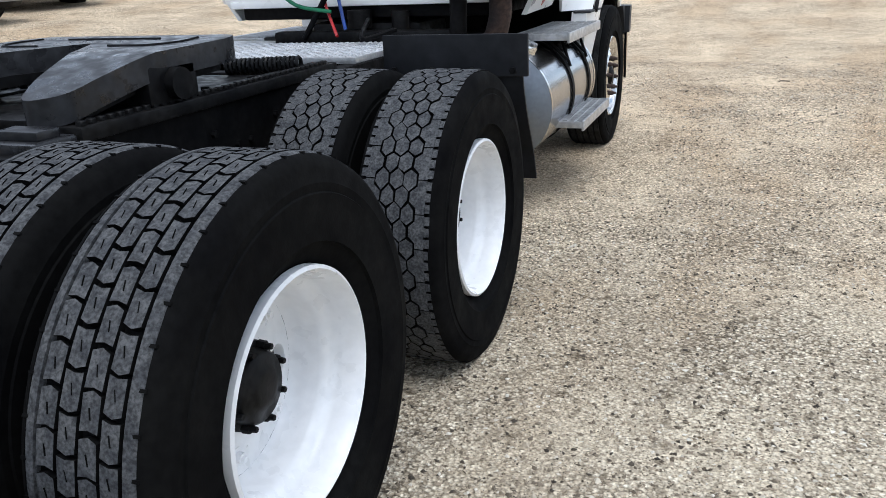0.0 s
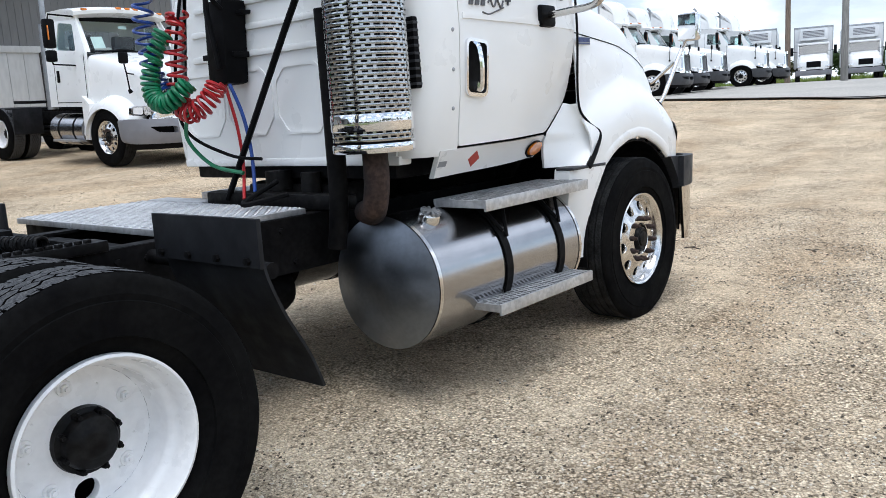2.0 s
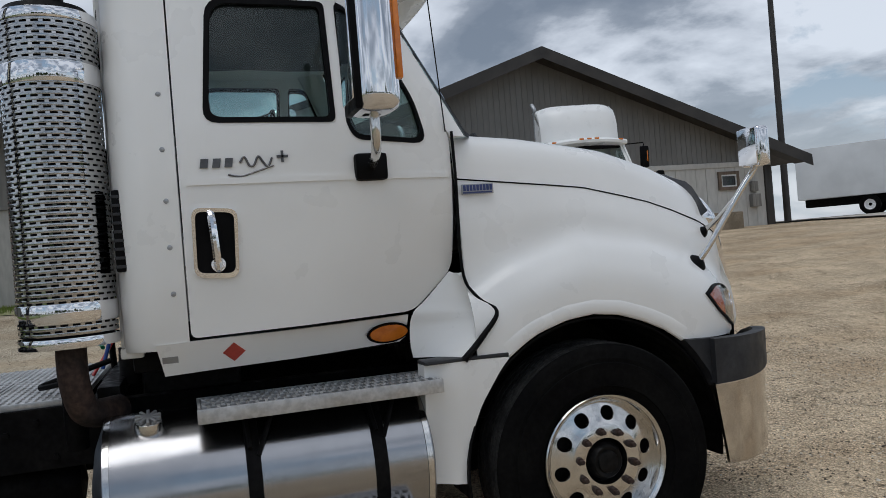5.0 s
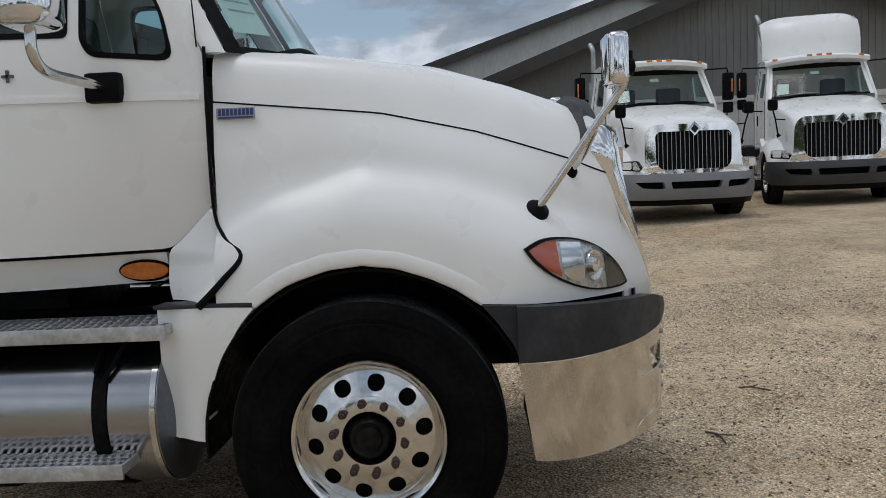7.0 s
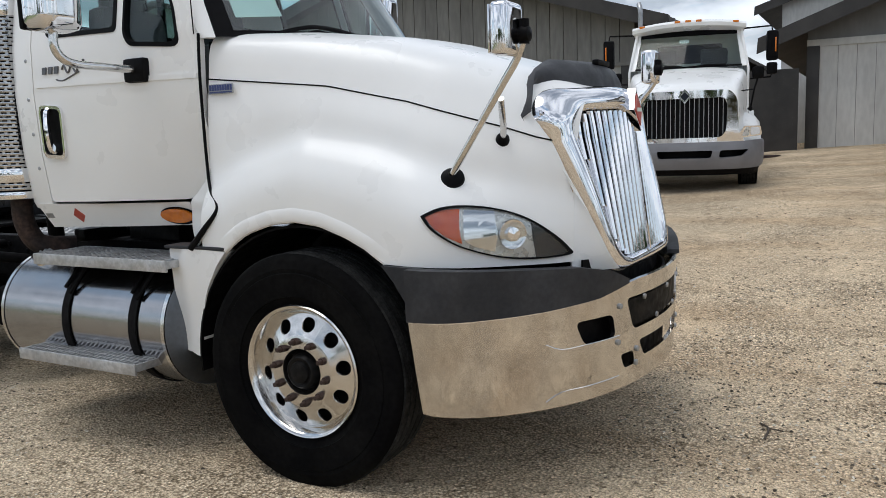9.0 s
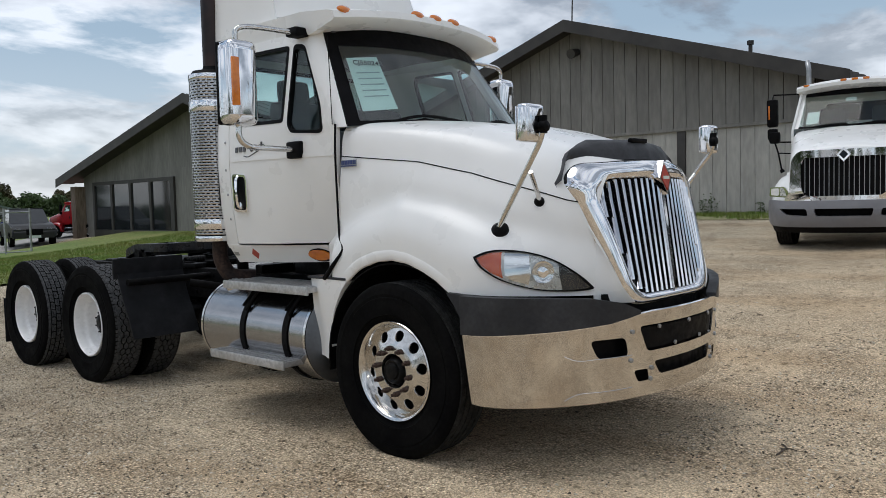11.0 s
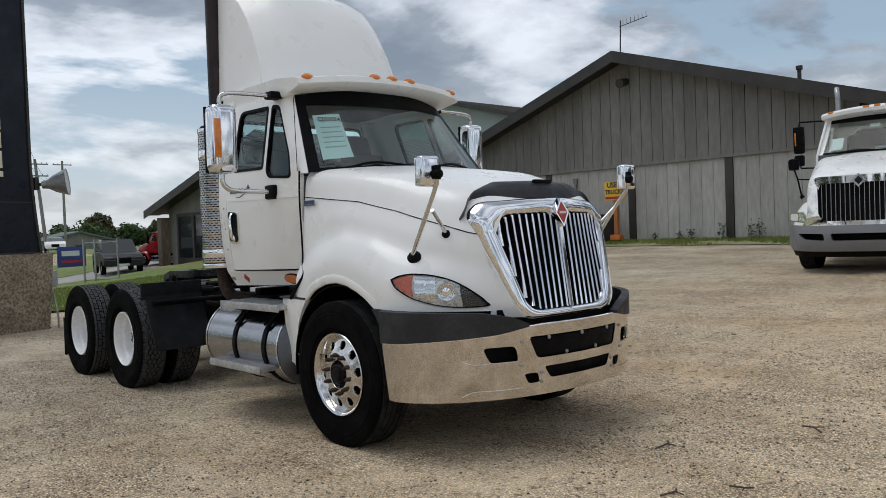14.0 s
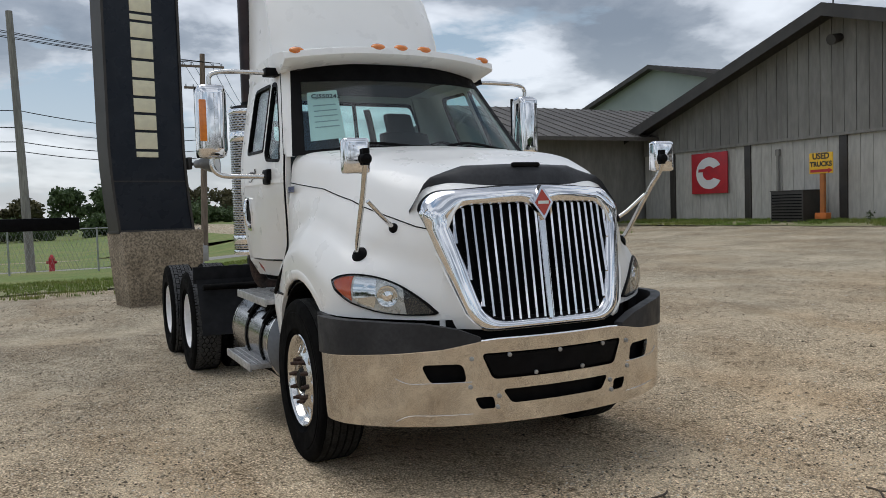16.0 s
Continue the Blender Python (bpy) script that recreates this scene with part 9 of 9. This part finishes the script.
beam = thing("barrier_beam", "black barrier beam across posts", "barrier", at=(2.0, -13.5, 0.0), rz=4)
part("beam", B((box, 0.0, 6.5, -0.12, 0.12, 1.42, 1.68, 0.02)), DARK, beam)
part("post", B((box, 5.5, 5.7, -0.1, 0.1, -0.2, 1.42, 0.02)), DARK, beam)
hy = thing("fire_hydrant", "small red fire hydrant on the verge", "hydrant", at=(2.6, -31.5, gz(2.6, -31.5)))
part("barrel", B((lathe, [(0.14, 0.0), (0.11, 0.05), (0.11, 0.5), (0.13, 0.52), (0.1, 0.62), (0.04, 0.7), (0.0, 0.72)], (0, 0, 0), (0, 0, 1), 14)), SIGN_RED, hy)
part("nozzle", B((cyl, (-0.2, 0, 0.4), (0.2, 0, 0.4), 0.06, 0.06, 8)), SIGN_RED, hy)


def car(name, label, at, rz, paint, suv=True):
    t = thing(name, label, "car", "", "", at, rz)
    h = 1.75 if suv else 1.45
    prof = [(-2.3, 0.5), (-2.25, 1.0), (-1.9, 1.08), (-1.5, h), (0.3, h), (1.0, 1.1), (2.1, 0.95), (2.3, 0.75), (2.3, 0.4), (-2.2, 0.35)]
    bm = bmesh.new()
    prism(bm, prof[:3] + [(1.0, 1.1)] + prof[6:], lambda y, z, a: (a, y, z), -0.92, 0.92)
    bmesh.ops.bevel(bm, geom=bm.edges[:], offset=0.07, segments=2, affect="EDGES")
    part("body", bm, paint, t)
    bm = bmesh.new()
    rings(bm, [[(-0.86, y, z), (0.86, y, z)] for y, z in ()] or [[Vector((-x, y, z)), Vector((x, y, z))] for x, y, z in ((0.86, -1.95, 1.07), (0.72, -1.55, h - 0.03), (0.72, 0.25, h - 0.03), (0.84, 0.98, 1.09))], False)
    for s in (1, -1):
        bm.faces.new([bm.verts.new(p) for p in ((s * 0.86, -1.95, 1.07), (s * 0.72, -1.55, h - 0.03), (s * 0.72, 0.25, h - 0.03), (s * 0.84, 0.98, 1.09))])
    part("glasshouse", bm, DARK_GLASS, t, "dark windows", 0)
    part("roof", B((box, -0.7, 0.7, -1.5, 0.2, h - 0.03, h + 0.02, 0.02)), paint, t)
    for s in (1, -1):
        for y in (-1.4, 1.45):
            w = part("wheel", B((lathe, [(0.2, -0.1), (0.34, -0.1), (0.35, -0.05), (0.35, 0.05), (0.34, 0.1), (0.2, 0.1)], (s * 0.85, y, 0.35), (1, 0, 0), 22)), RUBBER, t)
            part("rim", B((lathe, [(0.22, 0.08), (0.05, 0.1), (0.0, 0.1)], (s * 0.85, y, 0.35), (s, 0, 0), 16)), ALU_WHEEL, w)
        part("headlight", B((box, s * 0.65 - 0.18, s * 0.65 + 0.18, 2.2, 2.31, 0.72, 0.86, 0.03)), CLEAR, t)
    part("grille", B((box, -0.35, 0.35, 2.27, 2.32, 0.55, 0.82, 0.02)), DARK, t)
    part("number_plate", B((box, -0.25, 0.25, 2.31, 2.33, 0.42, 0.53)), PAPER, t)
    return t


car("black_car", "black sport utility car parked on the lawn", (-10.6, -37.0, gz(-10.6, -37.0) + 0.04), -12, BLACK_CAR)
car("white_car", "small white car by the distant trees", (-20.0, -80.0, gz(-20.0, -80.0) + 0.06), -15, WHITE, False)
rt_ = parked_truck("red_truck", "red truck parked behind the showroom lawn", (-13.0, -38.2, gz(-13.0, -38.2) + 0.02), -72, group="")
rt_.scale = (0.62, 0.62, 0.62)
for o in rt_.children:
    if o.name.split(".")[0] in ("hood", "fender", "cab_side", "roof", "cab_back", "fender_skirt") and o.data.users == 1:
        o.data.materials[0] = RED_CAR
bd = thing("banner", "blue banner with a plain white bar", "banner", at=(-11.0, -45.5, gz(-11, -45.5)), rz=20)
part("board", B((box, -0.95, 0.95, -0.04, 0.04, 0.3, 1.5, 0.01)), mat("blue_banner", (0.03, 0.06, 0.25), 0.5, vary=(0.03, 0.05, 0.2), scale=3), bd)
part("bar", B((box, -0.5, 0.7, 0.04, 0.05, 0.95, 1.25)), WHITE_FAR, bd)
part("bar", B((box, -0.7, 0.7, 0.04, 0.05, 0.55, 0.7)), SIGN_RED, bd)
for nm, at, w, d, h, wl_, lab in (("farmhouse", (22, -78, -0.9), 8, 6, 2.8, WHITE_FAR, "small white house with a grey gable roof"), ("farmhouse", (-33, -118, -0.9), 10, 8, 2.7, SIDING, "low house with a green roof among trees"), ("warehouse", (-45, -70, -0.9), 26, 12, 4.2, PANEL_LIGHT, "long pale warehouse in the distance")):
    hs_ = thing(nm, lab, "house", at=at)
    part("wall", B((prism, [(-w / 2, 0), (w / 2, 0), (w / 2, h), (0, h + w * 0.12), (-w / 2, h)], lambda u, v, a: (u, a, v), -d / 2, d / 2)), wl_, hs_)
    for s in (1, -1):
        part("roof", B((prism, [(s * (w / 2 + 0.4), h - 0.1), (0, h + w * 0.12 + 0.05), (0, h + w * 0.12 + 0.3), (s * (w / 2 + 0.4), h + 0.15)], lambda u, v, a: (u, a, v), -d / 2 - 0.4, d / 2 + 0.4)), mat("far_roof_" + nm + str(s), (0.13, 0.17, 0.15), 0.7, vary=(0.1, 0.13, 0.12), scale=0.5), hs_)
    for k in (-0.28, 0.0, 0.28):
        part("window", B((box, w * k - 0.5, w * k + 0.5, d / 2, d / 2 + 0.05, 1.0, 2.2)), DARK_GLASS, hs_)
# twigs on the gravel
for x, y, a, l in ((-0.45, 1.7, 20, 0.22), (0.1, 2.6, -50, 0.12), (-1.4, 2.2, 70, 0.2), (0.4, 2.3, 10, 0.15), (2.4, 3.3, 40, 0.12), (1.5, 2.5, 110, 0.1)):
    tw = thing("twig", "dry dark twig lying on the gravel", "twig", "twigs", "", (x, y, gz(x, y) + 0.012), a)
    part("stick", B((tube, smooth_pts([(0, 0, 0), (l * 0.4, 0.02, 0.006), (l, -0.03, 0.0)], 3), 0.006, 5), (tube, [(l * 0.4, 0.02, 0.006), (l * 0.6, 0.08, 0.008)], 0.004, 4)), TWIG, tw)
